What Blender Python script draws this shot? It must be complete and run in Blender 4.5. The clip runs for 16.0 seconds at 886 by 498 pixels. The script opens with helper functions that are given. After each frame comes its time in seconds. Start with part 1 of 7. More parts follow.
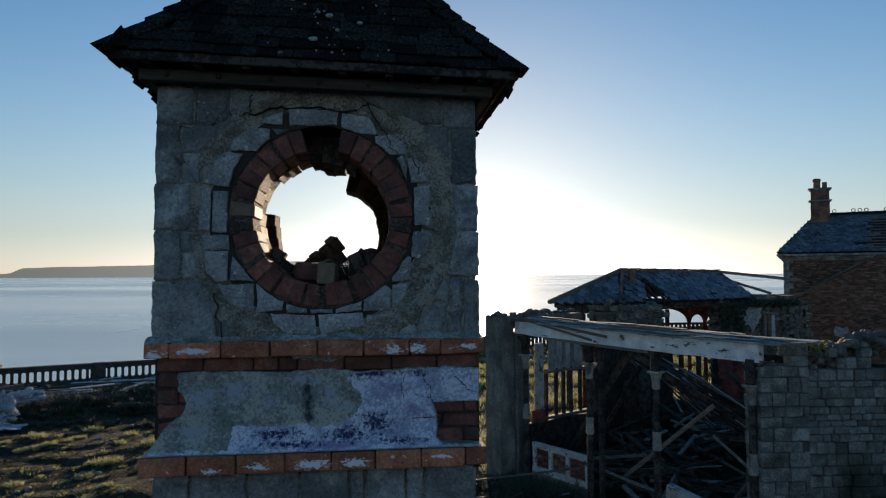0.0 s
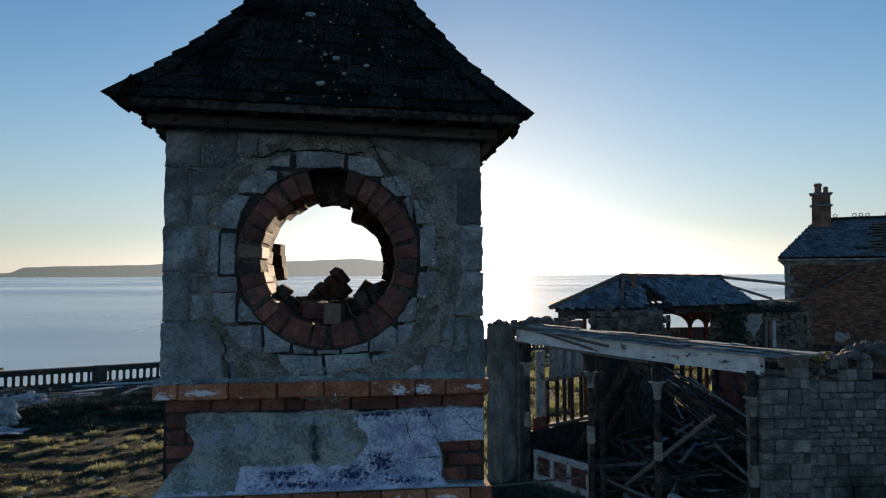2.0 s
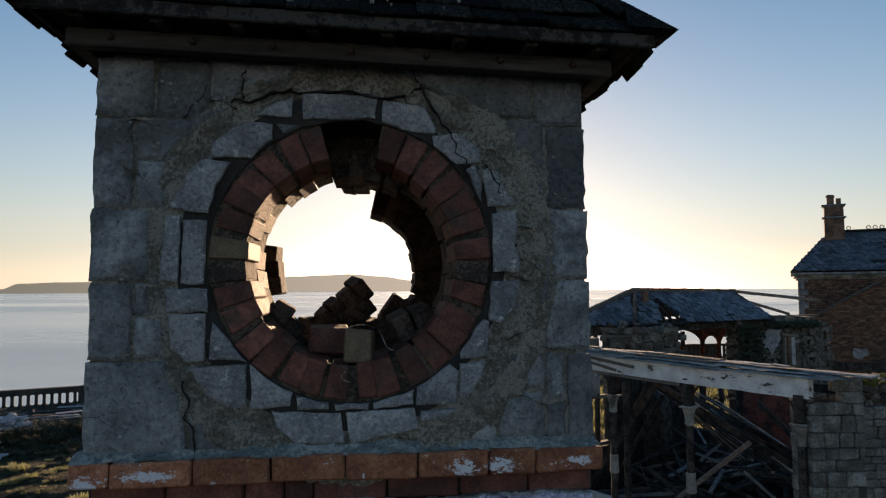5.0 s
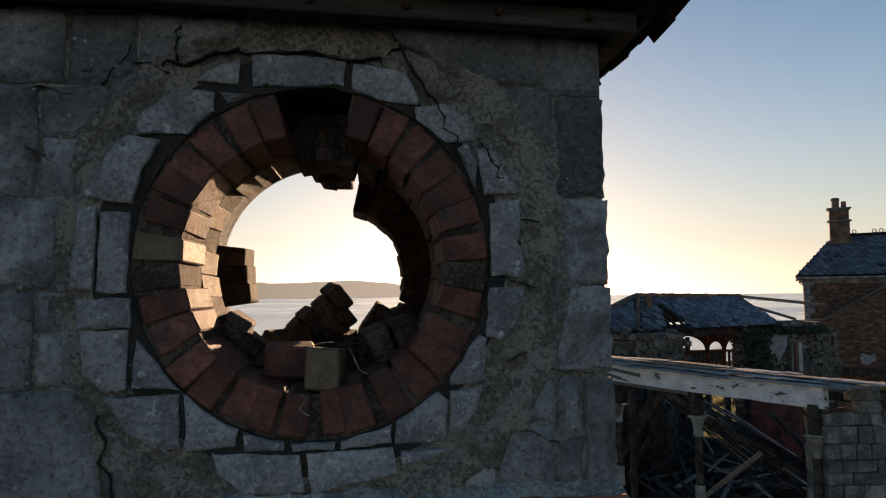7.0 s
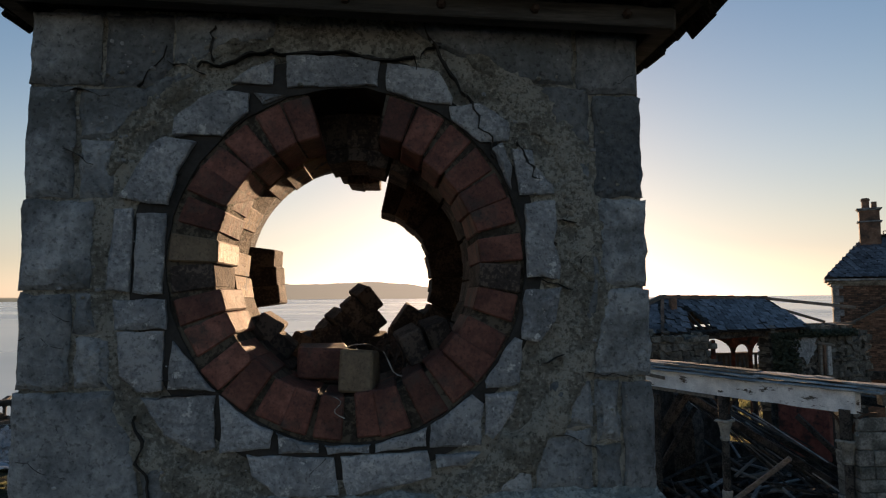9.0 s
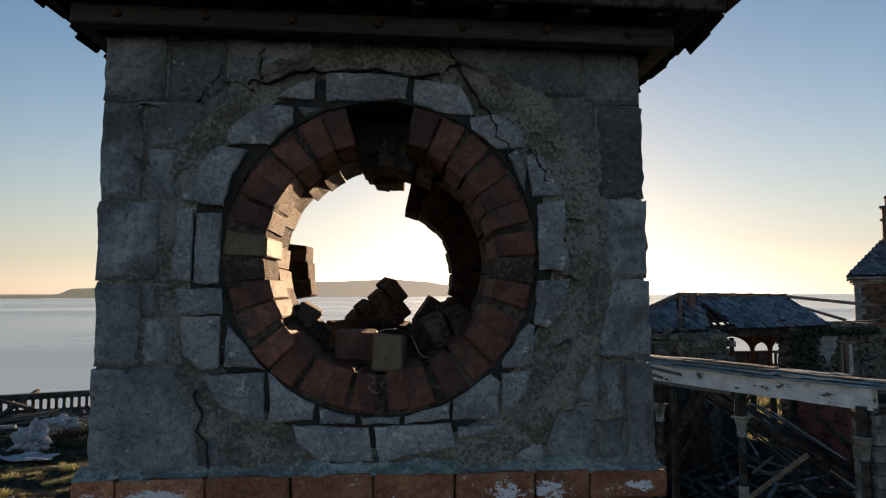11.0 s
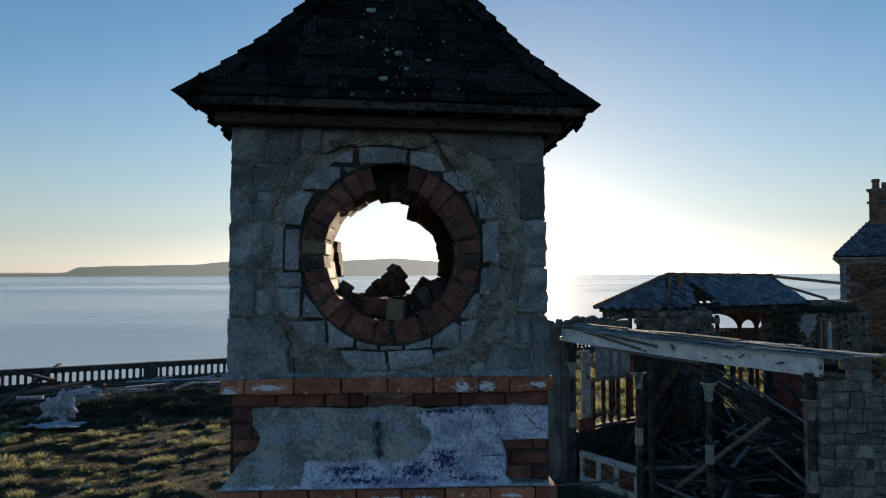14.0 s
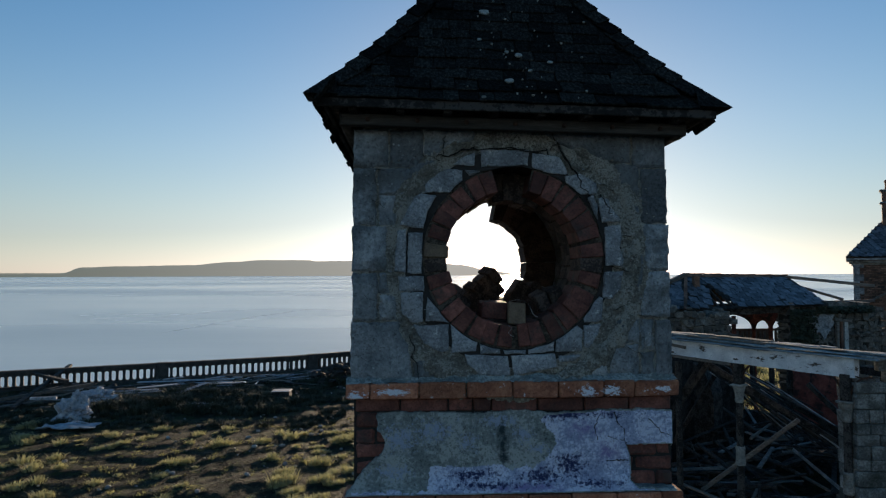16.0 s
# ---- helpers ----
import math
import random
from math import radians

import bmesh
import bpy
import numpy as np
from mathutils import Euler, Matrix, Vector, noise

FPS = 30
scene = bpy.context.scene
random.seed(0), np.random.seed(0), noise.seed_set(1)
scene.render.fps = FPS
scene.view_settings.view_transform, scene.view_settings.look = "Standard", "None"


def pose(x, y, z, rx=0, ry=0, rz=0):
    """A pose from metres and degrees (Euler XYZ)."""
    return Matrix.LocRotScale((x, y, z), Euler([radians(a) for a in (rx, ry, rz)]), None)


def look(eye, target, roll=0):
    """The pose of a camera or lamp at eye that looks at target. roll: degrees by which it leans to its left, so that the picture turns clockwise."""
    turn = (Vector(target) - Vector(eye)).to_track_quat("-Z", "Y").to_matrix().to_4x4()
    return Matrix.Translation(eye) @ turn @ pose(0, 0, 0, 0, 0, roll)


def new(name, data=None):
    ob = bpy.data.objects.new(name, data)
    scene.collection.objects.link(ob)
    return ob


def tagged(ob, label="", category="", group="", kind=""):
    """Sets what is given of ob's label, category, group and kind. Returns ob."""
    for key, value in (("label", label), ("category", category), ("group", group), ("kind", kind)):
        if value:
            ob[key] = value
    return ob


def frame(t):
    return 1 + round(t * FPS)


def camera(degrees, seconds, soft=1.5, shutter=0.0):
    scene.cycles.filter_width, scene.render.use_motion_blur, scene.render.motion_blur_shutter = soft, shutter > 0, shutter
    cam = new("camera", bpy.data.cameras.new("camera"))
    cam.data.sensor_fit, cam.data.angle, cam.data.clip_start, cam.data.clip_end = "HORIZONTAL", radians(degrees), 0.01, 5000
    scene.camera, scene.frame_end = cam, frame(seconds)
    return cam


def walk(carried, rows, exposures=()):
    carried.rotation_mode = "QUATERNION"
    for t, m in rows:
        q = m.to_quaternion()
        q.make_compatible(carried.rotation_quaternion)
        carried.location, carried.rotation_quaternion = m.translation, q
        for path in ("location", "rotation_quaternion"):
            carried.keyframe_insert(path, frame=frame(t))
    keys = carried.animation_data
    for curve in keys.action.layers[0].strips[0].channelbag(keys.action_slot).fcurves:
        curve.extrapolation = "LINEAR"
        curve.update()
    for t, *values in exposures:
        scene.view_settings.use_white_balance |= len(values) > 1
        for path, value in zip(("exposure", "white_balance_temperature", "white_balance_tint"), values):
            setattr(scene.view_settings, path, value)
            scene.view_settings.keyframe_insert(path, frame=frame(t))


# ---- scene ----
cam = camera(69.6, 16.0, soft=1.2)
# seconds, x, y, z, yaw, pitch, roll
EXPOSURE = [(0.0, 0.82, 5600, 13), (3.6, 0.82, 5600, 13), (4.5, 1.06, 6100, 18), (5.6, 1.0, 7150, 26), (10.3, 0.97, 7150, 26), (11.5, 0.94, 6500, 19), (12.6, 0.82, 5850, 15), (13.4, 0.82, 5600, 13), (16.0, 0.82, 5600, 13)]
PATH = [
    (0, 0.424, -3.165, 6.104, -6.176, 2.264, 0.3),
    (0.5, 0.414, -3.151, 6.191, -6.176, 2.235, 0.3),
    (1, 0.419, -3.162, 6.277, -6.147, 2.235, 0.3),
    (1.5, 0.421, -3.198, 6.313, -6.119, 2.235, 0.3),
    (2, 0.397, -3.2, 6.308, -6.119, 2.264, 0.2),
    (2.5, 0.307, -3.199, 6.297, -6.09, 2.293, 0.2),
    (3, 0.201, -3.201, 6.294, -6.033, 2.293, 0.2),
    (3.5, 0.14, -3.213, 6.293, -6.002, 2.292, 0.2),
    (4, 0.165, -2.996, 6.295, -5.64, 2.37, 0.16),
    (4.5, 0.19, -2.48, 6.293, -6.14, 3, 0.16),
    (4.7, 0.2, -2.304, 6.288, -6.42, 3.27, 0.18),
    (5.6, 0.285, -1.7, 6.3, -6.5, 4.1, 0.45),
    (7, 0.313, -1.639, 6.298, -6.418, 4.17, 0.553),
    (7.5, 0.312, -1.638, 6.298, -6.33, 4.088, 0.542),
    (8, 0.306, -1.633, 6.298, -6.01, 4.099, 0.52),
    (8.5, 0.297, -1.627, 6.298, -5.545, 4.241, 0.497),
    (9, 0.279, -1.615, 6.299, -4.559, 4.312, 0.431),
    (10.3, 0.262, -1.645, 6.298, -3.5, 4.2, 0.3),
    (11.3, 0.249, -1.986, 6.272, -2.85, 3.95, 0.24),
    (11.5, 0.248, -2.124, 6.273, -2.83, 3.55, 0.2),
    (12, 0.245, -2.453, 6.274, -2.76, 3.07, 0.19),
    (12.5, 0.242, -2.945, 6.277, -2.54, 2.48, 0.17),
    (13, 0.242, -3.133, 6.287, -2.552, 2.263, 0.1),
    (13.5, 0.265, -3.139, 6.289, -2.523, 2.263, 0.2),
    (14, 0.283, -3.156, 6.29, -2.582, 2.236, 0.2),
    (14.5, 0.292, -3.146, 6.297, -2.552, 2.235, 0.2),
    (15, 0.27, -3.14, 6.298, -2.553, 2.236, 0.2),
    (15.5, 0.091, -3.134, 6.3, -2.582, 2.264, 0.2),
    (16, -0.318, -3.109, 6.308, -2.553, 2.264, 0.2),
]
walk(cam, [(t, pose(x, y, z, 90 + pitch, roll, yaw)) for t, x, y, z, yaw, pitch, roll in PATH], exposures=EXPOSURE)

# ---- light ----
SUN_AZ, SUN_EL = 9.0, 6.5
world = bpy.data.worlds.new("sky")
scene.world = world
world.use_nodes = True
wn = world.node_tree.nodes
sky = wn.new("ShaderNodeTexSky")
sky.sky_type, sky.sun_disc = "NISHITA", False
sky.sun_elevation, sky.sun_rotation = radians(SUN_EL), radians(SUN_AZ)
sky.altitude, sky.air_density, sky.dust_density, sky.ozone_density = 0, 1.0, 0.2, 1.6
wn["Background"].inputs["Strength"].default_value = 0.086
# sea haze: the yellow of the low sky is milky, the blue stays
wl = world.node_tree.links
rgb = wn.new("ShaderNodeSeparateColor")
ratio, pale = wn.new("ShaderNodeMath"), wn.new("ShaderNodeMapRange")
ratio.operation = "DIVIDE"
wl.new(sky.outputs["Color"], rgb.inputs[0])
wl.new(rgb.outputs["Blue"], ratio.inputs[0])
wl.new(rgb.outputs["Green"], ratio.inputs[1])
pale.inputs["From Min"].default_value, pale.inputs["From Max"].default_value = 0.65, 1.5
pale.inputs["To Min"].default_value, pale.inputs["To Max"].default_value = 0.56, 1.32
wl.new(ratio.outputs[0], pale.inputs["Value"])
milky = wn.new("ShaderNodeHueSaturation")
wl.new(pale.outputs[0], milky.inputs["Saturation"])
dim = wn.new("ShaderNodeMapRange")
dim.inputs["From Min"].default_value, dim.inputs["From Max"].default_value = 0.65, 1.5
dim.inputs["To Min"].default_value, dim.inputs["To Max"].default_value = 0.73, 1.0
wl.new(ratio.outputs[0], dim.inputs["Value"])
wl.new(dim.outputs[0], milky.inputs["Value"])
wl.new(sky.outputs["Color"], milky.inputs["Color"])
wl.new(milky.outputs["Color"], wn["Background"].inputs["Color"])

sun_data = bpy.data.lights.new("sun", "SUN")
sun_data.energy, sun_data.angle, sun_data.color = 5.0, radians(0.6), (1.0, 0.72, 0.42)
sun = new("sun", sun_data)
sun_dir = Vector((math.sin(radians(SUN_AZ)) * math.cos(radians(SUN_EL)), math.cos(radians(SUN_AZ)) * math.cos(radians(SUN_EL)), math.sin(radians(SUN_EL))))
sun.matrix_world = look(sun_dir * 60, (0, 0, 0))


# ---- materials ----
def surface(name, colours, scale=4.0, fine=40.0, rough=0.85, bump=0.25, depth=0.01, metal=0.0, random_shift=0.0, stain=None, stain_scale=1.5, stain_at=(0.5, 0.62), stretch=(1, 1, 1), spec=0.4, island=False, grain=0.6, pits=0.0, stain_stretch=None):
    """A weathered surface: two colours mixed by a coarse and a fine noise, a stain with its own shape, and relief."""
    m = bpy.data.materials.new(name)
    m.use_nodes = True
    n, l = m.node_tree.nodes, m.node_tree.links
    b = n["Principled BSDF"]
    co = n.new("ShaderNodeTexCoord")
    mp = n.new("ShaderNodeMapping")
    mp.inputs["Scale"].default_value = stretch
    info = n.new("ShaderNodeObjectInfo")
    geo = n.new("ShaderNodeNewGeometry")
    rnd = geo.outputs["Random Per Island"] if island else info.outputs["Random"]
    # each piece reads another part of the noise
    shift = n.new("ShaderNodeMath")
    shift.operation = "MULTIPLY"
    shift.inputs[1].default_value = 17.0
    l.new(rnd, shift.inputs[0])
    add = n.new("ShaderNodeVectorMath")
    l.new(geo.outputs["Position"], add.inputs[0])
    l.new(shift.outputs[0], add.inputs[1])
    l.new(add.outputs[0], mp.inputs["Vector"])
    coarse, small = n.new("ShaderNodeTexNoise"), n.new("ShaderNodeTexNoise")
    for tex, s, d in ((coarse, scale, 5), (small, fine, 6)):
        tex.inputs["Scale"].default_value, tex.inputs["Detail"].default_value, tex.inputs["Roughness"].default_value = s, d, 0.62
        l.new(mp.outputs[0], tex.inputs["Vector"])
    mix = n.new("ShaderNodeMath")
    mix.operation = "MULTIPLY_ADD"
    l.new(small.outputs["Fac"], mix.inputs[0])
    mix.inputs[1].default_value = grain
    l.new(coarse.outputs["Fac"], mix.inputs[2])
    ramp = n.new("ShaderNodeValToRGB")
    lo, hi = 0.28 + 0.5 * grain - 0.02, 0.72 + 0.5 * grain
    ramp.color_ramp.elements[0].position, ramp.color_ramp.elements[1].position = lo, hi
    ramp.color_ramp.elements[0].color, ramp.color_ramp.elements[1].color = (*colours[0], 1), (*colours[-1], 1)
    for k, c in enumerate(colours[1:-1]):
        e = ramp.color_ramp.elements.new(lo + (hi - lo) * (k + 1) / (len(colours) - 1))
        e.color = (*c, 1)
    l.new(mix.outputs[0], ramp.inputs[0])
    out = ramp.outputs[0]
    if random_shift:
        hsv = n.new("ShaderNodeHueSaturation")
        mul = n.new("ShaderNodeMapRange")
        mul.inputs["To Min"].default_value, mul.inputs["To Max"].default_value = 1 - random_shift, 1 + random_shift
        l.new(rnd, mul.inputs["Value"])
        l.new(mul.outputs[0], hsv.inputs["Value"])
        l.new(out, hsv.inputs["Color"])
        out = hsv.outputs[0]
    if stain:
        tex = n.new("ShaderNodeTexNoise")
        tex.inputs["Scale"].default_value, tex.inputs["Detail"].default_value, tex.inputs["Roughness"].default_value = stain_scale, 8, 0.7
        at = add.outputs[0] if random_shift else geo.outputs["Position"]
        if stain_stretch:
            run = n.new("ShaderNodeMapping")
            run.inputs["Scale"].default_value = stain_stretch
            l.new(at, run.inputs["Vector"])
            at = run.outputs[0]
        l.new(at, tex.inputs["Vector"])
        r = n.new("ShaderNodeValToRGB")
        r.color_ramp.elements[0].position, r.color_ramp.elements[1].position = stain_at
        l.new(tex.outputs["Fac"], r.inputs[0])
        mx = n.new("ShaderNodeMix")
        mx.data_type = "RGBA"
        l.new(r.outputs[0], mx.inputs["Factor"])
        l.new(out, mx.inputs["A"])
        mx.inputs["B"].default_value = (*stain, 1)
        out = mx.outputs["Result"]
    if pits:
        tex = n.new("ShaderNodeTexNoise")
        tex.inputs["Scale"].default_value, tex.inputs["Detail"].default_value, tex.inputs["Roughness"].default_value = fine * 1.7, 3, 0.6
        l.new(add.outputs[0], tex.inputs["Vector"])
        r = n.new("ShaderNodeValToRGB")
        r.color_ramp.elements[0].position, r.color_ramp.elements[1].position = 0.34, 0.44
        r.color_ramp.elements[0].color, r.color_ramp.elements[1].color = (1 - pits,) * 3 + (1,), (1, 1, 1, 1)
        l.new(tex.outputs["Fac"], r.inputs[0])
        mx = n.new("ShaderNodeMix")
        mx.data_type, mx.blend_type = "RGBA", "MULTIPLY"
        mx.inputs["Factor"].default_value = 1.0
        l.new(out, mx.inputs["A"])
        l.new(r.outputs[0], mx.inputs["B"])
        out = mx.outputs["Result"]
    l.new(out, b.inputs["Base Color"])
    rr = n.new("ShaderNodeMapRange")
    rr.inputs["To Min"].default_value, rr.inputs["To Max"].default_value = max(0.05, rough - 0.12), min(1, rough + 0.12)
    l.new(small.outputs["Fac"], rr.inputs["Value"])
    l.new(rr.outputs[0], b.inputs["Roughness"])
    b.inputs["Metallic"].default_value, b.inputs["Specular IOR Level"].default_value = metal, spec
    bp = n.new("ShaderNodeBump")
    bp.inputs["Strength"].default_value, bp.inputs["Distance"].default_value = bump, depth
    l.new(mix.outputs[0], bp.inputs["Height"])
    l.new(bp.outputs[0], b.inputs["Normal"])
    return m


STONE = surface("grey_limestone", [(0.088, 0.099, 0.105), (0.222, 0.236, 0.241), (0.40, 0.412, 0.412)], 4, 50, 0.92, 1.0, 0.035, random_shift=0.30, stain=(0.125, 0.133, 0.13), stain_scale=5, stain_at=(0.48, 0.64), spec=0.25, grain=0.6, pits=0.45)
PALE = surface("pale_limestone", [(0.165, 0.173, 0.18), (0.27, 0.28, 0.288), (0.40, 0.408, 0.41)], 8, 70, 0.88, 0.9, 0.016, random_shift=0.18, stain=(0.56, 0.56, 0.545), stain_scale=26, stain_at=(0.595, 0.63), spec=0.25, grain=0.8, pits=0.45)
MORTAR = surface("lime_mortar", [(0.18, 0.169, 0.14), (0.32, 0.302, 0.254), (0.50, 0.474, 0.405)], 6, 75, 0.95, 1.0, 0.045, stain=(0.21, 0.197, 0.16), stain_scale=7, stain_at=(0.50, 0.66), spec=0.2, grain=0.95, pits=0.55)
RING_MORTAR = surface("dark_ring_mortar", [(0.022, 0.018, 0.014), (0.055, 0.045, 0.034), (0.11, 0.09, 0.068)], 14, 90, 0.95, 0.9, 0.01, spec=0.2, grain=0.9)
JOINT = surface("dark_joint", [(0.018, 0.017, 0.015), (0.05, 0.046, 0.042)], 9, 70, 0.95, 0.6, spec=0.2)
BRICK = surface("red_brick", [(0.055, 0.022, 0.017), (0.125, 0.046, 0.033), (0.21, 0.085, 0.06)], 12, 80, 0.78, 0.8, 0.006, random_shift=0.45, stain=(0.06, 0.042, 0.034), stain_scale=9, stain_at=(0.52, 0.66), spec=0.4, grain=0.6, pits=0.4)
# soot, and the shade inside the opening, are both put into this dark colour
BRICK_SOOT_SHADE = surface("sooty_shaded_brick", [(0.022, 0.018, 0.016), (0.05, 0.038, 0.032), (0.10, 0.075, 0.06)], 12, 100, 0.92, 0.8, 0.006, random_shift=0.35, spec=0.2, grain=0.9)
BRICK_TAN = surface("tan_brick", [(0.10, 0.068, 0.042), (0.17, 0.118, 0.072), (0.25, 0.18, 0.11)], 12, 80, 0.72, 0.8, 0.006, random_shift=0.2, spec=0.5, grain=0.6, pits=0.35)
BAND = surface("painted_brick", [(0.19, 0.075, 0.047), (0.34, 0.135, 0.075), (0.47, 0.21, 0.118)], 8, 70, 0.88, 0.9, 0.008, random_shift=0.32, stain=(0.66, 0.64, 0.64), stain_scale=30, stain_at=(0.63, 0.65), spec=0.25, grain=0.7, pits=0.4)
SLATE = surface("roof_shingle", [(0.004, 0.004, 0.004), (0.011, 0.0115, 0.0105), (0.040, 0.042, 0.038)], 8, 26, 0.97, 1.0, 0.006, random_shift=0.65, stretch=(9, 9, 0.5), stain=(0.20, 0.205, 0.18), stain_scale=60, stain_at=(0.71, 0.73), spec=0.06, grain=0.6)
# buff with the low sun's warmth put into the colour, for the left reveal
BRICK_BUFF_SUNLIT = surface("buff_sunlit_brick", [(0.075, 0.036, 0.015), (0.145, 0.075, 0.031), (0.23, 0.128, 0.058)], 14, 80, 0.8, 0.8, 0.006, random_shift=0.4, stain=(0.035, 0.024, 0.018), stain_scale=14, stain_at=(0.50, 0.60), spec=0.3, grain=0.7, pits=0.45)
LICHEN = surface("lichen", [(0.12, 0.125, 0.105), (0.28, 0.285, 0.25), (0.40, 0.405, 0.36)], 60, 170, 0.95, 0.6, grain=0.9, pits=0.4)
WOOD = surface("grey_timber", [(0.07, 0.06, 0.05), (0.14, 0.12, 0.10), (0.23, 0.20, 0.165)], 6, 50, 0.85, 0.6, 0.004, stretch=(0.4, 4, 4), random_shift=0.3)
DARK_WOOD = surface("dark_timber", [(0.03, 0.028, 0.025), (0.06, 0.056, 0.05), (0.11, 0.10, 0.09)], 6, 50, 0.88, 0.6, 0.004, stretch=(0.4, 4, 4), random_shift=0.2, spec=0.25)
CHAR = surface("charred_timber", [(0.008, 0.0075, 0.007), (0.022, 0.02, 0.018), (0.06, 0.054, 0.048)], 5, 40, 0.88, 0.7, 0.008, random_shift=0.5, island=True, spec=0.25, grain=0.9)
PAINT = surface("flaking_white_paint", [(0.46, 0.47, 0.48), (0.68, 0.69, 0.69), (0.84, 0.84, 0.83)], 4, 60, 0.7, 0.6, 0.006, stain=(0.09, 0.075, 0.06), stain_scale=5, stain_at=(0.60, 0.615), stain_stretch=(0.6, 0.6, 1.8), grain=0.7)
LEAD = surface("roofing_felt", [(0.10, 0.112, 0.115), (0.20, 0.212, 0.212), (0.33, 0.34, 0.33)], 3, 40, 0.8, 0.6, random_shift=0.3, spec=0.25, grain=0.8)
BLUE = surface("blue_paint", [(0.27, 0.30, 0.43), (0.42, 0.455, 0.60), (0.62, 0.645, 0.76)], 7, 70, 0.87, 0.9, 0.008, stain=(0.13, 0.15, 0.25), stain_scale=16, stain_at=(0.58, 0.74), spec=0.2, grain=0.9, pits=0.5)
CEMENT = surface("cement_render", [(0.145, 0.168, 0.158), (0.25, 0.272, 0.255), (0.40, 0.42, 0.39)], 6, 60, 0.93, 1.0, 0.016, stain=(0.37, 0.42, 0.49), stain_scale=24, stain_at=(0.60, 0.70), spec=0.2, grain=0.85, pits=0.5)
DARKMETAL = surface("rusted_iron", [(0.03, 0.022, 0.018), (0.08, 0.045, 0.03)], 20, 100, 0.7, 0.4, metal=0.3)
SLATE_BLUE = surface("blue_slate", [(0.040, 0.046, 0.056), (0.08, 0.09, 0.106), (0.15, 0.163, 0.182)], 4, 30, 0.55, 0.4, 0.004, random_shift=0.45, spec=0.3, grain=0.8)
HOUSEBRICK = surface("house_brick", [(0.078, 0.047, 0.036), (0.165, 0.096, 0.066), (0.27, 0.166, 0.114)], 3, 30, 0.92, 0.6, random_shift=0.42, stain=(0.06, 0.048, 0.04), stain_scale=1.2, spec=0.2, island=True)
REDPAINT = surface("red_paint", [(0.10, 0.034, 0.028), (0.19, 0.062, 0.048), (0.27, 0.10, 0.075)], 4, 40, 0.8, 0.4, spec=0.2, stain=(0.05, 0.03, 0.026), stain_scale=3)
RUBBLE = surface("rubble_stone", [(0.055, 0.05, 0.042), (0.115, 0.105, 0.09), (0.21, 0.195, 0.165)], 5, 40, 0.94, 0.8, 0.02, random_shift=0.35, island=True, spec=0.2)
EARTH = surface("earth_and_turf", [(0.010, 0.0105, 0.007), (0.026, 0.026, 0.017), (0.066, 0.062, 0.04)], 1.9, 14, 0.97, 1.0, 0.14, stain=(0.042, 0.05, 0.02), stain_scale=2.4, stain_at=(0.50, 0.60), spec=0.1, grain=0.8)
GRASS = surface("grass_blades", [(0.026, 0.04, 0.014), (0.062, 0.082, 0.028), (0.13, 0.142, 0.055)], 0.8, 5, 0.8, 0.0, random_shift=0.4, island=True)
SHEET = surface("torn_white_sheet", [(0.16, 0.175, 0.20), (0.32, 0.34, 0.37), (0.50, 0.52, 0.55)], 4, 25, 0.75, 0.5, stain=(0.12, 0.115, 0.10), stain_scale=4, stain_at=(0.55, 0.64))
CONCRETE = surface("old_concrete", [(0.16, 0.152, 0.135), (0.28, 0.27, 0.24), (0.42, 0.41, 0.365)], 2.0, 22, 0.94, 1.0, 0.03, stain=(0.11, 0.105, 0.09), stain_scale=2, spec=0.2, grain=0.6, pits=0.4)
WALLSTONE = surface("weathered_wall_stone", [(0.075, 0.076, 0.07), (0.165, 0.166, 0.155), (0.30, 0.30, 0.28)], 3, 26, 0.93, 1.0, 0.03, random_shift=0.2, stain=(0.045, 0.05, 0.042), stain_scale=1.1, stain_at=(0.48, 0.68), spec=0.2, grain=0.75, pits=0.4)
PIER = surface("sooty_concrete", [(0.11, 0.107, 0.097), (0.18, 0.175, 0.158), (0.27, 0.262, 0.238)], 1.6, 20, 0.95, 1.0, 0.04, stain=(0.08, 0.076, 0.066), stain_scale=2.4, stain_at=(0.45, 0.7), stain_stretch=(1, 1, 0.5), spec=0.2, grain=0.7, pits=0.4)
RUST_RED = surface("sooty_red_paint", [(0.035, 0.014, 0.012), (0.085, 0.03, 0.023), (0.20, 0.07, 0.045)], 4, 30, 0.85, 0.5, spec=0.2, stain=(0.02, 0.016, 0.014), stain_scale=4, stain_at=(0.48, 0.58))
RAILING = surface("sea_worn_dark_concrete", [(0.03, 0.03, 0.028), (0.055, 0.054, 0.05), (0.09, 0.088, 0.08)], 2.5, 30, 0.94, 0.6, 0.012, spec=0.2)
DIRTY_PAINT = surface("dirty_white_paint", [(0.24, 0.235, 0.22), (0.40, 0.395, 0.375), (0.54, 0.535, 0.51)], 5, 60, 0.8, 0.6, 0.006, stain=(0.08, 0.07, 0.058), stain_scale=6, stain_at=(0.55, 0.60), spec=0.25)
SCRUB = surface("scrub_twigs", [(0.018, 0.022, 0.014), (0.042, 0.05, 0.03), (0.09, 0.098, 0.062)], 1, 8, 0.9, 0.0, random_shift=0.3, island=True)
STRAW = surface("straw_blades", [(0.24, 0.20, 0.09), (0.43, 0.37, 0.19), (0.64, 0.57, 0.35)], 0.8, 5, 0.8, 0.0, random_shift=0.4, island=True)
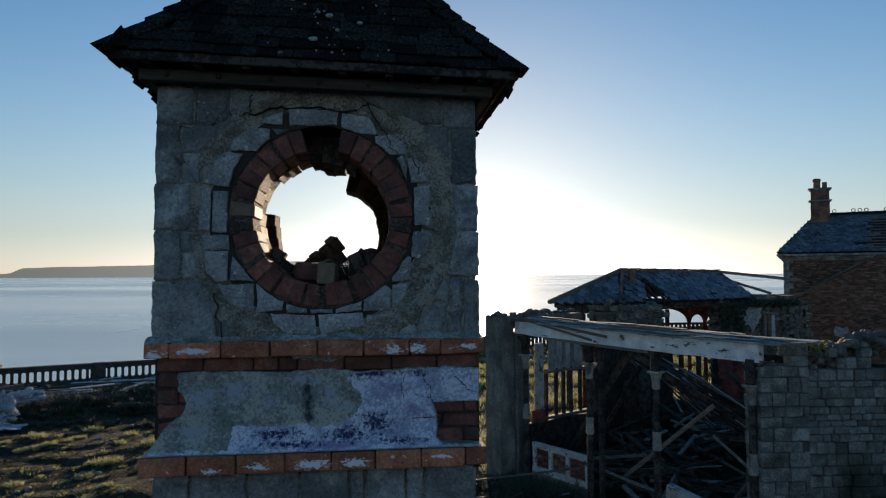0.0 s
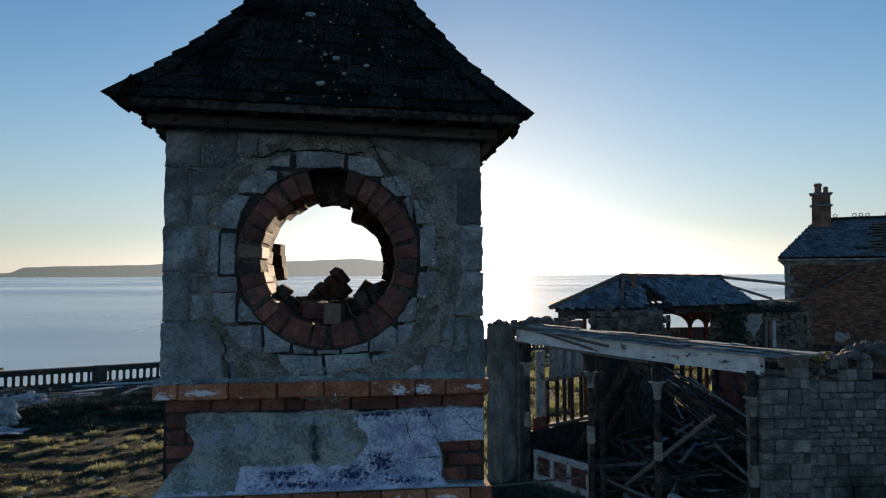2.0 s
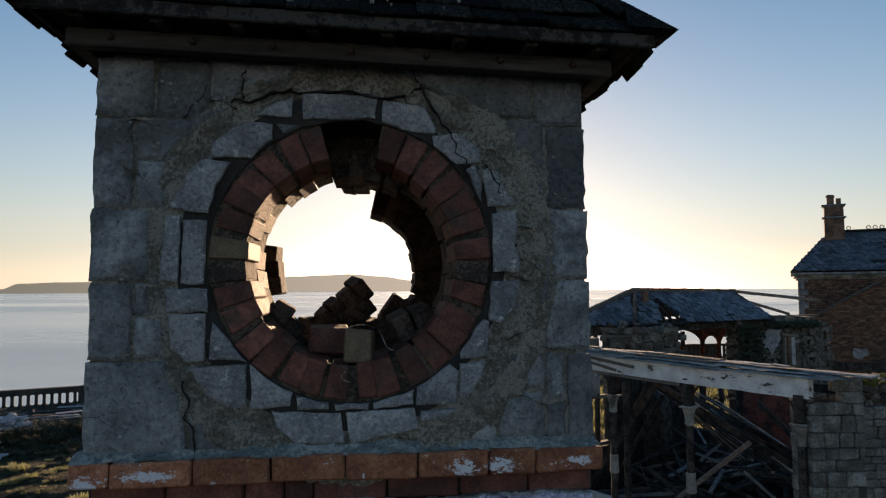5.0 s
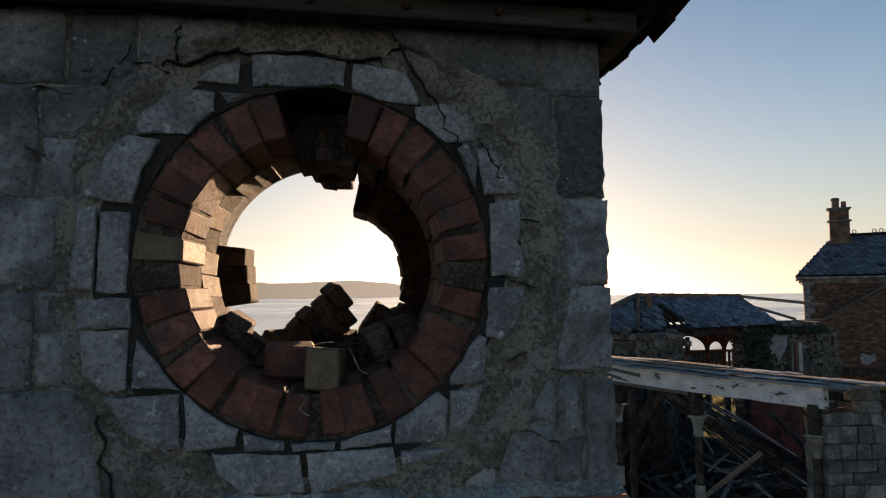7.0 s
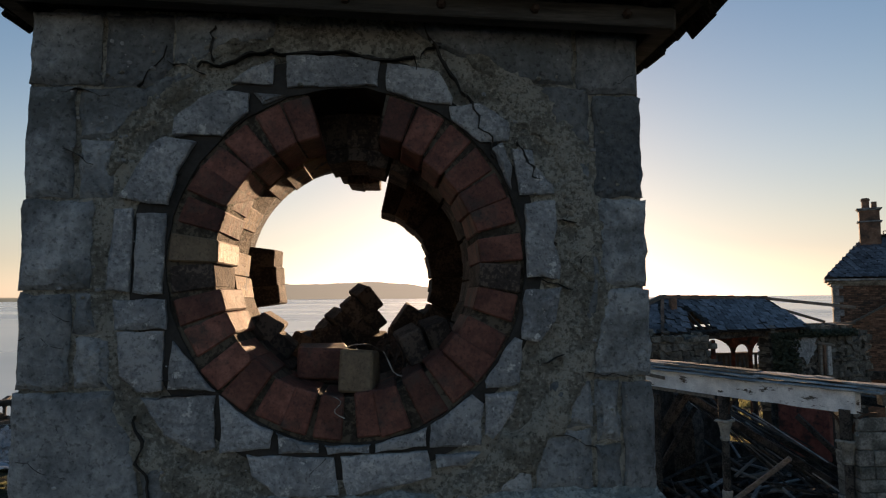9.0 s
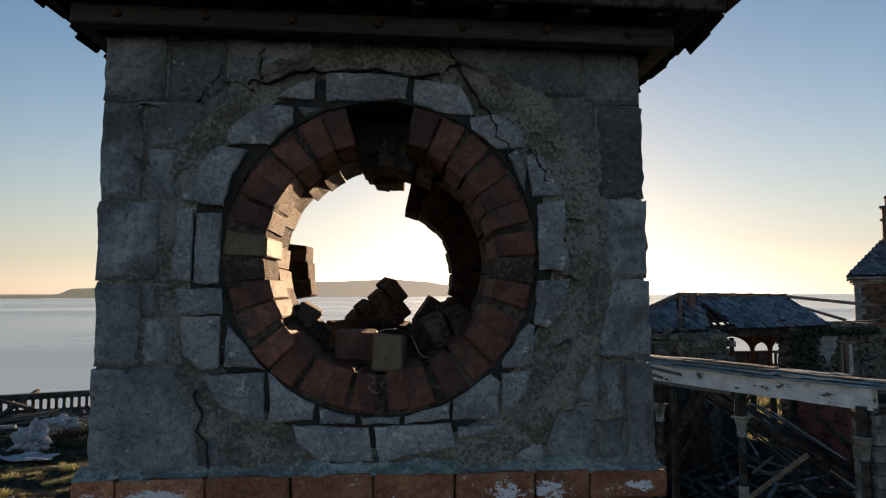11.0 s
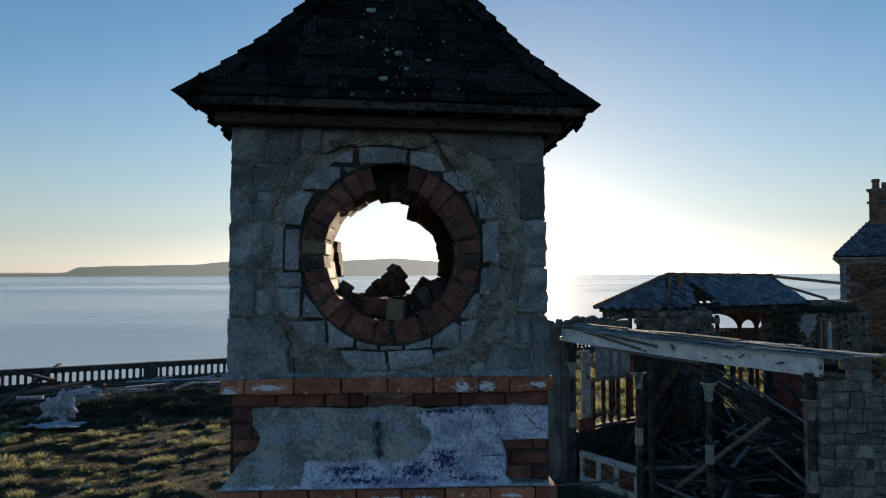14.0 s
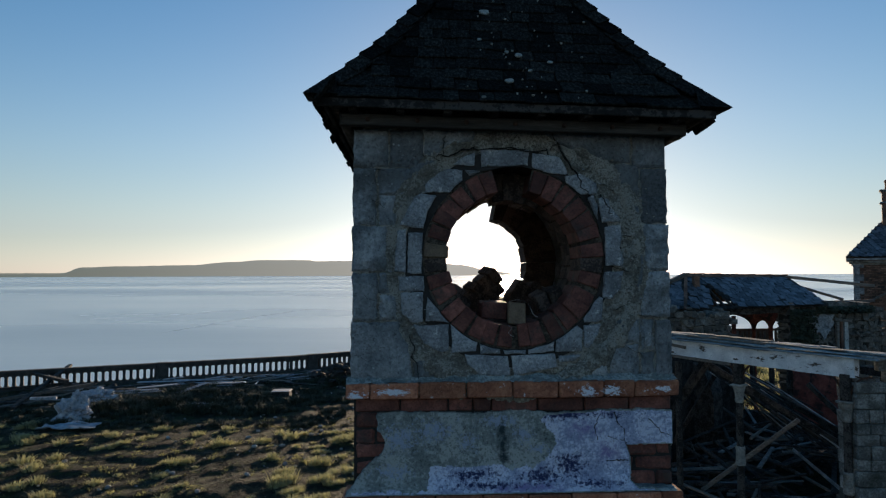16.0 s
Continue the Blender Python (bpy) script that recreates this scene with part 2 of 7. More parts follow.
# leaves let some light through
for leaf in (GRASS, STRAW):
    leaf.node_tree.nodes["Principled BSDF"].inputs["Subsurface Weight"].default_value = 0.0
    n, l = leaf.node_tree.nodes, leaf.node_tree.links
    tr, ms = n.new("ShaderNodeBsdfTranslucent"), n.new("ShaderNodeMixShader")
    tr.inputs["Color"].default_value = (0.36, 0.36, 0.16, 1)
    ms.inputs[0].default_value = 0.45
    l.new(n["Principled BSDF"].outputs[0], ms.inputs[1])
    l.new(tr.outputs[0], ms.inputs[2])
    l.new(ms.outputs[0], n["Material Output"].inputs["Surface"])


def blotches(m, spots, colour, scale, edge=(0.45, 0.55), ragged_by=1.6, stretch=(1, 1, 1)):
    """Stains, flakes or mould with their own places on the tower's front: (x, z, half width, half height)."""
    n, l = m.node_tree.nodes, m.node_tree.links
    b = n["Principled BSDF"]
    geo = n.new("ShaderNodeNewGeometry")
    best = None
    for x, z, rx, rz in spots:
        mp = n.new("ShaderNodeMapping")
        mp.vector_type = "POINT"
        mp.inputs["Location"].default_value = (-x / rx, 0, -z / rz)
        mp.inputs["Scale"].default_value = (1 / rx, 0, 1 / rz)
        l.new(geo.outputs["Position"], mp.inputs["Vector"])
        d = n.new("ShaderNodeVectorMath")
        d.operation = "LENGTH"
        l.new(mp.outputs[0], d.inputs[0])
        f = n.new("ShaderNodeMapRange")
        f.inputs["From Min"].default_value, f.inputs["From Max"].default_value = 0.0, 1.5
        f.inputs["To Min"].default_value, f.inputs["To Max"].default_value = 0.85, 0.0
        l.new(d.outputs["Value"], f.inputs["Value"])
        if best is None:
            best = f.outputs[0]
        else:
            mx = n.new("ShaderNodeMath")
            mx.operation = "MAXIMUM"
            l.new(best, mx.inputs[0])
            l.new(f.outputs[0], mx.inputs[1])
            best = mx.outputs[0]
    sp = n.new("ShaderNodeMapping")
    sp.inputs["Scale"].default_value = stretch
    l.new(geo.outputs["Position"], sp.inputs["Vector"])
    tex = n.new("ShaderNodeTexNoise")
    tex.inputs["Scale"].default_value, tex.inputs["Detail"].default_value, tex.inputs["Roughness"].default_value = scale, 7, 0.75
    l.new(sp.outputs[0], tex.inputs["Vector"])
    add = n.new("ShaderNodeMath")
    add.operation = "MULTIPLY_ADD"
    add.inputs[1].default_value = ragged_by
    off = n.new("ShaderNodeMath")
    off.operation = "SUBTRACT"
    off.inputs[1].default_value = ragged_by * 0.5
    l.new(best, off.inputs[0])
    l.new(tex.outputs["Fac"], add.inputs[0])
    l.new(off.outputs[0], add.inputs[2])
    r = n.new("ShaderNodeMapRange")
    r.inputs["From Min"].default_value, r.inputs["From Max"].default_value = edge
    l.new(add.outputs[0], r.inputs["Value"])
    mix = n.new("ShaderNodeMix")
    mix.data_type = "RGBA"
    old = b.inputs["Base Color"].links[0].from_socket
    l.new(r.outputs[0], mix.inputs["Factor"])
    l.new(old, mix.inputs["A"])
    mix.inputs["B"].default_value = (*colour, 1)
    l.new(mix.outputs["Result"], b.inputs["Base Color"])


# violet tint, then indigo mould on the paint; a damp streak and blue flecks on the render; flakes of white on the bands
blotches(BLUE, [(0.50, 5.55, 0.10, 0.06), (0.62, 5.45, 0.10, 0.06), (0.20, 5.29, 0.30, 0.025), (0.45, 5.63, 0.30, 0.02)], (0.24, 0.21, 0.40), 26, (0.40, 0.9), 2.0)
blotches(BLUE, [(-0.04, 5.345, 0.16, 0.035), (0.43, 5.385, 0.10, 0.07), (0.30, 5.335, 0.13, 0.045), (0.03, 5.30, 0.22, 0.025), (0.40, 5.62, 0.20, 0.024), (0.64, 5.62, 0.1, 0.02), (0.55, 5.30, 0.16, 0.02)], (0.032, 0.038, 0.10), 58, (0.42, 0.72), 3.2)
blotches(CEMENT, [(0.103, 5.55, 0.034, 0.06), (0.106, 5.49, 0.034, 0.08), (0.112, 5.42, 0.036, 0.05)], (0.035, 0.050, 0.055), 40, (0.30, 0.75), 1.8)
blotches(CEMENT, [(-0.235, 5.55, 0.12, 0.08), (-0.064, 5.50, 0.08, 0.06), (-0.38, 5.52, 0.12, 0.08), (0.10, 5.60, 0.12, 0.04), (0.21, 5.53, 0.06, 0.05), (-0.42, 5.36, 0.12, 0.05), (0.28, 5.46, 0.07, 0.03)], (0.33, 0.38, 0.49), 52, (0.50, 0.80), 2.8)
blotches(BAND, [(-0.596, 5.727, 0.05, 0.03), (-0.43, 5.75, 0.09, 0.02), (0.52, 5.74, 0.05, 0.03), (0.63, 5.745, 0.06, 0.03), (0.134, 5.205, 0.10, 0.03), (0.33, 5.21, 0.08, 0.028), (-0.12, 5.205, 0.06, 0.022), (-0.34, 5.19, 0.05, 0.02), (0.755, 5.225, 0.07, 0.012), (0.88, 5.75, 0.05, 0.02)], (0.70, 0.70, 0.74), 75, (0.46, 0.52), 2.6, (0.7, 1, 1.3))

# dark moss and lichen spread over the squared stone wall
blotches(WALLSTONE, [(9.6, 2.0, 1.6, 1.1), (11.0, 2.6, 1.4, 1.6), (8.5, 1.6, 0.8, 0.7)], (0.022, 0.030, 0.024), 1.6, (0.25, 0.75), 1.4)


def sea_material():
    m = bpy.data.materials.new("sea_water")
    m.use_nodes = True
    n, l = m.node_tree.nodes, m.node_tree.links
    b = n["Principled BSDF"]
    b.inputs["Base Color"].default_value = (0.25, 0.31, 0.36, 1)
    b.inputs["Roughness"].default_value = 0.22
    b.inputs["IOR"].default_value = 1.33
    geo = n.new("ShaderNodeNewGeometry")
    mp = n.new("ShaderNodeMapping")
    mp.inputs["Scale"].default_value = (0.25, 1.0, 1.0)
    mp.inputs["Rotation"].default_value = (0, 0, radians(-14))
    l.new(geo.outputs["Position"], mp.inputs["Vector"])
    waves, drift = n.new("ShaderNodeTexNoise"), n.new("ShaderNodeTexNoise")
    waves.inputs["Scale"].default_value, waves.inputs["Detail"].default_value = 0.55, 4
    drift.inputs["Scale"].default_value, drift.inputs["Detail"].default_value = 0.006, 5
    l.new(mp.outputs[0], waves.inputs["Vector"])
    l.new(mp.outputs[0], drift.inputs["Vector"])
    rr = n.new("ShaderNodeMapRange")
    rr.inputs["From Min"].default_value, rr.inputs["From Max"].default_value = 0.42, 0.60
    rr.inputs["To Min"].default_value, rr.inputs["To Max"].default_value = 0.32, 0.17
    l.new(rr.outputs[0], b.inputs["Roughness"])
    # broad slicks of smooth and ruffled water, with finer drifts in them
    wide_map = n.new("ShaderNodeMapping")
    wide_map.inputs["Scale"].default_value = (0.5, 1.0, 1.0)
    wide_map.inputs["Rotation"].default_value = (0, 0, radians(20))
    l.new(geo.outputs["Position"], wide_map.inputs["Vector"])
    slick = n.new("ShaderNodeTexNoise")
    slick.inputs["Scale"].default_value, slick.inputs["Detail"].default_value, slick.inputs["Distortion"].default_value = 0.0075, 6, 0.6
    l.new(wide_map.outputs[0], slick.inputs["Vector"])
    both = n.new("ShaderNodeMath")
    both.operation = "MULTIPLY_ADD"
    both.inputs[1].default_value = 0.45
    l.new(slick.outputs["Fac"], both.inputs[0])
    half = n.new("ShaderNodeMath")
    half.operation = "MULTIPLY"
    half.inputs[1].default_value = 0.55
    l.new(drift.outputs["Fac"], half.inputs[0])
    l.new(half.outputs[0], both.inputs[2])
    l.new(both.outputs[0], rr.inputs["Value"])
    # pale base colour paints in the sky's reflection on the smooth patches
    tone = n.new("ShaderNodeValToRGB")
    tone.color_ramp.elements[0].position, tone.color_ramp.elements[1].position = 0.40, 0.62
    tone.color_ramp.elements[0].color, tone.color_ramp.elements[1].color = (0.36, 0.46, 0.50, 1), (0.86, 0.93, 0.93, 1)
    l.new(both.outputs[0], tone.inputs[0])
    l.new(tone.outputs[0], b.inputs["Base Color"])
    bp = n.new("ShaderNodeBump")
    bp.inputs["Strength"].default_value, bp.inputs["Distance"].default_value = 0.10, 0.4
    l.new(waves.outputs["Fac"], bp.inputs["Height"])
    l.new(bp.outputs[0], b.inputs["Normal"])
    return m


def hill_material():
    """Far land, a plain backdrop: its glow paints the haze, paler towards the sun."""
    m = bpy.data.materials.new("far_land_painted_haze")
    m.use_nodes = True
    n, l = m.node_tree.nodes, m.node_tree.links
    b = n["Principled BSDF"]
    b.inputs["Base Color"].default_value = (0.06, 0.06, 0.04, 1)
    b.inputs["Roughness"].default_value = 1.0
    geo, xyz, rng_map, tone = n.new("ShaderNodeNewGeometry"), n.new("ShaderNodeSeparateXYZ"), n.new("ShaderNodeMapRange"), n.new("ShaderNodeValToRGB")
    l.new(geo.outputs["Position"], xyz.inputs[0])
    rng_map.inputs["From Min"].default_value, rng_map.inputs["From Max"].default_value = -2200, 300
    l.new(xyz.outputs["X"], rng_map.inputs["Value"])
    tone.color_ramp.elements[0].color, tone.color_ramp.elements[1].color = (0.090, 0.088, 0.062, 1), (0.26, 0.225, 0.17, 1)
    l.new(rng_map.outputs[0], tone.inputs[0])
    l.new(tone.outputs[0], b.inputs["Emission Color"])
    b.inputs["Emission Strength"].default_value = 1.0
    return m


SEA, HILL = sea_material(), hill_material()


# ---- mesh helpers ----
def part(name, bm, material, parent=None, label="", smooth=False):
    """Links a bmesh as one mesh object, under a thing or a part."""
    me = bpy.data.meshes.new(name)
    bmesh.ops.recalc_face_normals(bm, faces=bm.faces)
    bm.to_mesh(me)
    bm.free()
    me.materials.append(material)
    if smooth:
        for p in me.polygons:
            p.use_smooth = True
    ob = new(name, me)
    if parent is not None:
        ob.parent = parent
    if label:
        tagged(ob, label=label)
    return ob


def share(name, me, parent, m):
    """Another object on the same mesh, placed at m."""
    ob = new(name, me)
    ob.parent = parent
    ob.matrix_basis = m
    return ob


def empty(name, at=(0, 0, 0), label="", category="", group="", kind=""):
    ob = new(name)
    ob.empty_display_size = 0.1
    ob.location = at
    return tagged(ob, label, category, group, kind)


def add_box(bm, size, m=None, bevel=0.0, jitter=0.0, rng=random):
    """A box of that size, centred on the origin of m, with worn edges and uneven corners."""
    made = bmesh.ops.create_cube(bm, size=1.0)["verts"]
    for v in made:
        v.co = Vector((v.co.x * size[0], v.co.y * size[1], v.co.z * size[2]))
        if jitter:
            v.co += Vector([rng.uniform(-jitter, jitter) for _ in range(3)])
    if bevel:
        edges = list({e for v in made for e in v.link_edges})
        out = bmesh.ops.bevel(bm, geom=edges, offset=bevel, segments=1, affect="EDGES", profile=0.5)
        made = list({v for f in out["faces"] for v in f.verts} | {v for v in made if v.is_valid})
    if m is not None:
        for v in made:
            v.co = m @ v.co
    return made


def add_beam(bm, a, b, w, h, up=(0, 0, 1), bevel=0.0, jitter=0.0, rng=random):
    """A straight timber from a to b, w wide and h high."""
    a, b = Vector(a), Vector(b)
    d = b - a
    x = d.normalized()
    u = Vector(up)
    y = u.cross(x)
    if y.length < 1e-3:
        y = Vector((0, 1, 0)).cross(x)
    y.normalize()
    z = x.cross(y)
    m = Matrix((x, y, z)).transposed().to_4x4()
    m.translation = (a + b) / 2
    return add_box(bm, (d.length, w, h), m, bevel, jitter, rng)


def add_prism(bm, outline, depth, m=None):
    """An outline of (x, z) pushed back along y by depth, its front at y = 0."""
    front = [bm.verts.new((x, 0, z)) for x, z in outline]
    back = [bm.verts.new((x, depth, z)) for x, z in outline]
    bm.faces.new(front)
    bm.faces.new(back[::-1])
    k = len(front)
    for i in range(k):
        bm.faces.new((front[i], back[i], back[(i + 1) % k], front[(i + 1) % k]))
    made = front + back
    if m is not None:
        for v in made:
            v.co = m @ v.co
    return made


def add_lathe(bm, profile, m=None, n=12):
    """A turned shape from (radius, height) rings."""
    rings = []
    for r, z in profile:
        rings.append([bm.verts.new((r * math.cos(2 * math.pi * k / n), r * math.sin(2 * math.pi * k / n), z)) for k in range(n)])
    for lo, hi in zip(rings, rings[1:]):
        for k in range(n):
            bm.faces.new((lo[k], lo[(k + 1) % n], hi[(k + 1) % n], hi[k]))
    bm.faces.new(rings[0][::-1])
    bm.faces.new(rings[-1])
    made = [v for r in rings for v in r]
    if m is not None:
        for v in made:
            v.co = m @ v.co
    return made


def add_rock(bm, at, size, rng, squash=0.7):
    """A broken stone."""
    made = bmesh.ops.create_icosphere(bm, subdivisions=1, radius=1.0)["verts"]
    turn = Euler([rng.uniform(0, 6.3) for _ in range(3)]).to_matrix()
    stretch = [rng.uniform(0.7, 1.2) for _ in range(3)]
    for v in made:
        c = v.co * rng.uniform(0.72, 1.08)
        c = turn @ Vector([max(-0.72, min(0.72, q)) * s for q, s in zip(c, stretch)])
        v.co = Vector(at) + Vector((c.x, c.y, c.z * squash)) * size
    return made


def rough_up(bm, amount, scale, normal_only=None):
    """Uneven, weathered faces: shifts vertices by smooth noise."""
    for v in bm.verts:
        d = noise.noise_vector(v.co * scale) * amount + noise.noise_vector(v.co * scale * 3.1) * amount * 0.4
        if normal_only is not None:
            d = Vector([q * k for q, k in zip(d, normal_only)])
        v.co += d


# ---- ground, sea and far land ----
def ridge_phase(x, y):
    return (y - 0.36 * x) / 1.9 + 0.9 * noise.noise((x * 0.16, y * 0.16, 11)) + 0.45 * noise.noise((x * 0.45, y * 0.45, 12)) + 0.2 * noise.noise((x * 1.3, y * 1.3, 13))


def ground_height(x, y):
    h = 0.35 * noise.noise((x * 0.11, y * 0.11, 0)) + 0.12 * noise.noise((x * 0.4, y * 0.4, 3)) + 0.05 * noise.noise((x * 2.1, y * 2.9, 6))
    # low worn ridges, steep on the landward side
    if x < 3 and y > 10:
        f = ridge_phase(x, y) % 1.0
        saw = f / 0.22 if f < 0.22 else (1 - f) / 0.78
        h += 0.11 * saw * min(1.0, (3 - x) / 2, (y - 10) / 2) * (0.6 + 0.8 * noise.noise((x * 0.3, y * 0.3, 14)))
    return 0.15 + h + 0.5 * max(0.0, min(1.0, (x - 1) / 4)) * max(0.0, min(1.0, (22 - y) / 6))


EDGE = [(-60, 19), (-26, 30.4), (-15.2, 34.5), (-8, 37.2), (-4.6, 39.3), (9, 46.2), (26.2, 51.2), (32, 53.4), (60, 56)]


def edge_y(x):
    for (x0, y0), (x1, y1) in zip(EDGE, EDGE[1:]):
        if x <= x1:
            return y0 + (y1 - y0) * (x - x0) / (x1 - x0)
    return EDGE[-1][1]


FAR, SEA_Z = 4900, -2.5


def build_ground():
    bm = bmesh.new()
    nx, ny = 300, 330
    rows = []
    for j in range(ny + 1):
        row = []
        for i in range(nx + 1):
            x = -60 + 34 * i / 60 if i < 60 else -26 + 36 * (i - 60) / 190 if i < 250 else 10 + 50 * (i - 250) / 50
            y = -30 + (edge_y(x) - 0.05 + 30) * j / ny
            row.append(bm.verts.new((x, y, ground_height(x, y))))
        rows.append(row)
    # the sea wall drops below the water
    rows.append([bm.verts.new((v.co.x, v.co.y + 0.4, -14)) for v in rows[-1]])
    for a, b in zip(rows, rows[1:]):
        for k in range(nx):
            bm.faces.new((a[k], a[k + 1], b[k + 1], b[k]))
    ob = part("ground", bm, EARTH, smooth=True)
    tagged(ob, "rough earth and rank turf on the headland", "ground", kind="structure")
    bm = bmesh.new()
    vs = [bm.verts.new(c) for c in ((-FAR, -300, SEA_Z), (FAR, -300, SEA_Z), (FAR, FAR, SEA_Z), (-FAR, FAR, SEA_Z))]
    bm.faces.new(vs)
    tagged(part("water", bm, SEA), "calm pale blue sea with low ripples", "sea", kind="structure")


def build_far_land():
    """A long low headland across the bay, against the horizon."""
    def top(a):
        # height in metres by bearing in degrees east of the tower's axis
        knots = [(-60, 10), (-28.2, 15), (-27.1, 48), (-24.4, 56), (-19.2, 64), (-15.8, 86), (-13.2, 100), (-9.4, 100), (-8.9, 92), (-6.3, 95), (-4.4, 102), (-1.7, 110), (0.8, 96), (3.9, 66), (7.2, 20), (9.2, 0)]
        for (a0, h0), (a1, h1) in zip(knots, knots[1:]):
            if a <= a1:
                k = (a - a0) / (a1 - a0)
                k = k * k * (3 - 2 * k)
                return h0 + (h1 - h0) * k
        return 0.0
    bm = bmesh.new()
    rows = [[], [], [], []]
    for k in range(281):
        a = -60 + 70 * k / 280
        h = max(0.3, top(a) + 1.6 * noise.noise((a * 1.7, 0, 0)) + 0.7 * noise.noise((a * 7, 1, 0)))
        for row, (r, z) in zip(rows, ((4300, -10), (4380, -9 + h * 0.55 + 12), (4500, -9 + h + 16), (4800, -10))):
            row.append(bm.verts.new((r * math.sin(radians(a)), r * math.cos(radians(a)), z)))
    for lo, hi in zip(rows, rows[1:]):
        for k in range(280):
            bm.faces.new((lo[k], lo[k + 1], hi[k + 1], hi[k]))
    tagged(part("backdrop_headland", bm, HILL, smooth=True), "low headland across the bay with its haze painted in", "far land", kind="structure")


def build_slick_lines():
    """Thin pale current lines on the water, curving away to the horizon."""
    # the near-white colour stands in for bright sky mirrored in the slick
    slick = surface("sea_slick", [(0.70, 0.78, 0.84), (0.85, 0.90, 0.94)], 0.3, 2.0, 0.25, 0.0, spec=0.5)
    n, l = slick.node_tree.nodes, slick.node_tree.links
    gap, mix, thin = n.new("ShaderNodeBsdfTransparent"), n.new("ShaderNodeMixShader"), n.new("ShaderNodeTexNoise")
    thin.inputs["Scale"].default_value, thin.inputs["Detail"].default_value = 0.4, 6
    part_of = n.new("ShaderNodeMapRange")
    part_of.inputs["From Min"].default_value, part_of.inputs["From Max"].default_value = 0.35, 0.70
    part_of.inputs["To Min"].default_value, part_of.inputs["To Max"].default_value = 0.0, 0.6
    where = n.new("ShaderNodeNewGeometry")
    l.new(where.outputs["Position"], thin.inputs["Vector"])
    l.new(thin.outputs["Fac"], part_of.inputs["Value"])
    l.new(part_of.outputs[0], mix.inputs[0])
    l.new(gap.outputs[0], mix.inputs[1])
    l.new(n["Principled BSDF"].outputs[0], mix.inputs[2])
    l.new(mix.outputs[0], n["Material Output"].inputs["Surface"])
    for k, (x0, y0, x1, y1, bend, width) in enumerate(((-39, 95, -23, 175, -2.0, 4.0), (-75, 150, -34, 215, 3.0, 2.6))):
        bm = bmesh.new()
        row = []
        for i in range(61):
            t = i / 60
            w = width * math.sin(math.pi * t) ** 0.7 * (0.55 + 0.9 * abs(noise.noise((t * 9, k, 0)))) + 0.02
            x = x0 + (x1 - x0) * t + bend * math.sin(math.pi * t) + 0.8 * noise.noise((t * 6, k, 3))
            y = y0 + (y1 - y0) * t + 2.0 * noise.noise((t * 5, k, 6))
            row.append((bm.verts.new((x - 0.4 * w, y - 0.5 * w, SEA_Z + 0.05)), bm.verts.new((x + 0.4 * w, y + 0.5 * w, SEA_Z + 0.05))))
        for a, b in zip(row, row[1:]):
            bm.faces.new((a[0], b[0], b[1], a[1]))
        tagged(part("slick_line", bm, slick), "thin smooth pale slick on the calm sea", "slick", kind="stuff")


build_ground()
build_far_land()
build_slick_lines()


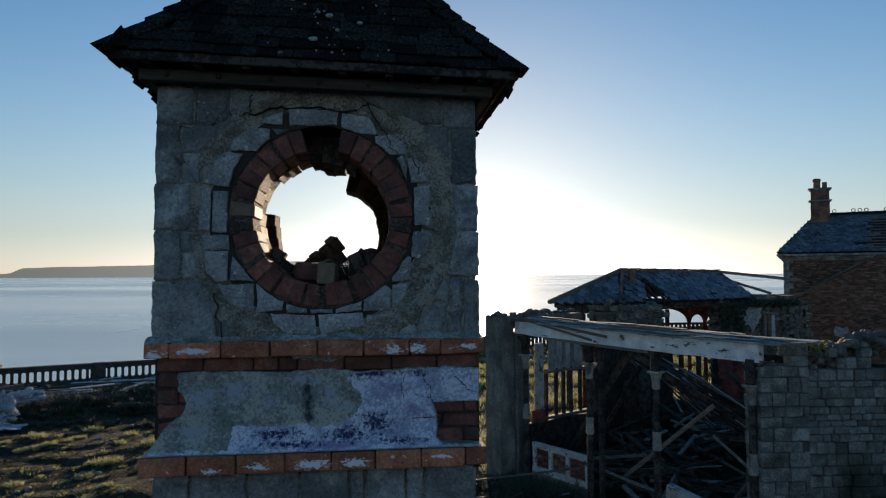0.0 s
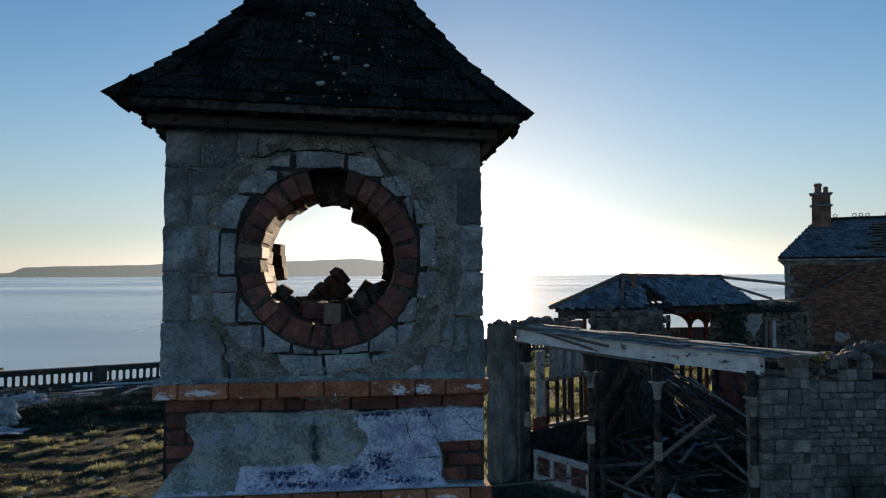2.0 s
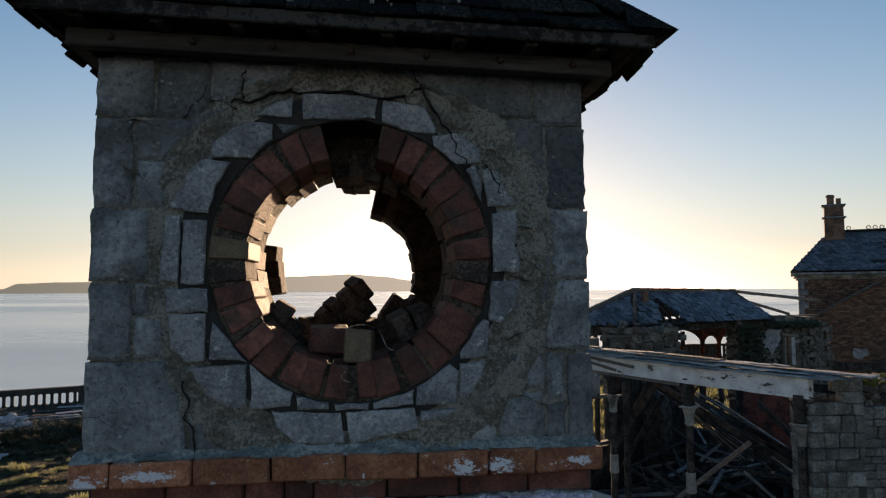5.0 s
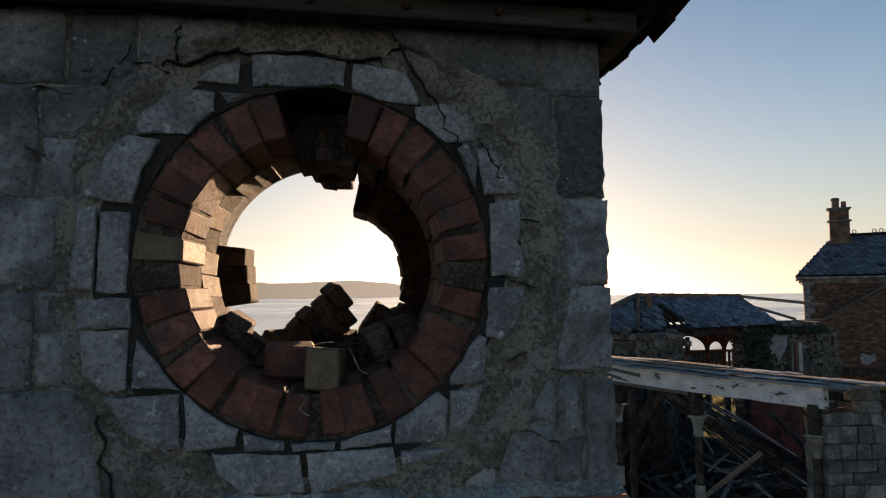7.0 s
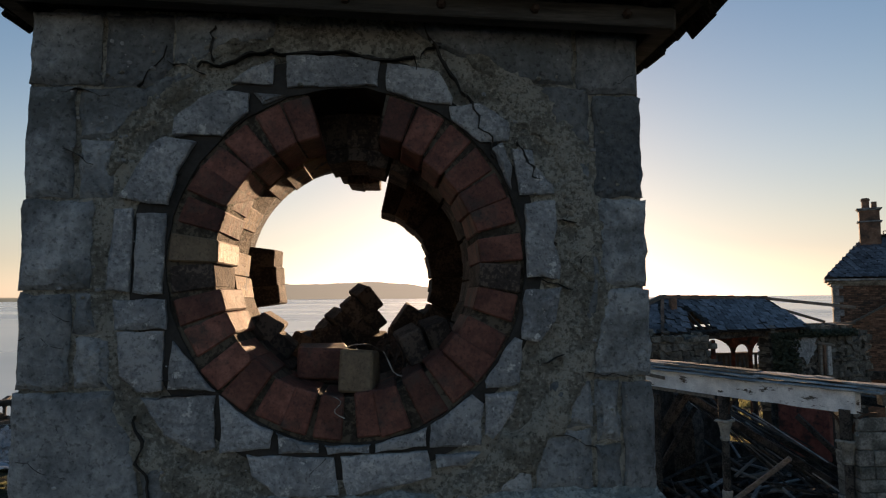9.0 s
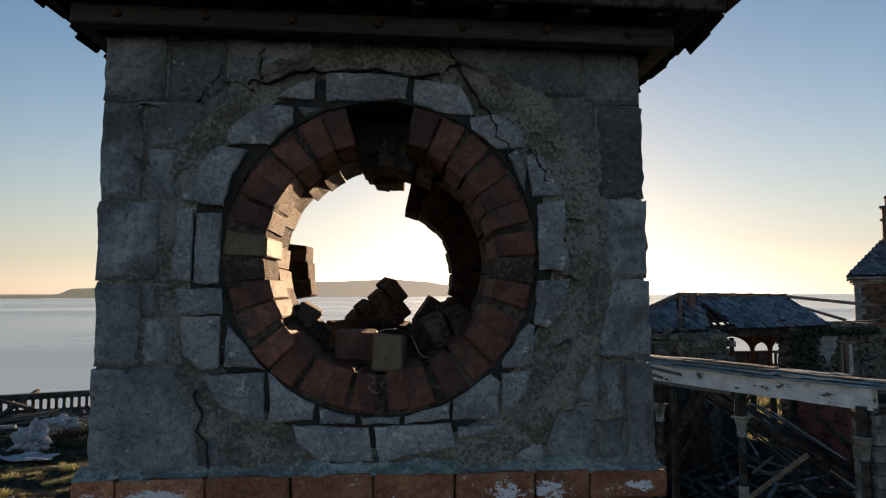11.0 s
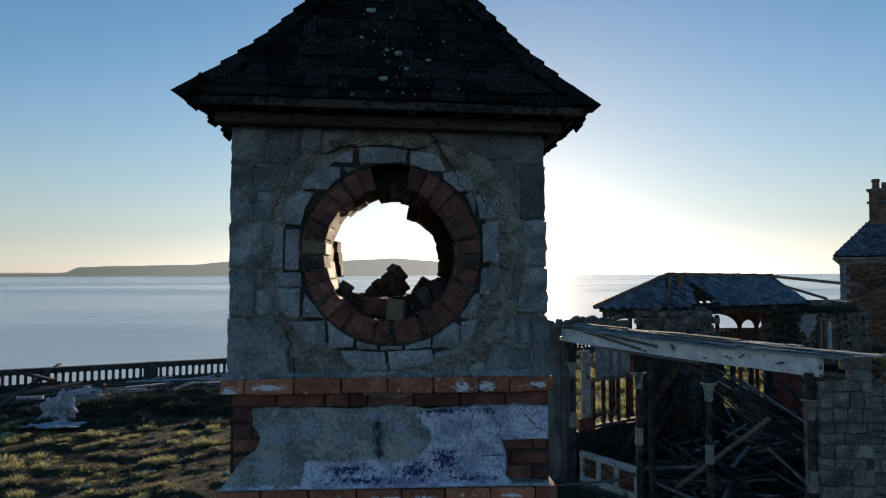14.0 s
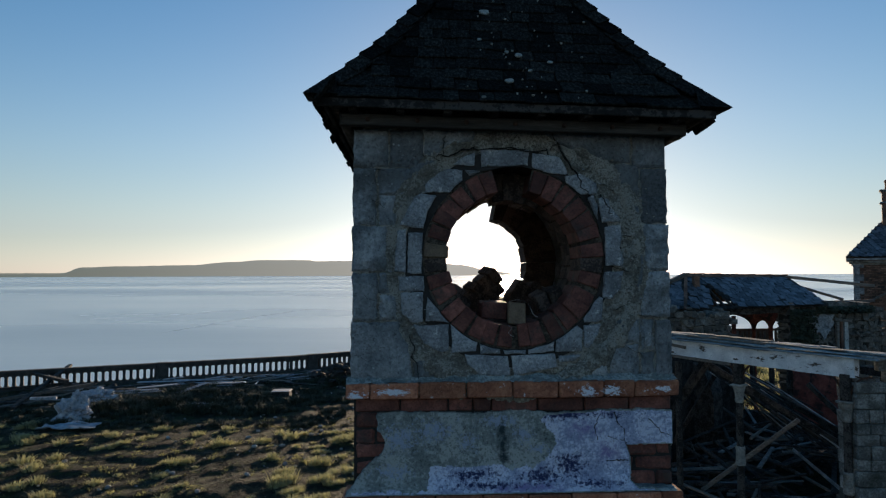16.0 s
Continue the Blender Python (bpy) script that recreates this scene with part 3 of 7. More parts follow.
# ---- the balustrade along the sea wall ----
def build_balustrade():
    top = empty("balustrade", (EDGE[2][0], EDGE[2][1], 0), "weathered dark concrete balustrade with arched openings along the sea wall", "balustrade", kind="structure")
    inv = Matrix.Translation(-Vector(top.location))
    # one run of rail and posts per bay; the openings are narrow arches between upright balusters
    rail, plinth = bmesh.new(), bmesh.new()
    bmb = bmesh.new()
    add_box(bmb, (0.145, 0.20, 0.64), Matrix.Translation((0, 0, 0.32)), 0.015)
    for s in (-1, 1):
        add_prism(bmb, [(s * 0.07, 0.50), (s * 0.10, 0.57), (s * 0.178, 0.61), (s * 0.178, 0.64), (s * 0.07, 0.64)][:: s], 0.20, Matrix.Translation((0, -0.10, 0)))
        add_prism(bmb, [(s * 0.07, 0.12), (s * 0.07, -0.02), (s * 0.178, -0.02), (s * 0.178, 0.02), (s * 0.10, 0.06)][:: s], 0.20, Matrix.Translation((0, -0.10, 0)))
    baluster_mesh = bpy.data.meshes.new("baluster")
    bmesh.ops.recalc_face_normals(bmb, faces=bmb.faces)
    bmb.to_mesh(baluster_mesh)
    bmb.free()
    baluster_mesh.materials.append(RAILING)
    bmp = bmesh.new()
    add_box(bmp, (0.66, 0.36, 1.17), Matrix.Translation((0, 0, 0.59)), 0.03)
    post_mesh = bpy.data.meshes.new("post")
    bmp.to_mesh(post_mesh)
    bmp.free()
    post_mesh.materials.append(RAILING)
    gap, bay = 0.35, 8.9
    pts = [Vector((x, y, 0)) for x, y in EDGE[1:8]]
    far = bmesh.new()
    # walk along the line, bay by bay
    total = 0.0
    for a, b in zip(pts, pts[1:]):
        d = b - a
        L = d.length
        ux = d / L
        ang = math.atan2(ux.y, ux.x)
        turn = Matrix.Rotation(ang, 4, "Z")
        base = 0.10
        for bmx, z, h, w in ((rail, base + 1.08, 0.16, 0.32), (rail, base + 0.93, 0.16, 0.20), (plinth, base + 0.02, 0.50, 0.34)):
            add_beam(bmx, inv @ (a + Vector((0, 0, z))), inv @ (b + Vector((0, 0, z))), w, h, bevel=0.02)
        s = 0.0
        while s < L:
            t = (total + s + 6.2) % bay
            p = a + ux * s + Vector((0, 0, base))
            if t < gap:
                m = inv @ Matrix.Translation(p) @ turn
                share("post", post_mesh, top, m)
                s += 0.48
            else:
                m = inv @ Matrix.Translation(p + Vector((0, 0, 0.27))) @ turn
                if p.x < 12:
                    share("baluster", baluster_mesh, top, m)
                else:
                    add_box(far, (0.15, 0.22, 0.62), m @ Matrix.Translation((0, 0, 0.31)))
                s += gap
        total += L
    part("rail", rail, RAILING, top)
    part("plinth", plinth, RAILING, top)
    tagged(part("far_balusters", far, RAILING, top), kind="stuff")


# ---- the tower with the round opening ----
TX0, TX1, TD = -0.615, 0.935, 1.55          # left and right faces, depth
CX, CZ, R_OUT, R_IN = 0.172, 6.388, 0.447, 0.330   # centre and radii of the brick ring
TC = Vector(((TX0 + TX1) / 2, TD / 2, 0))
tower = empty("tower", (TC.x, TC.y, 0), "square stone tower with a broken round opening and shingled roof", "tower")
T_INV = Matrix.Translation(-TC)


def tower_part(name, bm, material, label="", parent=None, smooth=False):
    """A part of the tower, built in world places."""
    p = parent or tower
    bm.transform(T_INV)
    return part(name, bm, material, p, label, smooth)


def holed_wall(y0, y1, r, cx, cz, z0, z1, rings=6, n=96):
    """A wall panel across the tower, y0 to y1, with a round hole through it."""
    bm = bmesh.new()
    grid = {}
    for side, y in ((0, y0), (1, y1)):
        for i in range(rings + 1):
            for k in range(n):
                a = 2 * math.pi * k / n
                dx, dz = math.sin(a), math.cos(a)
                # the way out from the hole's edge to the panel's border
                reach = min(((TX1 if dx > 0 else TX0) - cx) / dx if abs(dx) > 1e-6 else 9, ((z1 if dz > 0 else z0) - cz) / dz if abs(dz) > 1e-6 else 9)
                q = r + (reach - r) * i / rings
                grid[side, i, k] = bm.verts.new((cx + dx * q, y, cz + dz * q))
    for i in range(rings):
        for k in range(n):
            j = (k + 1) % n
            bm.faces.new((grid[0, i, k], grid[0, i, j], grid[0, i + 1, j], grid[0, i + 1, k]))
            bm.faces.new((grid[1, i, k], grid[1, i + 1, k], grid[1, i + 1, j], grid[1, i, j]))
    for k in range(n):
        j = (k + 1) % n
        bm.faces.new((grid[0, 0, k], grid[1, 0, k], grid[1, 0, j], grid[0, 0, j]))
        bm.faces.new((grid[0, rings, k], grid[0, rings, j], grid[1, rings, j], grid[1, rings, k]))
    return bm


def worn_block(outline, y_front, depth, material, name, label="", seed=0, edge=0.012, wobble=0.006, parent=None, bulge=0.0):
    """A dressed stone: an outline on the wall with a worn, uneven edge, standing a little proud."""
    rng = random.Random(seed)
    # sample the outline closely and make it uneven
    pts = []
    k = len(outline)
    for i in range(k):
        a, b = Vector(outline[i]), Vector(outline[(i + 1) % k])
        steps = max(2, int((b - a).length / 0.022))
        for s in range(steps):
            p = a.lerp(b, s / steps)
            w = noise.noise_vector((p.x * 26 + seed * 3.1, p.y * 26, seed * 1.7)) * wobble
            pts.append(p + Vector((w.x, w.y)))
    mid = sum(pts, Vector((0, 0))) / len(pts)
    bm = bmesh.new()
    back = [bm.verts.new((p.x, y_front + depth, p.y)) for p in pts]
    side = [bm.verts.new((p.x, y_front + edge * 0.7, p.y)) for p in pts]
    inner = []
    for p in pts:
        d = (mid - p)
        q = p + d.normalized() * min(edge, d.length * 0.5)
        inner.append(bm.verts.new((q.x, y_front + rng.uniform(-0.001, 0.002), q.y)))
    inner2 = []
    for p in pts:
        q = p.lerp(mid, 0.45)
        inner2.append(bm.verts.new((q.x, y_front - bulge + noise.noise((q.x * 14, q.y * 14, seed)) * 0.004, q.y)))
    c = bm.verts.new((mid.x, y_front - bulge, mid.y))
    for i in range(len(pts)):
        j = (i + 1) % len(pts)
        bm.faces.new((back[i], back[j], side[j], side[i]))
        bm.faces.new((side[i], side[j], inner[j], inner[i]))
        bm.faces.new((inner[i], inner[j], inner2[j], inner2[i]))
        bm.faces.new((inner2[i], inner2[j], c))
    return tower_part(name, bm, material, label, parent)


def polar(a, r):
    """A point of the front wall by bearing (degrees clockwise from the top) and distance from the ring's centre."""
    return (CX + r * math.sin(radians(a)), CZ + r * math.cos(radians(a)))


# core walls: front and back with the round holes, plain sides between them
Z_WALL0, Z_WALL1 = 5.72, 7.03
front_wall = holed_wall(0.012, 0.44, R_OUT + 0.012, CX, CZ, Z_WALL0, Z_WALL1)
tower_part("front_wall", front_wall, MORTAR, "front wall of stone set in tan mortar")
back_wall = holed_wall(TD - 0.22, TD, 0.50, 0.10, 6.43, Z_WALL0, Z_WALL1)
tower_part("back_wall", back_wall, STONE, "back wall of grey stone")
for name, x in (("side_wall", TX0 + 0.11), ("side_wall", TX1 - 0.11)):
    bm = bmesh.new()
    for k in range(6):
        for j in range(5):
            z = Z_WALL0 + (Z_WALL1 - Z_WALL0) * (k + 0.5) / 6
            y = 0.443 + (TD - 0.663) * (j + 0.5) / 5
            add_box(bm, (0.22, (TD - 0.663) / 5 - 0.006, (Z_WALL1 - Z_WALL0) / 6 - 0.006), Matrix.Translation((x, y, z)), 0.006, 0.005)
    tower_part(name, bm, STONE, "grey stone side wall")
bm = bmesh.new()
add_box(bm, (TX1 - TX0 - 0.04, TD - 0.04, 0.2), Matrix.Translation((TC.x, TC.y, 5.83)))
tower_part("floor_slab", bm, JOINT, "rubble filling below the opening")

# dark bedding behind the ring stones, so that open joints read dark
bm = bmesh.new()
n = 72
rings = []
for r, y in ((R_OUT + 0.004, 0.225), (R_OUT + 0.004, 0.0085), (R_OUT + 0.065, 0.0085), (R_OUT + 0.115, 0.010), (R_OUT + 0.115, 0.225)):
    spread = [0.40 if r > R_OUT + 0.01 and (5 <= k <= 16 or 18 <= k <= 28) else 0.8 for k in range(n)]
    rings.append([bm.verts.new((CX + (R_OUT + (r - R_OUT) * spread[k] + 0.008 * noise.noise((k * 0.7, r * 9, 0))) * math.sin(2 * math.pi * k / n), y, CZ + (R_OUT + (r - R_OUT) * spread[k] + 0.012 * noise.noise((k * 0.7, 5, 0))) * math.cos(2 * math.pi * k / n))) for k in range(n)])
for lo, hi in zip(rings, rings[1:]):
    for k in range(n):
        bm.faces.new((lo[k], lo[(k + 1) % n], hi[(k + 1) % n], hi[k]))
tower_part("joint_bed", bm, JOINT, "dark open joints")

# wall blocks outside the mortar collar: x0, x1, z0, z1
COLLAR = 0.628
BLOCKS_LEFT = [
    (-0.615, -0.445, 6.835, 7.02), (-0.44, -0.275, 6.835, 7.02), (-0.27, -0.02, 6.86, 7.02), (-0.618, -0.505, 6.55, 6.828), (-0.495, -0.16, 6.70, 6.828), (-0.492, -0.41, 6.55, 6.694),
    (-0.622, -0.455, 6.325, 6.542), (-0.62, -0.50, 6.085, 6.315), (-0.492, -0.43, 6.215, 6.315), (-0.49, -0.37, 6.085, 6.208), (-0.628, -0.335, 5.795, 6.075), (-0.325, -0.19, 5.795, 5.91),
]
BLOCKS_RIGHT = [
    (0.30, 0.76, 6.86, 7.02), (0.77, 0.932, 6.835, 7.02), (0.62, 0.80, 6.70, 6.852), (0.81, 0.938, 6.56, 6.828), (0.745, 0.80, 6.45, 6.69), (0.808, 0.945, 6.325, 6.552), (0.74, 0.80, 6.23, 6.44),
    (0.80, 0.948, 6.09, 6.317), (0.64, 0.79, 5.965, 6.08), (0.80, 0.862, 5.93, 6.08), (0.87, 0.95, 5.80, 6.08), (0.50, 0.63, 5.80, 5.90), (0.64, 0.79, 5.80, 5.957), (0.80, 0.862, 5.80, 5.922),
]
for k, (x0, x1, z0, z1) in enumerate(BLOCKS_LEFT + BLOCKS_RIGHT):
    outline = []
    for (ax, az), (bx, bz) in (((x0, z0), (x1, z0)), ((x1, z0), (x1, z1)), ((x1, z1), (x0, z1)), ((x0, z1), (x0, z0))):
        for s in range(5):
            x, z = ax + (bx - ax) * s / 5, az + (bz - az) * s / 5
            d = math.hypot(x - CX, z - CZ)
            rim = COLLAR * (1 + 0.09 * noise.noise((x * 5, z * 5, 4)) + 0.04 * noise.noise((x * 15, z * 15, 5)))
            if d < rim:
                x, z = CX + (x - CX) * rim / d, CZ + (z - CZ) * rim / d
            outline.append((x, z))
    edge_block = x0 < -0.6 or x1 > 0.9
    worn_block(outline, 0.002 - (0.004 if edge_block else 0), 0.12, STONE, "stone_block", seed=k, edge=0.014, wobble=0.009, bulge=0.002 if k % 3 else 0.006)

# squared stones round the brick ring, by their corners on the wall (x, z)
SURROUND_TOP = [
    [(0.008, 6.923), (0.247, 6.918), (0.244, 6.845), (0.013, 6.837)],
    [(-0.128, 6.847), (-0.086, 6.879), (-0.023, 6.908), (-0.022, 6.839)],
    [(-0.072, 6.822), (0.006, 6.815), (-0.050, 6.789)],
    [(-0.267, 6.751), (-0.198, 6.804), (-0.156, 6.826), (-0.081, 6.819), (-0.080, 6.769), (-0.148, 6.708), (-0.267, 6.709)],
    [(0.265, 6.907), (0.403, 6.886), (0.436, 6.815), (0.433, 6.796), (0.265, 6.817)],
    [(0.430, 6.792), (0.510, 6.801), (0.584, 6.758), (0.585, 6.708), (0.510, 6.702), (0.430, 6.746)],
]
SURROUND_LEFT = [
    [(-0.320, 6.683), (-0.281, 6.705), (-0.211, 6.691), (-0.250, 6.620), (-0.276, 6.532), (-0.391, 6.549)],
    [(-0.402, 6.521), (-0.356, 6.524), (-0.362, 6.317), (-0.417, 6.322)],
    [(-0.349, 6.511), (-0.278, 6.510), (-0.283, 6.310), (-0.353, 6.313)],
    [(-0.396, 6.299), (-0.274, 6.299), (-0.271, 6.226), (-0.391, 6.227)],
    [(-0.389, 6.220), (-0.274, 6.221), (-0.280, 6.077), (-0.339, 6.073), (-0.381, 6.115)],
    [(-0.257, 6.198), (-0.150, 6.075), (-0.263, 6.081)],
]
SURROUND_RIGHT = [
    [(0.592, 6.682), (0.645, 6.679), (0.648, 6.636), (0.695, 6.593), (0.702, 6.563), (0.609, 6.563)],
    [(0.538, 6.682), (0.564, 6.699), (0.588, 6.636), (0.588, 6.576)],
    [(0.626, 6.539), (0.702, 6.547), (0.708, 6.479), (0.694, 6.436), (0.715, 6.379), (0.709, 6.343), (0.622, 6.349)],
    [(0.617, 6.315), (0.714, 6.322), (0.699, 6.237), (0.656, 6.183), (0.609, 6.189)],
    [(0.512, 6.093), (0.592, 6.197), (0.611, 6.190), (0.603, 6.082), (0.570, 6.068), (0.516, 6.069)],
    [(0.511, 6.054), (0.600, 6.058), (0.584, 6.004), (0.534, 5.941), (0.513, 5.953)],
]
SURROUND_LOW = [
    [(-0.328, 6.058), (-0.151, 6.065), (-0.152, 5.940), (-0.186, 5.924), (-0.269, 5.969)],
    [(-0.140, 6.065), (-0.118, 6.065), (-0.012, 5.979), (-0.020, 5.931), (-0.138, 5.926)],
    [(0.001, 5.979), (0.103, 5.955), (0.100, 5.920), (0.001, 5.922)],
    [(-0.075, 5.917), (0.135, 5.906), (0.148, 5.816), (0.001, 5.815), (-0.061, 5.870)],
    [(0.114, 5.945), (0.147, 5.953), (0.224, 5.955), (0.222, 5.919), (0.120, 5.916)],
    [(0.234, 5.949), (0.361, 5.982), (0.363, 5.927), (0.238, 5.919)],
    [(0.153, 5.908), (0.368, 5.919), (0.377, 5.852), (0.168, 5.814)],
    [(0.373, 5.978), (0.471, 6.061), (0.506, 6.033), (0.502, 5.926), (0.373, 5.927)],
    [(0.390, 5.906), (0.499, 5.912), (0.463, 5.880), (0.390, 5.874)],
]
for k, corners in enumerate(SURROUND_TOP + SURROUND_LEFT + SURROUND_RIGHT + SURROUND_LOW):
    rng = random.Random(900 + k)
    outline = []
    for (ax, az), (bx, bz) in zip(corners, corners[1:] + corners[:1]):
        for q in range(4):
            x, z = ax + (bx - ax) * q / 4, az + (bz - az) * q / 4
            d = math.hypot(x - CX, z - CZ)
            if d < R_OUT + 0.007:
                x, z = CX + (x - CX) * (R_OUT + 0.007) / d, CZ + (z - CZ) * (R_OUT + 0.007) / d
            outline.append((x, z))
    worn_block(outline, -0.005 + rng.uniform(-0.003, 0.004), 0.05, PALE, "surround_stone", seed=100 + k, edge=0.006, wobble=0.005, bulge=0.002)

# mortar collar: a rough raised band round the stones, heavier on the lower right
for a0, a1, r, w, lift in ((25, 128, 0.64, 0.055, 0.007), (112, 168, 0.645, 0.050, 0.016), (165, 240, 0.665, 0.055, 0.010), (290, 340, 0.64, 0.035, 0.004)):
    bm = bmesh.new()
    cols, rows = int((a1 - a0) * 1.6), 14
    grid = []
    for i in range(cols + 1):
        a = a0 + (a1 - a0) * i / cols
        taper = min(1.0, 4 * i / cols, 4 * (cols - i) / cols)
        row = []
        for j in range(rows + 1):
            s = 2 * j / rows - 1
            wob = 0.7 * noise.noise((a * 0.14, (1 if s > 0 else 9), r * 20)) + 0.4 * noise.noise((a * 0.5, (3 if s > 0 else 7), r))
            x, z = polar(a, r + s * w * (1 + wob) * (0.4 + 0.6 * taper) + 0.016 * noise.noise((a * 0.09, 7, r)))
            h = (1 - s * s) * lift * taper * (1 + 1.0 * noise.noise((x * 30, z * 30, 1))) + 0.003 * noise.noise((x * 80, z * 80, 2))
            y = 0.0105 - 0.006 * (1 - s ** 4) - h if abs(s) < 0.99 else 0.018
            row.append(bm.verts.new((x, y, z)))
        grid.append(row)
    for a, b in zip(grid, grid[1:]):
        for j in range(rows):
            bm.faces.new((a[j], b[j], b[j + 1], a[j + 1]))
    tower_part("mortar_collar", bm, MORTAR, "crumbling tan mortar", smooth=True)

# brick ring of the front: 32 places, two of them empty at the top
VOUSSOIRS = 32
for k in range(VOUSSOIRS):
    a = 360 * (k + 0.5) / VOUSSOIRS
    if a > 345 or a < 12:
        continue
    rng = random.Random(500 + k)
    mat = BRICK
    if 88 < a < 99 or 263 < a < 272:
        mat = BRICK_SOOT_SHADE
    elif 274 < a < 284:
        mat = BRICK_TAN
    r0, r1 = R_IN + rng.uniform(-0.008, 0.006), R_OUT - rng.uniform(0.0, 0.01)
    half = 0.5 * 360 / VOUSSOIRS
    w0, w1 = (2 * math.pi * r0 / VOUSSOIRS - 0.006) / 2, (2 * math.pi * r1 / VOUSSOIRS - 0.011 - rng.uniform(0, 0.006)) / 2
    bm = bmesh.new()
    pts = [(-w0, r0), (w0, r0), (w1, r1), (-w1, r1)]
    depth = 0.215
    add_prism(bm, pts, depth)
    for v in bm.verts:
        v.co += Vector([rng.uniform(-0.003, 0.003) for _ in range(3)])
    bmesh.ops.bevel(bm, geom=list(bm.edges), offset=0.004, segments=1, affect="EDGES")
    tilt = rng.uniform(-1.6, 1.6)
    m = Matrix.Translation((CX, 0.004 + rng.uniform(-0.006, 0.010), CZ)) @ Matrix.Rotation(radians(a + tilt), 4, "Y")
    bm.transform(m)
    tower_part("ring_brick", bm, mat)
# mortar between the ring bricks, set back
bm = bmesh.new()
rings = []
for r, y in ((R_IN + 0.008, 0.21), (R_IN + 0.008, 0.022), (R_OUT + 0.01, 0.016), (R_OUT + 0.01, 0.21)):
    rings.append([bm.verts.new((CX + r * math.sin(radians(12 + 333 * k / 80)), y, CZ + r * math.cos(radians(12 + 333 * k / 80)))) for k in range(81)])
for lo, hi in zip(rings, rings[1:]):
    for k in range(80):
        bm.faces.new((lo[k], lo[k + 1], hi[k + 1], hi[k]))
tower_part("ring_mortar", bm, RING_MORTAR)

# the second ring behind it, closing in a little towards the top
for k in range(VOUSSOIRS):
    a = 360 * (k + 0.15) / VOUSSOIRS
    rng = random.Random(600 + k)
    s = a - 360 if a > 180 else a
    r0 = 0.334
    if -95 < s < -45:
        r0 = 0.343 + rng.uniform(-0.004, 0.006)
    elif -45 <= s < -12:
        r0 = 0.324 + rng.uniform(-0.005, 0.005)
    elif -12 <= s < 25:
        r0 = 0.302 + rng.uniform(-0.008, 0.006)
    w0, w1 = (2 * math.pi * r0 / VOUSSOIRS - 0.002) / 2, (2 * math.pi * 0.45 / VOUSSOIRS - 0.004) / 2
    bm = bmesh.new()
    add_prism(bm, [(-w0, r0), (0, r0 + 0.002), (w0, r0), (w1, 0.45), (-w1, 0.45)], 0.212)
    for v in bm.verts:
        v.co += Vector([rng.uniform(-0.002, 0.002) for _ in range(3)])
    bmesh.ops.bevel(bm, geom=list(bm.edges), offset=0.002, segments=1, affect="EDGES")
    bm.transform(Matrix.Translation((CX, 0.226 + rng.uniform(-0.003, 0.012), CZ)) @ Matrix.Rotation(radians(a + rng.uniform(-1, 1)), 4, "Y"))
    # the sunlit left and the shaded rest are painted in by the brick colour
    tower_part("ring_brick", bm, BRICK_BUFF_SUNLIT if -110 < s < -14 else BRICK_SOOT_SHADE)
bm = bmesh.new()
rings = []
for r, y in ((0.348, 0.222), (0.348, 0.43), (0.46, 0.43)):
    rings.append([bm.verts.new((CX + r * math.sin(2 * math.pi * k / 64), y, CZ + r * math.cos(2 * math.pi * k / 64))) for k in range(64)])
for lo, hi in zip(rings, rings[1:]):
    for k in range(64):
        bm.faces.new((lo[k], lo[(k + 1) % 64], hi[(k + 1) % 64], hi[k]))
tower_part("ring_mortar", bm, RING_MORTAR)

# what is left of the ring in the back wall
for k in range(VOUSSOIRS):
    a = 360 * (k + 0.5) / VOUSSOIRS
    if not 12 < a < 178:
        continue
    rng = random.Random(700 + k)
    knots = ((0, 0.306), (50, 0.304), (78, 0.281), (108, 0.295), (125, 0.303), (180, 0.312))
    r0 = next(ra + (rb - ra) * (a - aa) / (ab - aa) for (aa, ra), (ab, rb) in zip(knots, knots[1:]) if a <= ab) + rng.uniform(-0.002, 0.002)
    r1 = R_OUT + 0.05
    w0, w1 = (2 * math.pi * r0 / VOUSSOIRS + 0.005) / 2, (2 * math.pi * r1 / VOUSSOIRS + 0.004) / 2
    bm = bmesh.new()
    add_prism(bm, [(-w0, r0), (w0, r0), (w1, r1), (-w1, r1)], 0.23)
    for v in bm.verts:
        v.co += Vector([rng.uniform(-0.004, 0.004) for _ in range(3)])
    bmesh.ops.bevel(bm, geom=list(bm.edges), offset=0.004, segments=1, affect="EDGES")
    bm.transform(Matrix.Translation((CX, TD - 0.235 + rng.uniform(-0.003, 0.003), CZ)) @ Matrix.Rotation(radians(a + rng.uniform(-1, 1)), 4, "Y"))
    tower_part("ring_brick", bm, BRICK_SOOT_SHADE)
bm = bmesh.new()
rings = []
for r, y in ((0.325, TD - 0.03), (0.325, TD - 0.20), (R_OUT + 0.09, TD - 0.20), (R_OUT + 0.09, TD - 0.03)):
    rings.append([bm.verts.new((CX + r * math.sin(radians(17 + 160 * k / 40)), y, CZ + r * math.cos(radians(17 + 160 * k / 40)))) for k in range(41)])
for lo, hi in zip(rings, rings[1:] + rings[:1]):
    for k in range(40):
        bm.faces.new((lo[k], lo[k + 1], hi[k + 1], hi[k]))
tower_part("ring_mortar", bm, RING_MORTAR)
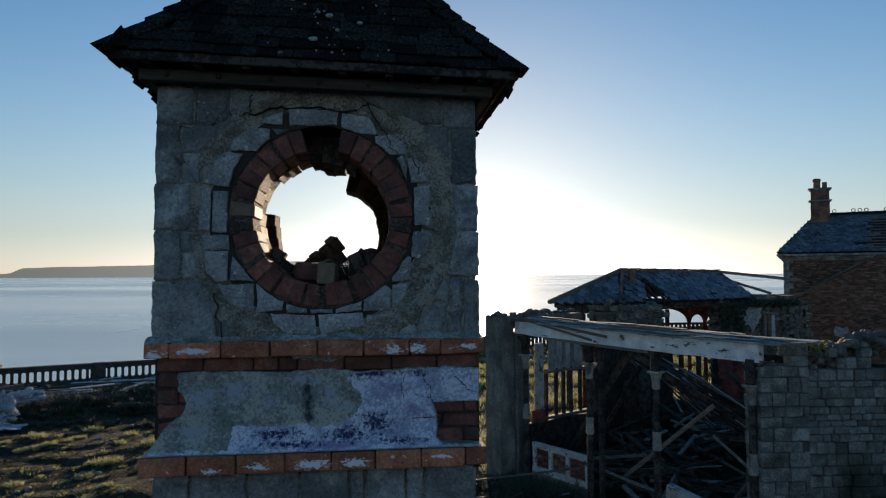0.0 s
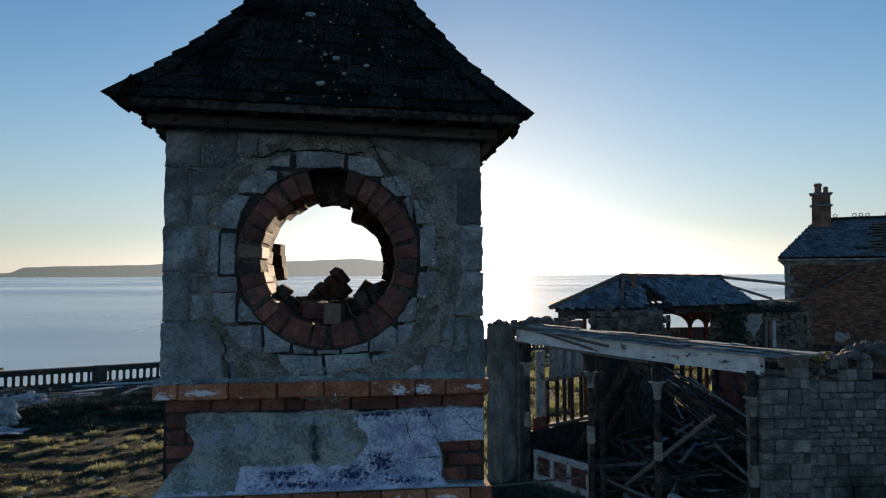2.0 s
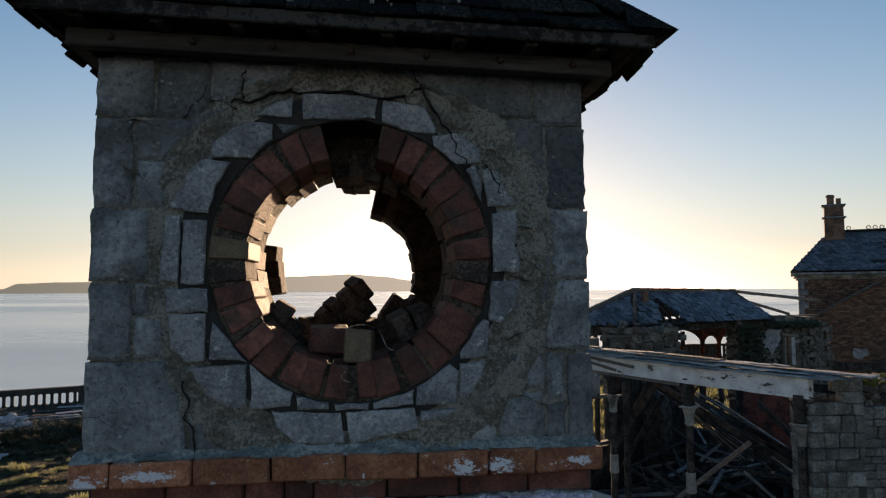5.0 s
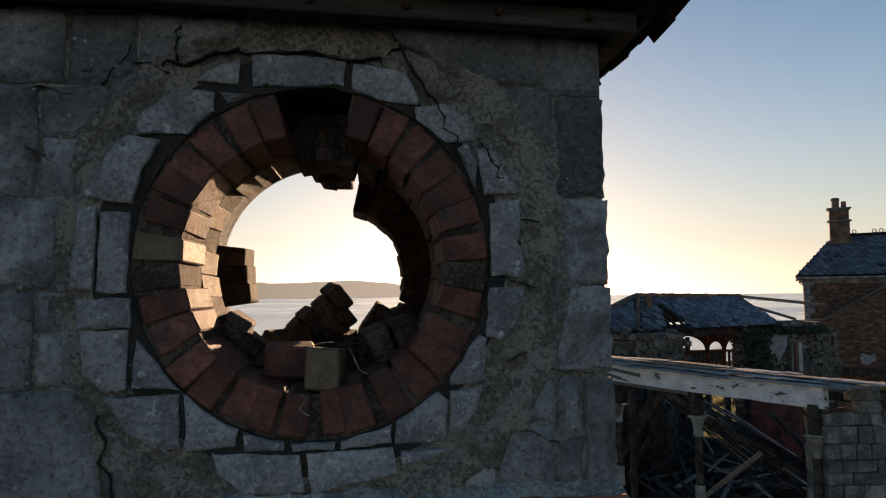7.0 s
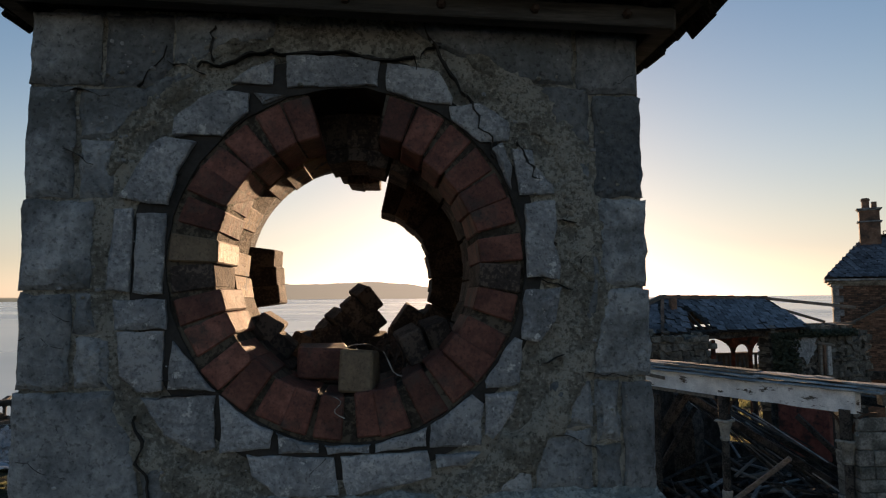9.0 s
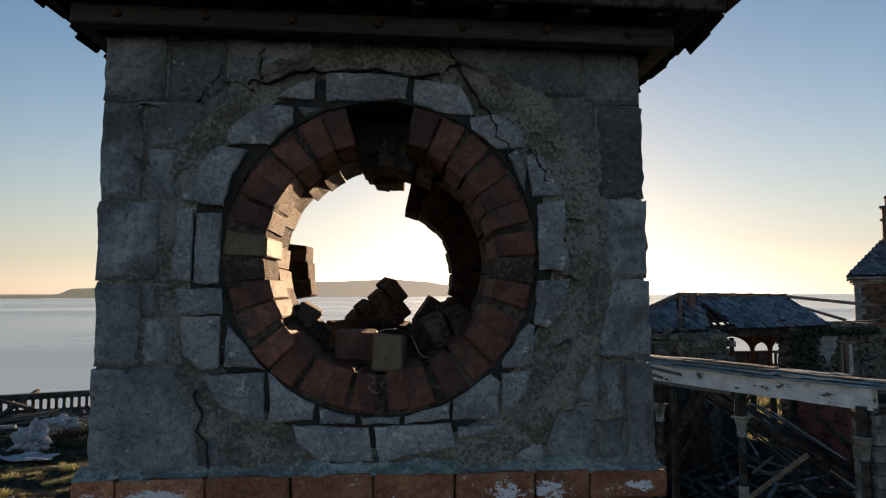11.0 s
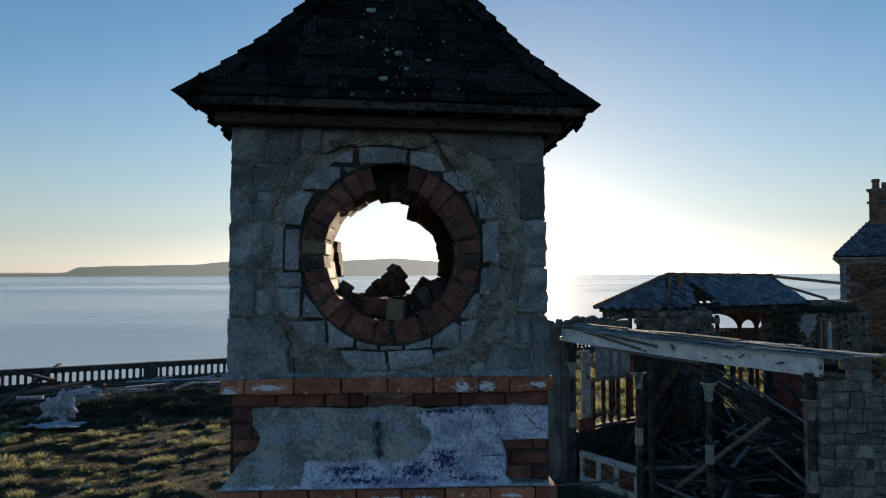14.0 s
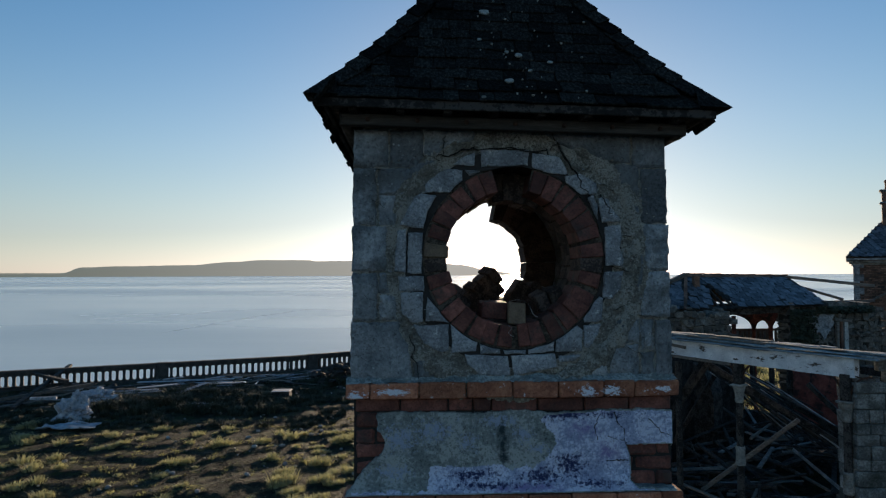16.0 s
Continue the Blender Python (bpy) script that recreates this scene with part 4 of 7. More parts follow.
# broken bricks still hanging at the left of the back opening
for dz, dx, tilt in ((0.093, 0.0, 4), (0.006, 0.01, -3), (-0.08, 0.022, -8)):
    bm = bmesh.new()
    add_box(bm, (0.15, 0.21, 0.09), Matrix.Translation((-0.325 + dx, TD - 0.13, 6.39 + dz)) @ Matrix.Rotation(radians(tilt), 4, "Y"), 0.006, 0.004)
    tower_part("ring_brick", bm, BRICK_SOOT_SHADE)

# broken bricks hanging from the head of the back opening
for x, zz, w, h, tilt in ((0.115, 6.885, 0.07, 0.12, 2), (0.19, 6.89, 0.075, 0.13, -3), (0.07, 6.90, 0.06, 0.09, 6)):
    bm = bmesh.new()
    add_box(bm, (w, 0.21, h), Matrix.Translation((x, TD - 0.13, zz)) @ Matrix.Rotation(radians(tilt), 4, "Y"), 0.006, 0.006)
    tower_part("ring_brick", bm, BRICK_SOOT_SHADE)

# ---- brick bands and the plastered panel below ----
def brick_course(z0, z1, y, x0, x1, lengths, material, seed, proud=0.0, return_side=True):
    rng = random.Random(seed)
    x = x0
    k = 0
    while x < x1 - 0.02:
        L = min(lengths[k % len(lengths)], x1 - x)
        if x1 - (x + L) < 0.05:
            L = x1 - x
        bm = bmesh.new()
        add_box(bm, (L - 0.006, 0.20, z1 - z0 - 0.004), Matrix.Translation((x + L / 2, y + 0.10 + rng.uniform(-0.003, 0.004), (z0 + z1) / 2 + rng.uniform(-0.002, 0.002))) @ Matrix.Rotation(radians(rng.uniform(-0.5, 0.5)), 4, "Y"), 0.006, 0.003, rng)
        tower_part("brick", bm, material)
        x += L
        k += 1


brick_course(5.712, 5.792, -0.045, -0.648, 0.968, [0.116, 0.235, 0.228, 0.222, 0.222, 0.222, 0.15, 0.222], BAND, 1)
brick_course(5.640, 5.708, 0.008, -0.605, 0.948, [0.215, 0.235, 0.12, 0.09, 0.225, 0.23, 0.225, 0.22], BRICK, 2)
brick_course(5.170, 5.262, -0.062, -0.662, 0.974, [0.215, 0.225, 0.228, 0.215, 0.21, 0.22, 0.215, 0.222], BAND, 3)
# mortar fillet sloping up from the upper band, and the joints between courses
bm = bmesh.new()
add_prism(bm, [(0, 0), (0.045, 0.0), (0.045, 0.024), (0.026, 0.012)], 1.60)
bm.transform(Matrix.Translation((0, -0.042, 5.79)) @ Matrix(((0, 1, 0, -0.64), (1, 0, 0, 0), (0, 0, 1, 0), (0, 0, 0, 1))))
bmesh.ops.subdivide_edges(bm, edges=[e for e in bm.edges if e.calc_length() > 0.5], cuts=110)
rough_up(bm, 0.012, 22)
tower_part("mortar_fillet", bm, CEMENT, "cracked cement fillet")
bm = bmesh.new()
add_box(bm, (1.56, 1.50, 0.60), Matrix.Translation((0.168, 0.775, 5.44)))
add_box(bm, (1.53, 1.48, 0.10), Matrix.Translation((0.162, 0.775, 5.73)))
tower_part("brick_core", bm, JOINT)
# brickwork bared at both ends of the panel: soft, worn bricks with the joints smeared over
for side, x0, x1, z_lo, z_hi in ((-1, -0.605, -0.38, 5.262, 5.638), (1, 0.66, 0.95, 5.262, 5.638)):
    bm = bmesh.new()
    add_box(bm, (x1 - x0 - 0.02, 0.05, z_hi - z_lo), Matrix.Translation(((x0 + x1) / 2, 0.052, (z_hi + z_lo) / 2)))
    tower_part("joint_bed", bm, BRICK if side > 0 else RING_MORTAR)
    z, k = z_hi, 0
    rng = random.Random(70 + side)
    while z > z_lo + 0.03:
        x, first = x0, True
        while x < x1 - 0.03:
            L = min((0.10 if k % 2 else 0.205) if first else 0.205, x1 - x)
            first = False
            bm = bmesh.new()
            add_box(bm, (L - rng.uniform(0.003, 0.010), 0.10, 0.074 - rng.uniform(0.003, 0.010)), Matrix.Translation((x + L / 2, 0.062 + rng.uniform(-0.004, 0.010), z - 0.037)) @ Matrix.Rotation(radians(rng.uniform(-1.2, 1.2)), 4, "Y"), 0.011, 0.005, rng)
            bmesh.ops.subdivide_edges(bm, edges=[e for e in bm.edges if e.calc_length() > 0.05], cuts=4, use_grid_fill=True)
            rough_up(bm, 0.005, 24)
            tower_part("brick", bm, BRICK)
            x += L
        z -= 0.074
        k += 1


def panel(name, x0, x1, z0, z1, inside, y0, material, label, nx=110, nz=44, batter=0.055):
    """A coat of plaster with a broken outline: inside(x, z) says how deep within the coat a spot lies."""
    bm = bmesh.new()
    grid = {}
    for i in range(nx + 1):
        for j in range(nz + 1):
            x, z = x0 + (x1 - x0) * i / nx, z0 + (z1 - z0) * j / nz
            if inside(x, z) > 0:
                # the foot flares out over the lower band
                flare = batter * max(0.0, (5.38 - z) / 0.12) ** 2
                y = y0 - flare + 0.004 * noise.noise((x * 9, z * 9, 0)) + 0.0015 * noise.noise((x * 60, z * 60, 0))
                grid[i, j] = bm.verts.new((x, y, z))
    for i in range(nx):
        for j in range(nz):
            q = [grid.get(c) for c in ((i, j), (i + 1, j), (i + 1, j + 1), (i, j + 1))]
            if all(q):
                bm.faces.new(q)
    loose = [v for v in bm.verts if not v.link_faces]
    bmesh.ops.delete(bm, geom=loose, context="VERTS")
    rim = [e for e in bm.edges if len(e.link_faces) == 1]
    out = bmesh.ops.extrude_edge_only(bm, edges=rim)
    for v in out["geom"]:
        if isinstance(v, bmesh.types.BMVert):
            v.co.y = 0.016
    return tower_part(name, bm, material, label)


def ragged(x, z, s=1.0):
    return s * (0.03 * noise.noise((x * 7, z * 7, 2)) + 0.014 * noise.noise((x * 25, z * 25, 3)))


def coat(x, z):
    r = ragged(x, z)
    edge = -0.505 if z > 5.56 else -0.505 + 0.04 * math.sin((5.56 - z) / 0.13 * math.pi) if z > 5.43 else -0.515 - (5.43 - z) * 0.80
    left = x - edge + 0.7 * r
    bound = 0.712 + 0.028 * math.cos((z - 5.375) / 0.1 * math.pi / 2) + 1.5 * max(0.0, 5.31 - z)
    bare = max(bound - x, abs(z - 5.376) - 0.098) + 0.3 * r
    return min(left, 0.945 - x, bare, 5.645 - z + 0.5 * r, z - 5.262)


def blue_coat(x, z):
    r = ragged(x * 1.0, z * 1.3, 1.0)
    flake = 0.010 * noise.noise((x * 60, z * 75, 8)) + 0.006 * noise.noise((x * 140, z * 160, 9))
    # the bare tongue of render bulges into the paint
    bulge = 0.350 - 0.10 * ((z - 5.50) / 0.13) ** 2
    upper = x - max(bulge, 0.16 + 0.6 * (z - 5.38)) + 0.8 * r
    lower = min(5.388 - 0.10 * max(0.0, x - 0.02) + 1.2 * r - z, x + 0.245 + 0.9 * r + 0.25 * max(0.0, 5.31 - z))
    foot = min(5.282 + 0.4 * r - z, x + 0.62)
    return min(max(upper, lower, foot) + flake, coat(x, z) - 0.006)


panel("plaster_coat", -0.70, 0.95, 5.262, 5.655, coat, -0.008, CEMENT, "grey-green cement render, broken at the edges", nx=420, nz=110)
panel("paint_coat", -0.62, 0.95, 5.264, 5.655, blue_coat, -0.0125, BLUE, "flaking pale blue paint with dark mould", nx=420, nz=110)

# cracks in the paint beside the bared brick
for pts in ([(0.655, 5.635), (0.668, 5.59), (0.70, 5.55), (0.702, 5.50), (0.712, 5.475)], [(0.62, 5.52), (0.65, 5.505), (0.70, 5.498)], [(0.82, 5.60), (0.86, 5.565), (0.885, 5.53), (0.93, 5.52)], [(0.58, 5.62), (0.555, 5.56), (0.57, 5.50)], [(0.61, 5.40), (0.66, 5.405), (0.715, 5.40)]):
    bm = bmesh.new()
    for (ax, az), (bx, bz) in zip(pts, pts[1:]):
        last = Vector((ax, -0.0125, az))
        for q in range(1, 6):
            nxt = Vector((ax + (bx - ax) * q / 5 + rng.uniform(-0.005, 0.005), -0.0125, az + (bz - az) * q / 5 + rng.uniform(-0.004, 0.004)))
            add_beam(bm, last, nxt, 0.006, rng.uniform(0.0012, 0.0045), (0, 0, 1), 0, 0.0006)
            last = nxt
    tower_part("crack", bm, JOINT, "dark crack in the paint")

# base of the tower below the lower band
bm = bmesh.new()
add_box(bm, (1.54, 1.50, 5.16), Matrix.Translation((0.16, 0.785, 2.59)))
tower_part("base", bm, MORTAR, "lower shaft of grey stone")
x = -0.615
for k, L in enumerate((0.17, 0.265, 0.25, 0.24, 0.075, 0.20, 0.09, 0.255)):
    for j in range(6):
        worn_block([(x, 5.158 - 0.3 * (j + 1)), (x + L - 0.012, 5.158 - 0.3 * (j + 1)), (x + L - 0.012, 5.15 - 0.3 * j), (x, 5.15 - 0.3 * j)], 0.016, 0.1, STONE, "stone_block", seed=300 + k + 10 * j, edge=0.01)
    x += L

# ---- roof ----
RC = Vector((0.156, 0.745))
ROOF = [(0.985, 7.085), (0.876, 7.18), (0.772, 7.31), (0.655, 7.46), (0.492, 7.71), (0.268, 8.06), (0.048, 8.40)]


def roof_half(z):
    for (h0, z0), (h1, z1) in zip(ROOF, ROOF[1:]):
        if z <= z1:
            return h0 + (h1 - h0) * (z - z0) / (z1 - z0)
    return ROOF[-1][0]


bm = bmesh.new()
rings = []
for h, z in [(0.93, 7.085)] + [(h - 0.035, z) for h, z in ROOF]:
    rings.append([bm.verts.new((RC.x + sx * h, RC.y + sy * h, z)) for sx, sy in ((-1, -1), (1, -1), (1, 1), (-1, 1))])
for lo, hi in zip(rings, rings[1:]):
    for k in range(4):
        bm.faces.new((lo[k], lo[(k + 1) % 4], hi[(k + 1) % 4], hi[k]))
bm.faces.new(rings[-1])
bm.faces.new(rings[0][::-1])
roof = tower_part("roof", bm, CHAR, "pyramid roof of dark wooden shingles with pale lichen")


def shingle_mesh(w, h, t, seed):
    rng = random.Random(seed)
    bm = bmesh.new()
    add_box(bm, (w, t, h), Matrix.Translation((0, 0, h / 2)), 0.0025, 0.003, rng)
    me = bpy.data.meshes.new("shingle")
    bmesh.ops.recalc_face_normals(bm, faces=bm.faces)
    bm.to_mesh(me)
    bm.free()
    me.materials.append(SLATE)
    return me


GAUGE = 0.068
shingles = {w: [shingle_mesh(w, 0.14, 0.011, int(w * 1000) + k) for k in range(3)] for w in (0.07, 0.09, 0.11, 0.135, 0.165)}
rest = bmesh.new()
rng = random.Random(11)
row = 0
z = 7.082
while z < 8.36:
    h0, h1 = roof_half(max(z, 7.095)), roof_half(max(z, 7.095) + 0.12)
    lean = math.atan2(h0 - h1, 0.12)
    for side in range(4):
        turn = Matrix.Rotation(radians(90 * side), 4, "Z")
        x = -h0 + rng.uniform(-0.06, 0)
        while x < h0:
            w = rng.choice((0.07, 0.09, 0.09, 0.11, 0.11, 0.135, 0.165))
            c = x + w / 2
            if abs(c) + w / 2 < h0 - 0.045:
                tilt = rng.uniform(-1.2, 1.2)
                m = turn @ Matrix.Translation((c, -h0 + 0.004 + rng.uniform(-0.003, 0.003), z + rng.uniform(-0.005, 0.005))) @ Matrix.Rotation(-lean - radians((4.5 if side in (0, 2) else 1.5) + rng.uniform(-1.0, 1.5)), 4, "X") @ Matrix.Rotation(radians(tilt), 4, "Y")
                m = Matrix.Translation((RC.x, RC.y, 0)) @ m
                if row == 0 and side in (1, 3):
                    m = Matrix.Translation((0, 0, -rng.choice((0, 0, 0, 0.01)))) @ m
                if side == 0 and row < 15:
                    share("shingle", rng.choice(shingles[w]), roof, T_INV @ m)
                else:
                    add_box(rest, (w - 0.004, 0.011, 0.13), m @ Matrix.Translation((0, 0, 0.065)))
            x += w + 0.003
    z += GAUGE
    row += 1
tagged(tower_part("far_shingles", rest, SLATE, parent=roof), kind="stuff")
# hip caps: overlapping boards that step up each corner
cap = bmesh.new()
for sx, sy in ((-1, -1), (1, -1), (1, 1), (-1, 1)):
    z = 7.165
    k = 2
    # the thin pointed corner at the eaves
    tip = bmesh.new()
    reach, up = 0.99, roof_half(7.21) + 0.012
    top = [tip.verts.new((RC.x + sx * a, RC.y + sy * b, c)) for a, b, c in ((reach, reach, 7.084), (reach - 0.16, reach, 7.086), (up, up, 7.222), (reach, reach - 0.16, 7.086))]
    low = tip.verts.new((RC.x + sx * (reach - 0.08), RC.y + sy * (reach - 0.08), 7.062))
    for f in ((0, 1, 2), (0, 2, 3)):
        tip.faces.new([top[q] for q in f])
    for f in ((0, 1), (1, 2), (2, 3), (3, 0)):
        tip.faces.new((top[f[1]], top[f[0]], low))
    tower_part("hip_tip", tip, SLATE, parent=roof)
    while z < 8.30:
        z1 = z + 0.10
        ha, hb = roof_half(z) + 0.004, roof_half(z1) - 0.002
        piece = bmesh.new() if sy < 0 else cap
        for along in (0, 1):
            a = Vector((RC.x + sx * ha, RC.y + sy * ha, z + min(0.012, 0.004 * k)))
            b = Vector((RC.x + sx * hb, RC.y + sy * hb, z1 + 0.004))
            off = Vector((-sx * 0.045, 0, 0)) if along else Vector((0, -sy * 0.045, 0))
            nrm = Vector((0, sy, 0.72)) if along else Vector((sx, 0, 0.72))
            add_beam(piece, a + off * 0.8, b + off, 0.08, 0.010, nrm, 0, 0.003)
        if sy < 0:
            tower_part("hip_cap", piece, SLATE, parent=roof)
        z += 0.078
        k += 1
tagged(tower_part("far_hip_caps", cap, SLATE, parent=roof), kind="stuff")
# lichen spots on the front slope: the big ones by place and size, then a scatter of specks
rng = random.Random(5)
lich = bmesh.new()
SPOTS = [(0.048, 7.705, 0.026), (0.013, 7.509, 0.012), (0.147, 7.429, 0.012), (0.205, 7.408, 0.02), (0.359, 7.368, 0.014), (0.251, 7.306, 0.012), (0.143, 7.235, 0.022), (0.008, 7.119, 0.01)]
for k in range(52):
    if k < len(SPOTS):
        x, z, r = SPOTS[k]
        x, z = x - 0.022, z - 0.022
    else:
        z = rng.uniform(7.10, 7.85)
        x = RC.x + rng.gauss(0.05, 0.22)
        r = rng.choice((0.0025, 0.003, 0.004, 0.006))
    h = roof_half(z)
    if abs(x - RC.x) > h - 0.1:
        continue
    lean = math.atan2(roof_half(z) - roof_half(z + 0.1), 0.1)
    m = Matrix.Translation((x, RC.y - h - 0.016, z)) @ Matrix.Rotation(-lean - radians(4.5), 4, "X")
    nn = 11
    pts = [(r * rng.uniform(0.8, 1.2) * math.cos(6.283 * q / nn), r * rng.uniform(0.65, 0.9) * math.sin(6.283 * q / nn)) for q in range(nn)]
    add_prism(lich, pts, 0.007, m)
tagged(tower_part("lichen", lich, LICHEN, "pale grey lichen spots", parent=roof), kind="stuff")

# bolt heads along the wall plate
for k in range(7):
    bm = bmesh.new()
    add_lathe(bm, [(0.012, 0), (0.012, 0.012), (0.006, 0.018)], Matrix.Translation((-0.55 + 0.235 * k, RC.y - 0.838, 7.008)) @ Matrix.Rotation(radians(90), 4, "X"), 6)
    tower_part("bolt", bm, DARKMETAL, parent=roof)
# eaves: fascia strip, soffit boards, rafters and the wall plate
for side in range(4):
    bm = bmesh.new()
    m = Matrix.Translation((RC.x, RC.y, 0)) @ Matrix.Rotation(radians(90 * side), 4, "Z")
    out, up = (0.945, 7.058) if side in (0, 2) else (0.90, 7.066)
    vs = add_beam(bm, (-0.93, -out, up), (0.93, -out, up), 0.02, 0.042, bevel=0.004)
    for v in vs:
        v.co = m @ v.co
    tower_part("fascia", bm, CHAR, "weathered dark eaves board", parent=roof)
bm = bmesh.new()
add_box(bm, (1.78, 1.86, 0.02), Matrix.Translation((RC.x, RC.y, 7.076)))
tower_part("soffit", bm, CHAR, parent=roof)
for side in range(4):
    plate = bmesh.new()
    m = Matrix.Translation((RC.x, RC.y, 0)) @ Matrix.Rotation(radians(90 * side), 4, "Z")
    vs = add_beam(plate, (-0.83, -0.815, 7.008), (0.83, -0.815, 7.008), 0.05, 0.055, bevel=0.004)
    for v in vs:
        v.co = m @ v.co
    tower_part("wall_plate", plate, DARK_WOOD, "dark weathered timber plate under the eaves", parent=roof)
for side in range(4):
    for k in range(8):
        bm = bmesh.new()
        m = Matrix.Translation((RC.x, RC.y, 0)) @ Matrix.Rotation(radians(90 * side), 4, "Z")
        x = -0.77 + 0.22 * k
        vs = add_beam(bm, (x, -0.93 if side in (0, 2) else -0.85, 7.045), (x, -0.70, 7.052), 0.04, 0.035, bevel=0.004)
        for v in vs:
            v.co = m @ v.co
        tower_part("rafter_end", bm, CHAR, parent=roof)
# ragged shingle tails hanging past the side eaves
rng = random.Random(17)
for side in (1, 3):
    m = Matrix.Translation((RC.x, RC.y, 0)) @ Matrix.Rotation(radians(90 * side), 4, "Z")
    y = -0.93
    while y < 0.9:
        w = rng.uniform(0.07, 0.15)
        tail = m @ Matrix.Translation((y + w / 2, -0.945 + rng.uniform(-0.012, 0.02), 7.062 - rng.uniform(0.0, 0.045))) @ Matrix.Rotation(radians(-32 + rng.uniform(-8, 8)), 4, "X") @ Matrix.Rotation(radians(rng.uniform(-5, 5)), 4, "Y")
        share("shingle", rng.choice(shingles[0.09] if w < 0.10 else shingles[0.135]), roof, T_INV @ tail)
        y += w
# the whole roof has sunk a little to one side
pivot = Vector((RC.x - TC.x, RC.y - TC.y, 7.05))
roof.matrix_basis = Matrix.Translation(pivot + Vector((0.012, 0, 0.018))) @ Matrix.Rotation(radians(1.5), 4, "Y") @ Matrix.Translation(-pivot)


# ---- the burnt-out hall ----
HA = Vector((4.12, 13.02, 0))
HU, HV = Vector((0.5261, -0.8504, 0)), Vector((0.8504, 0.5261, 0))
H_TURN = Matrix((HU, HV, Vector((0, 0, 1)))).transposed().to_4x4()
H_M = Matrix.Translation(HA) @ H_TURN     # u along the open front, v into the hall
hall = empty("ruined_hall", (0, 0, 0), "burnt-out roofless hall with a white-painted front beam", "ruin")
hall.matrix_basis = H_M


def hall_part(name, bm, material, label="", parent=None, smooth=False):
    return part(name, bm, material, parent or hall, label, smooth)


# front beam with flaking white paint, sagging a little
bm = bmesh.new()
steps = 40
rings = []
for i in range(steps + 1):
    u = -0.02 + 6.22 * i / steps
    sag = -0.02 * math.sin(math.pi * i / steps)
    z0, z1 = 4.575 - 0.016 * u + sag + 0.02 * noise.noise((u * 2.3, 0, 0)), 4.90 - 0.014 * u + sag
    rings.append([bm.verts.new((u, v, z)) for v, z in ((-0.10, z0), (0.10, z0), (0.10, z1), (-0.10, z1))])
for lo, hi in zip(rings, rings[1:]):
    for k in range(4):
        bm.faces.new((lo[k], lo[(k + 1) % 4], hi[(k + 1) % 4], hi[k]))
bm.faces.new(rings[0])
bm.faces.new(rings[-1][::-1])
hall_part("front_beam", bm, PAINT, "long timber beam with flaking white paint")
# layers of roofing that slid onto the beam
rng = random.Random(21)
for k, (u0, u1, v, z, w, t) in enumerate(((-0.25, 6.5, -0.02, 4.835, 0.34, 0.03), (-0.15, 6.7, 0.10, 4.865, 0.30, 0.030), (0.2, 7.0, 0.22, 4.895, 0.28, 0.03), (0.1, 5.6, 0.36, 4.915, 0.20, 0.03))):
    u = u0
    while u < u1 - 0.1:
        L = min(rng.uniform(0.7, 2.1), u1 - u)
        bm = bmesh.new()
        za, zb = (z + 0.075 - (0.1 - 0.01 * k) * (q - u0) / (u1 - u0) + rng.uniform(-0.012, 0.018) for q in (u, u + L))
        dv = rng.uniform(-0.03, 0.03)
        add_beam(bm, (u, v + dv, za), (u + L + 0.08, v + dv + rng.uniform(-0.03, 0.03), zb), w, t, bevel=0.004, jitter=0.012, rng=rng)
        bmesh.ops.subdivide_edges(bm, edges=[e for e in bm.edges if e.calc_length() > 0.4], cuts=10)
        rough_up(bm, 0.012, 4.0)
        hall_part("roof_strip", bm, LEAD if (k + int(u * 3)) % 3 else WOOD, "grey strip of fallen roofing")
        u += L
for a, b in (((0.35, -0.14, 4.95), (2.5, -0.17, 4.60)), ((0.1, -0.13, 4.99), (2.9, -0.14, 4.70)), ((2.3, -0.12, 4.50), (3.9, -0.1, 4.46)), ((1.0, -0.12, 4.53), (2.3, -0.1, 4.50))):
    bm = bmesh.new()
    add_beam(bm, a, b, 0.03, 0.06, bevel=0.004, jitter=0.004)
    hall_part("batten", bm, WOOD, "loose weathered batten")


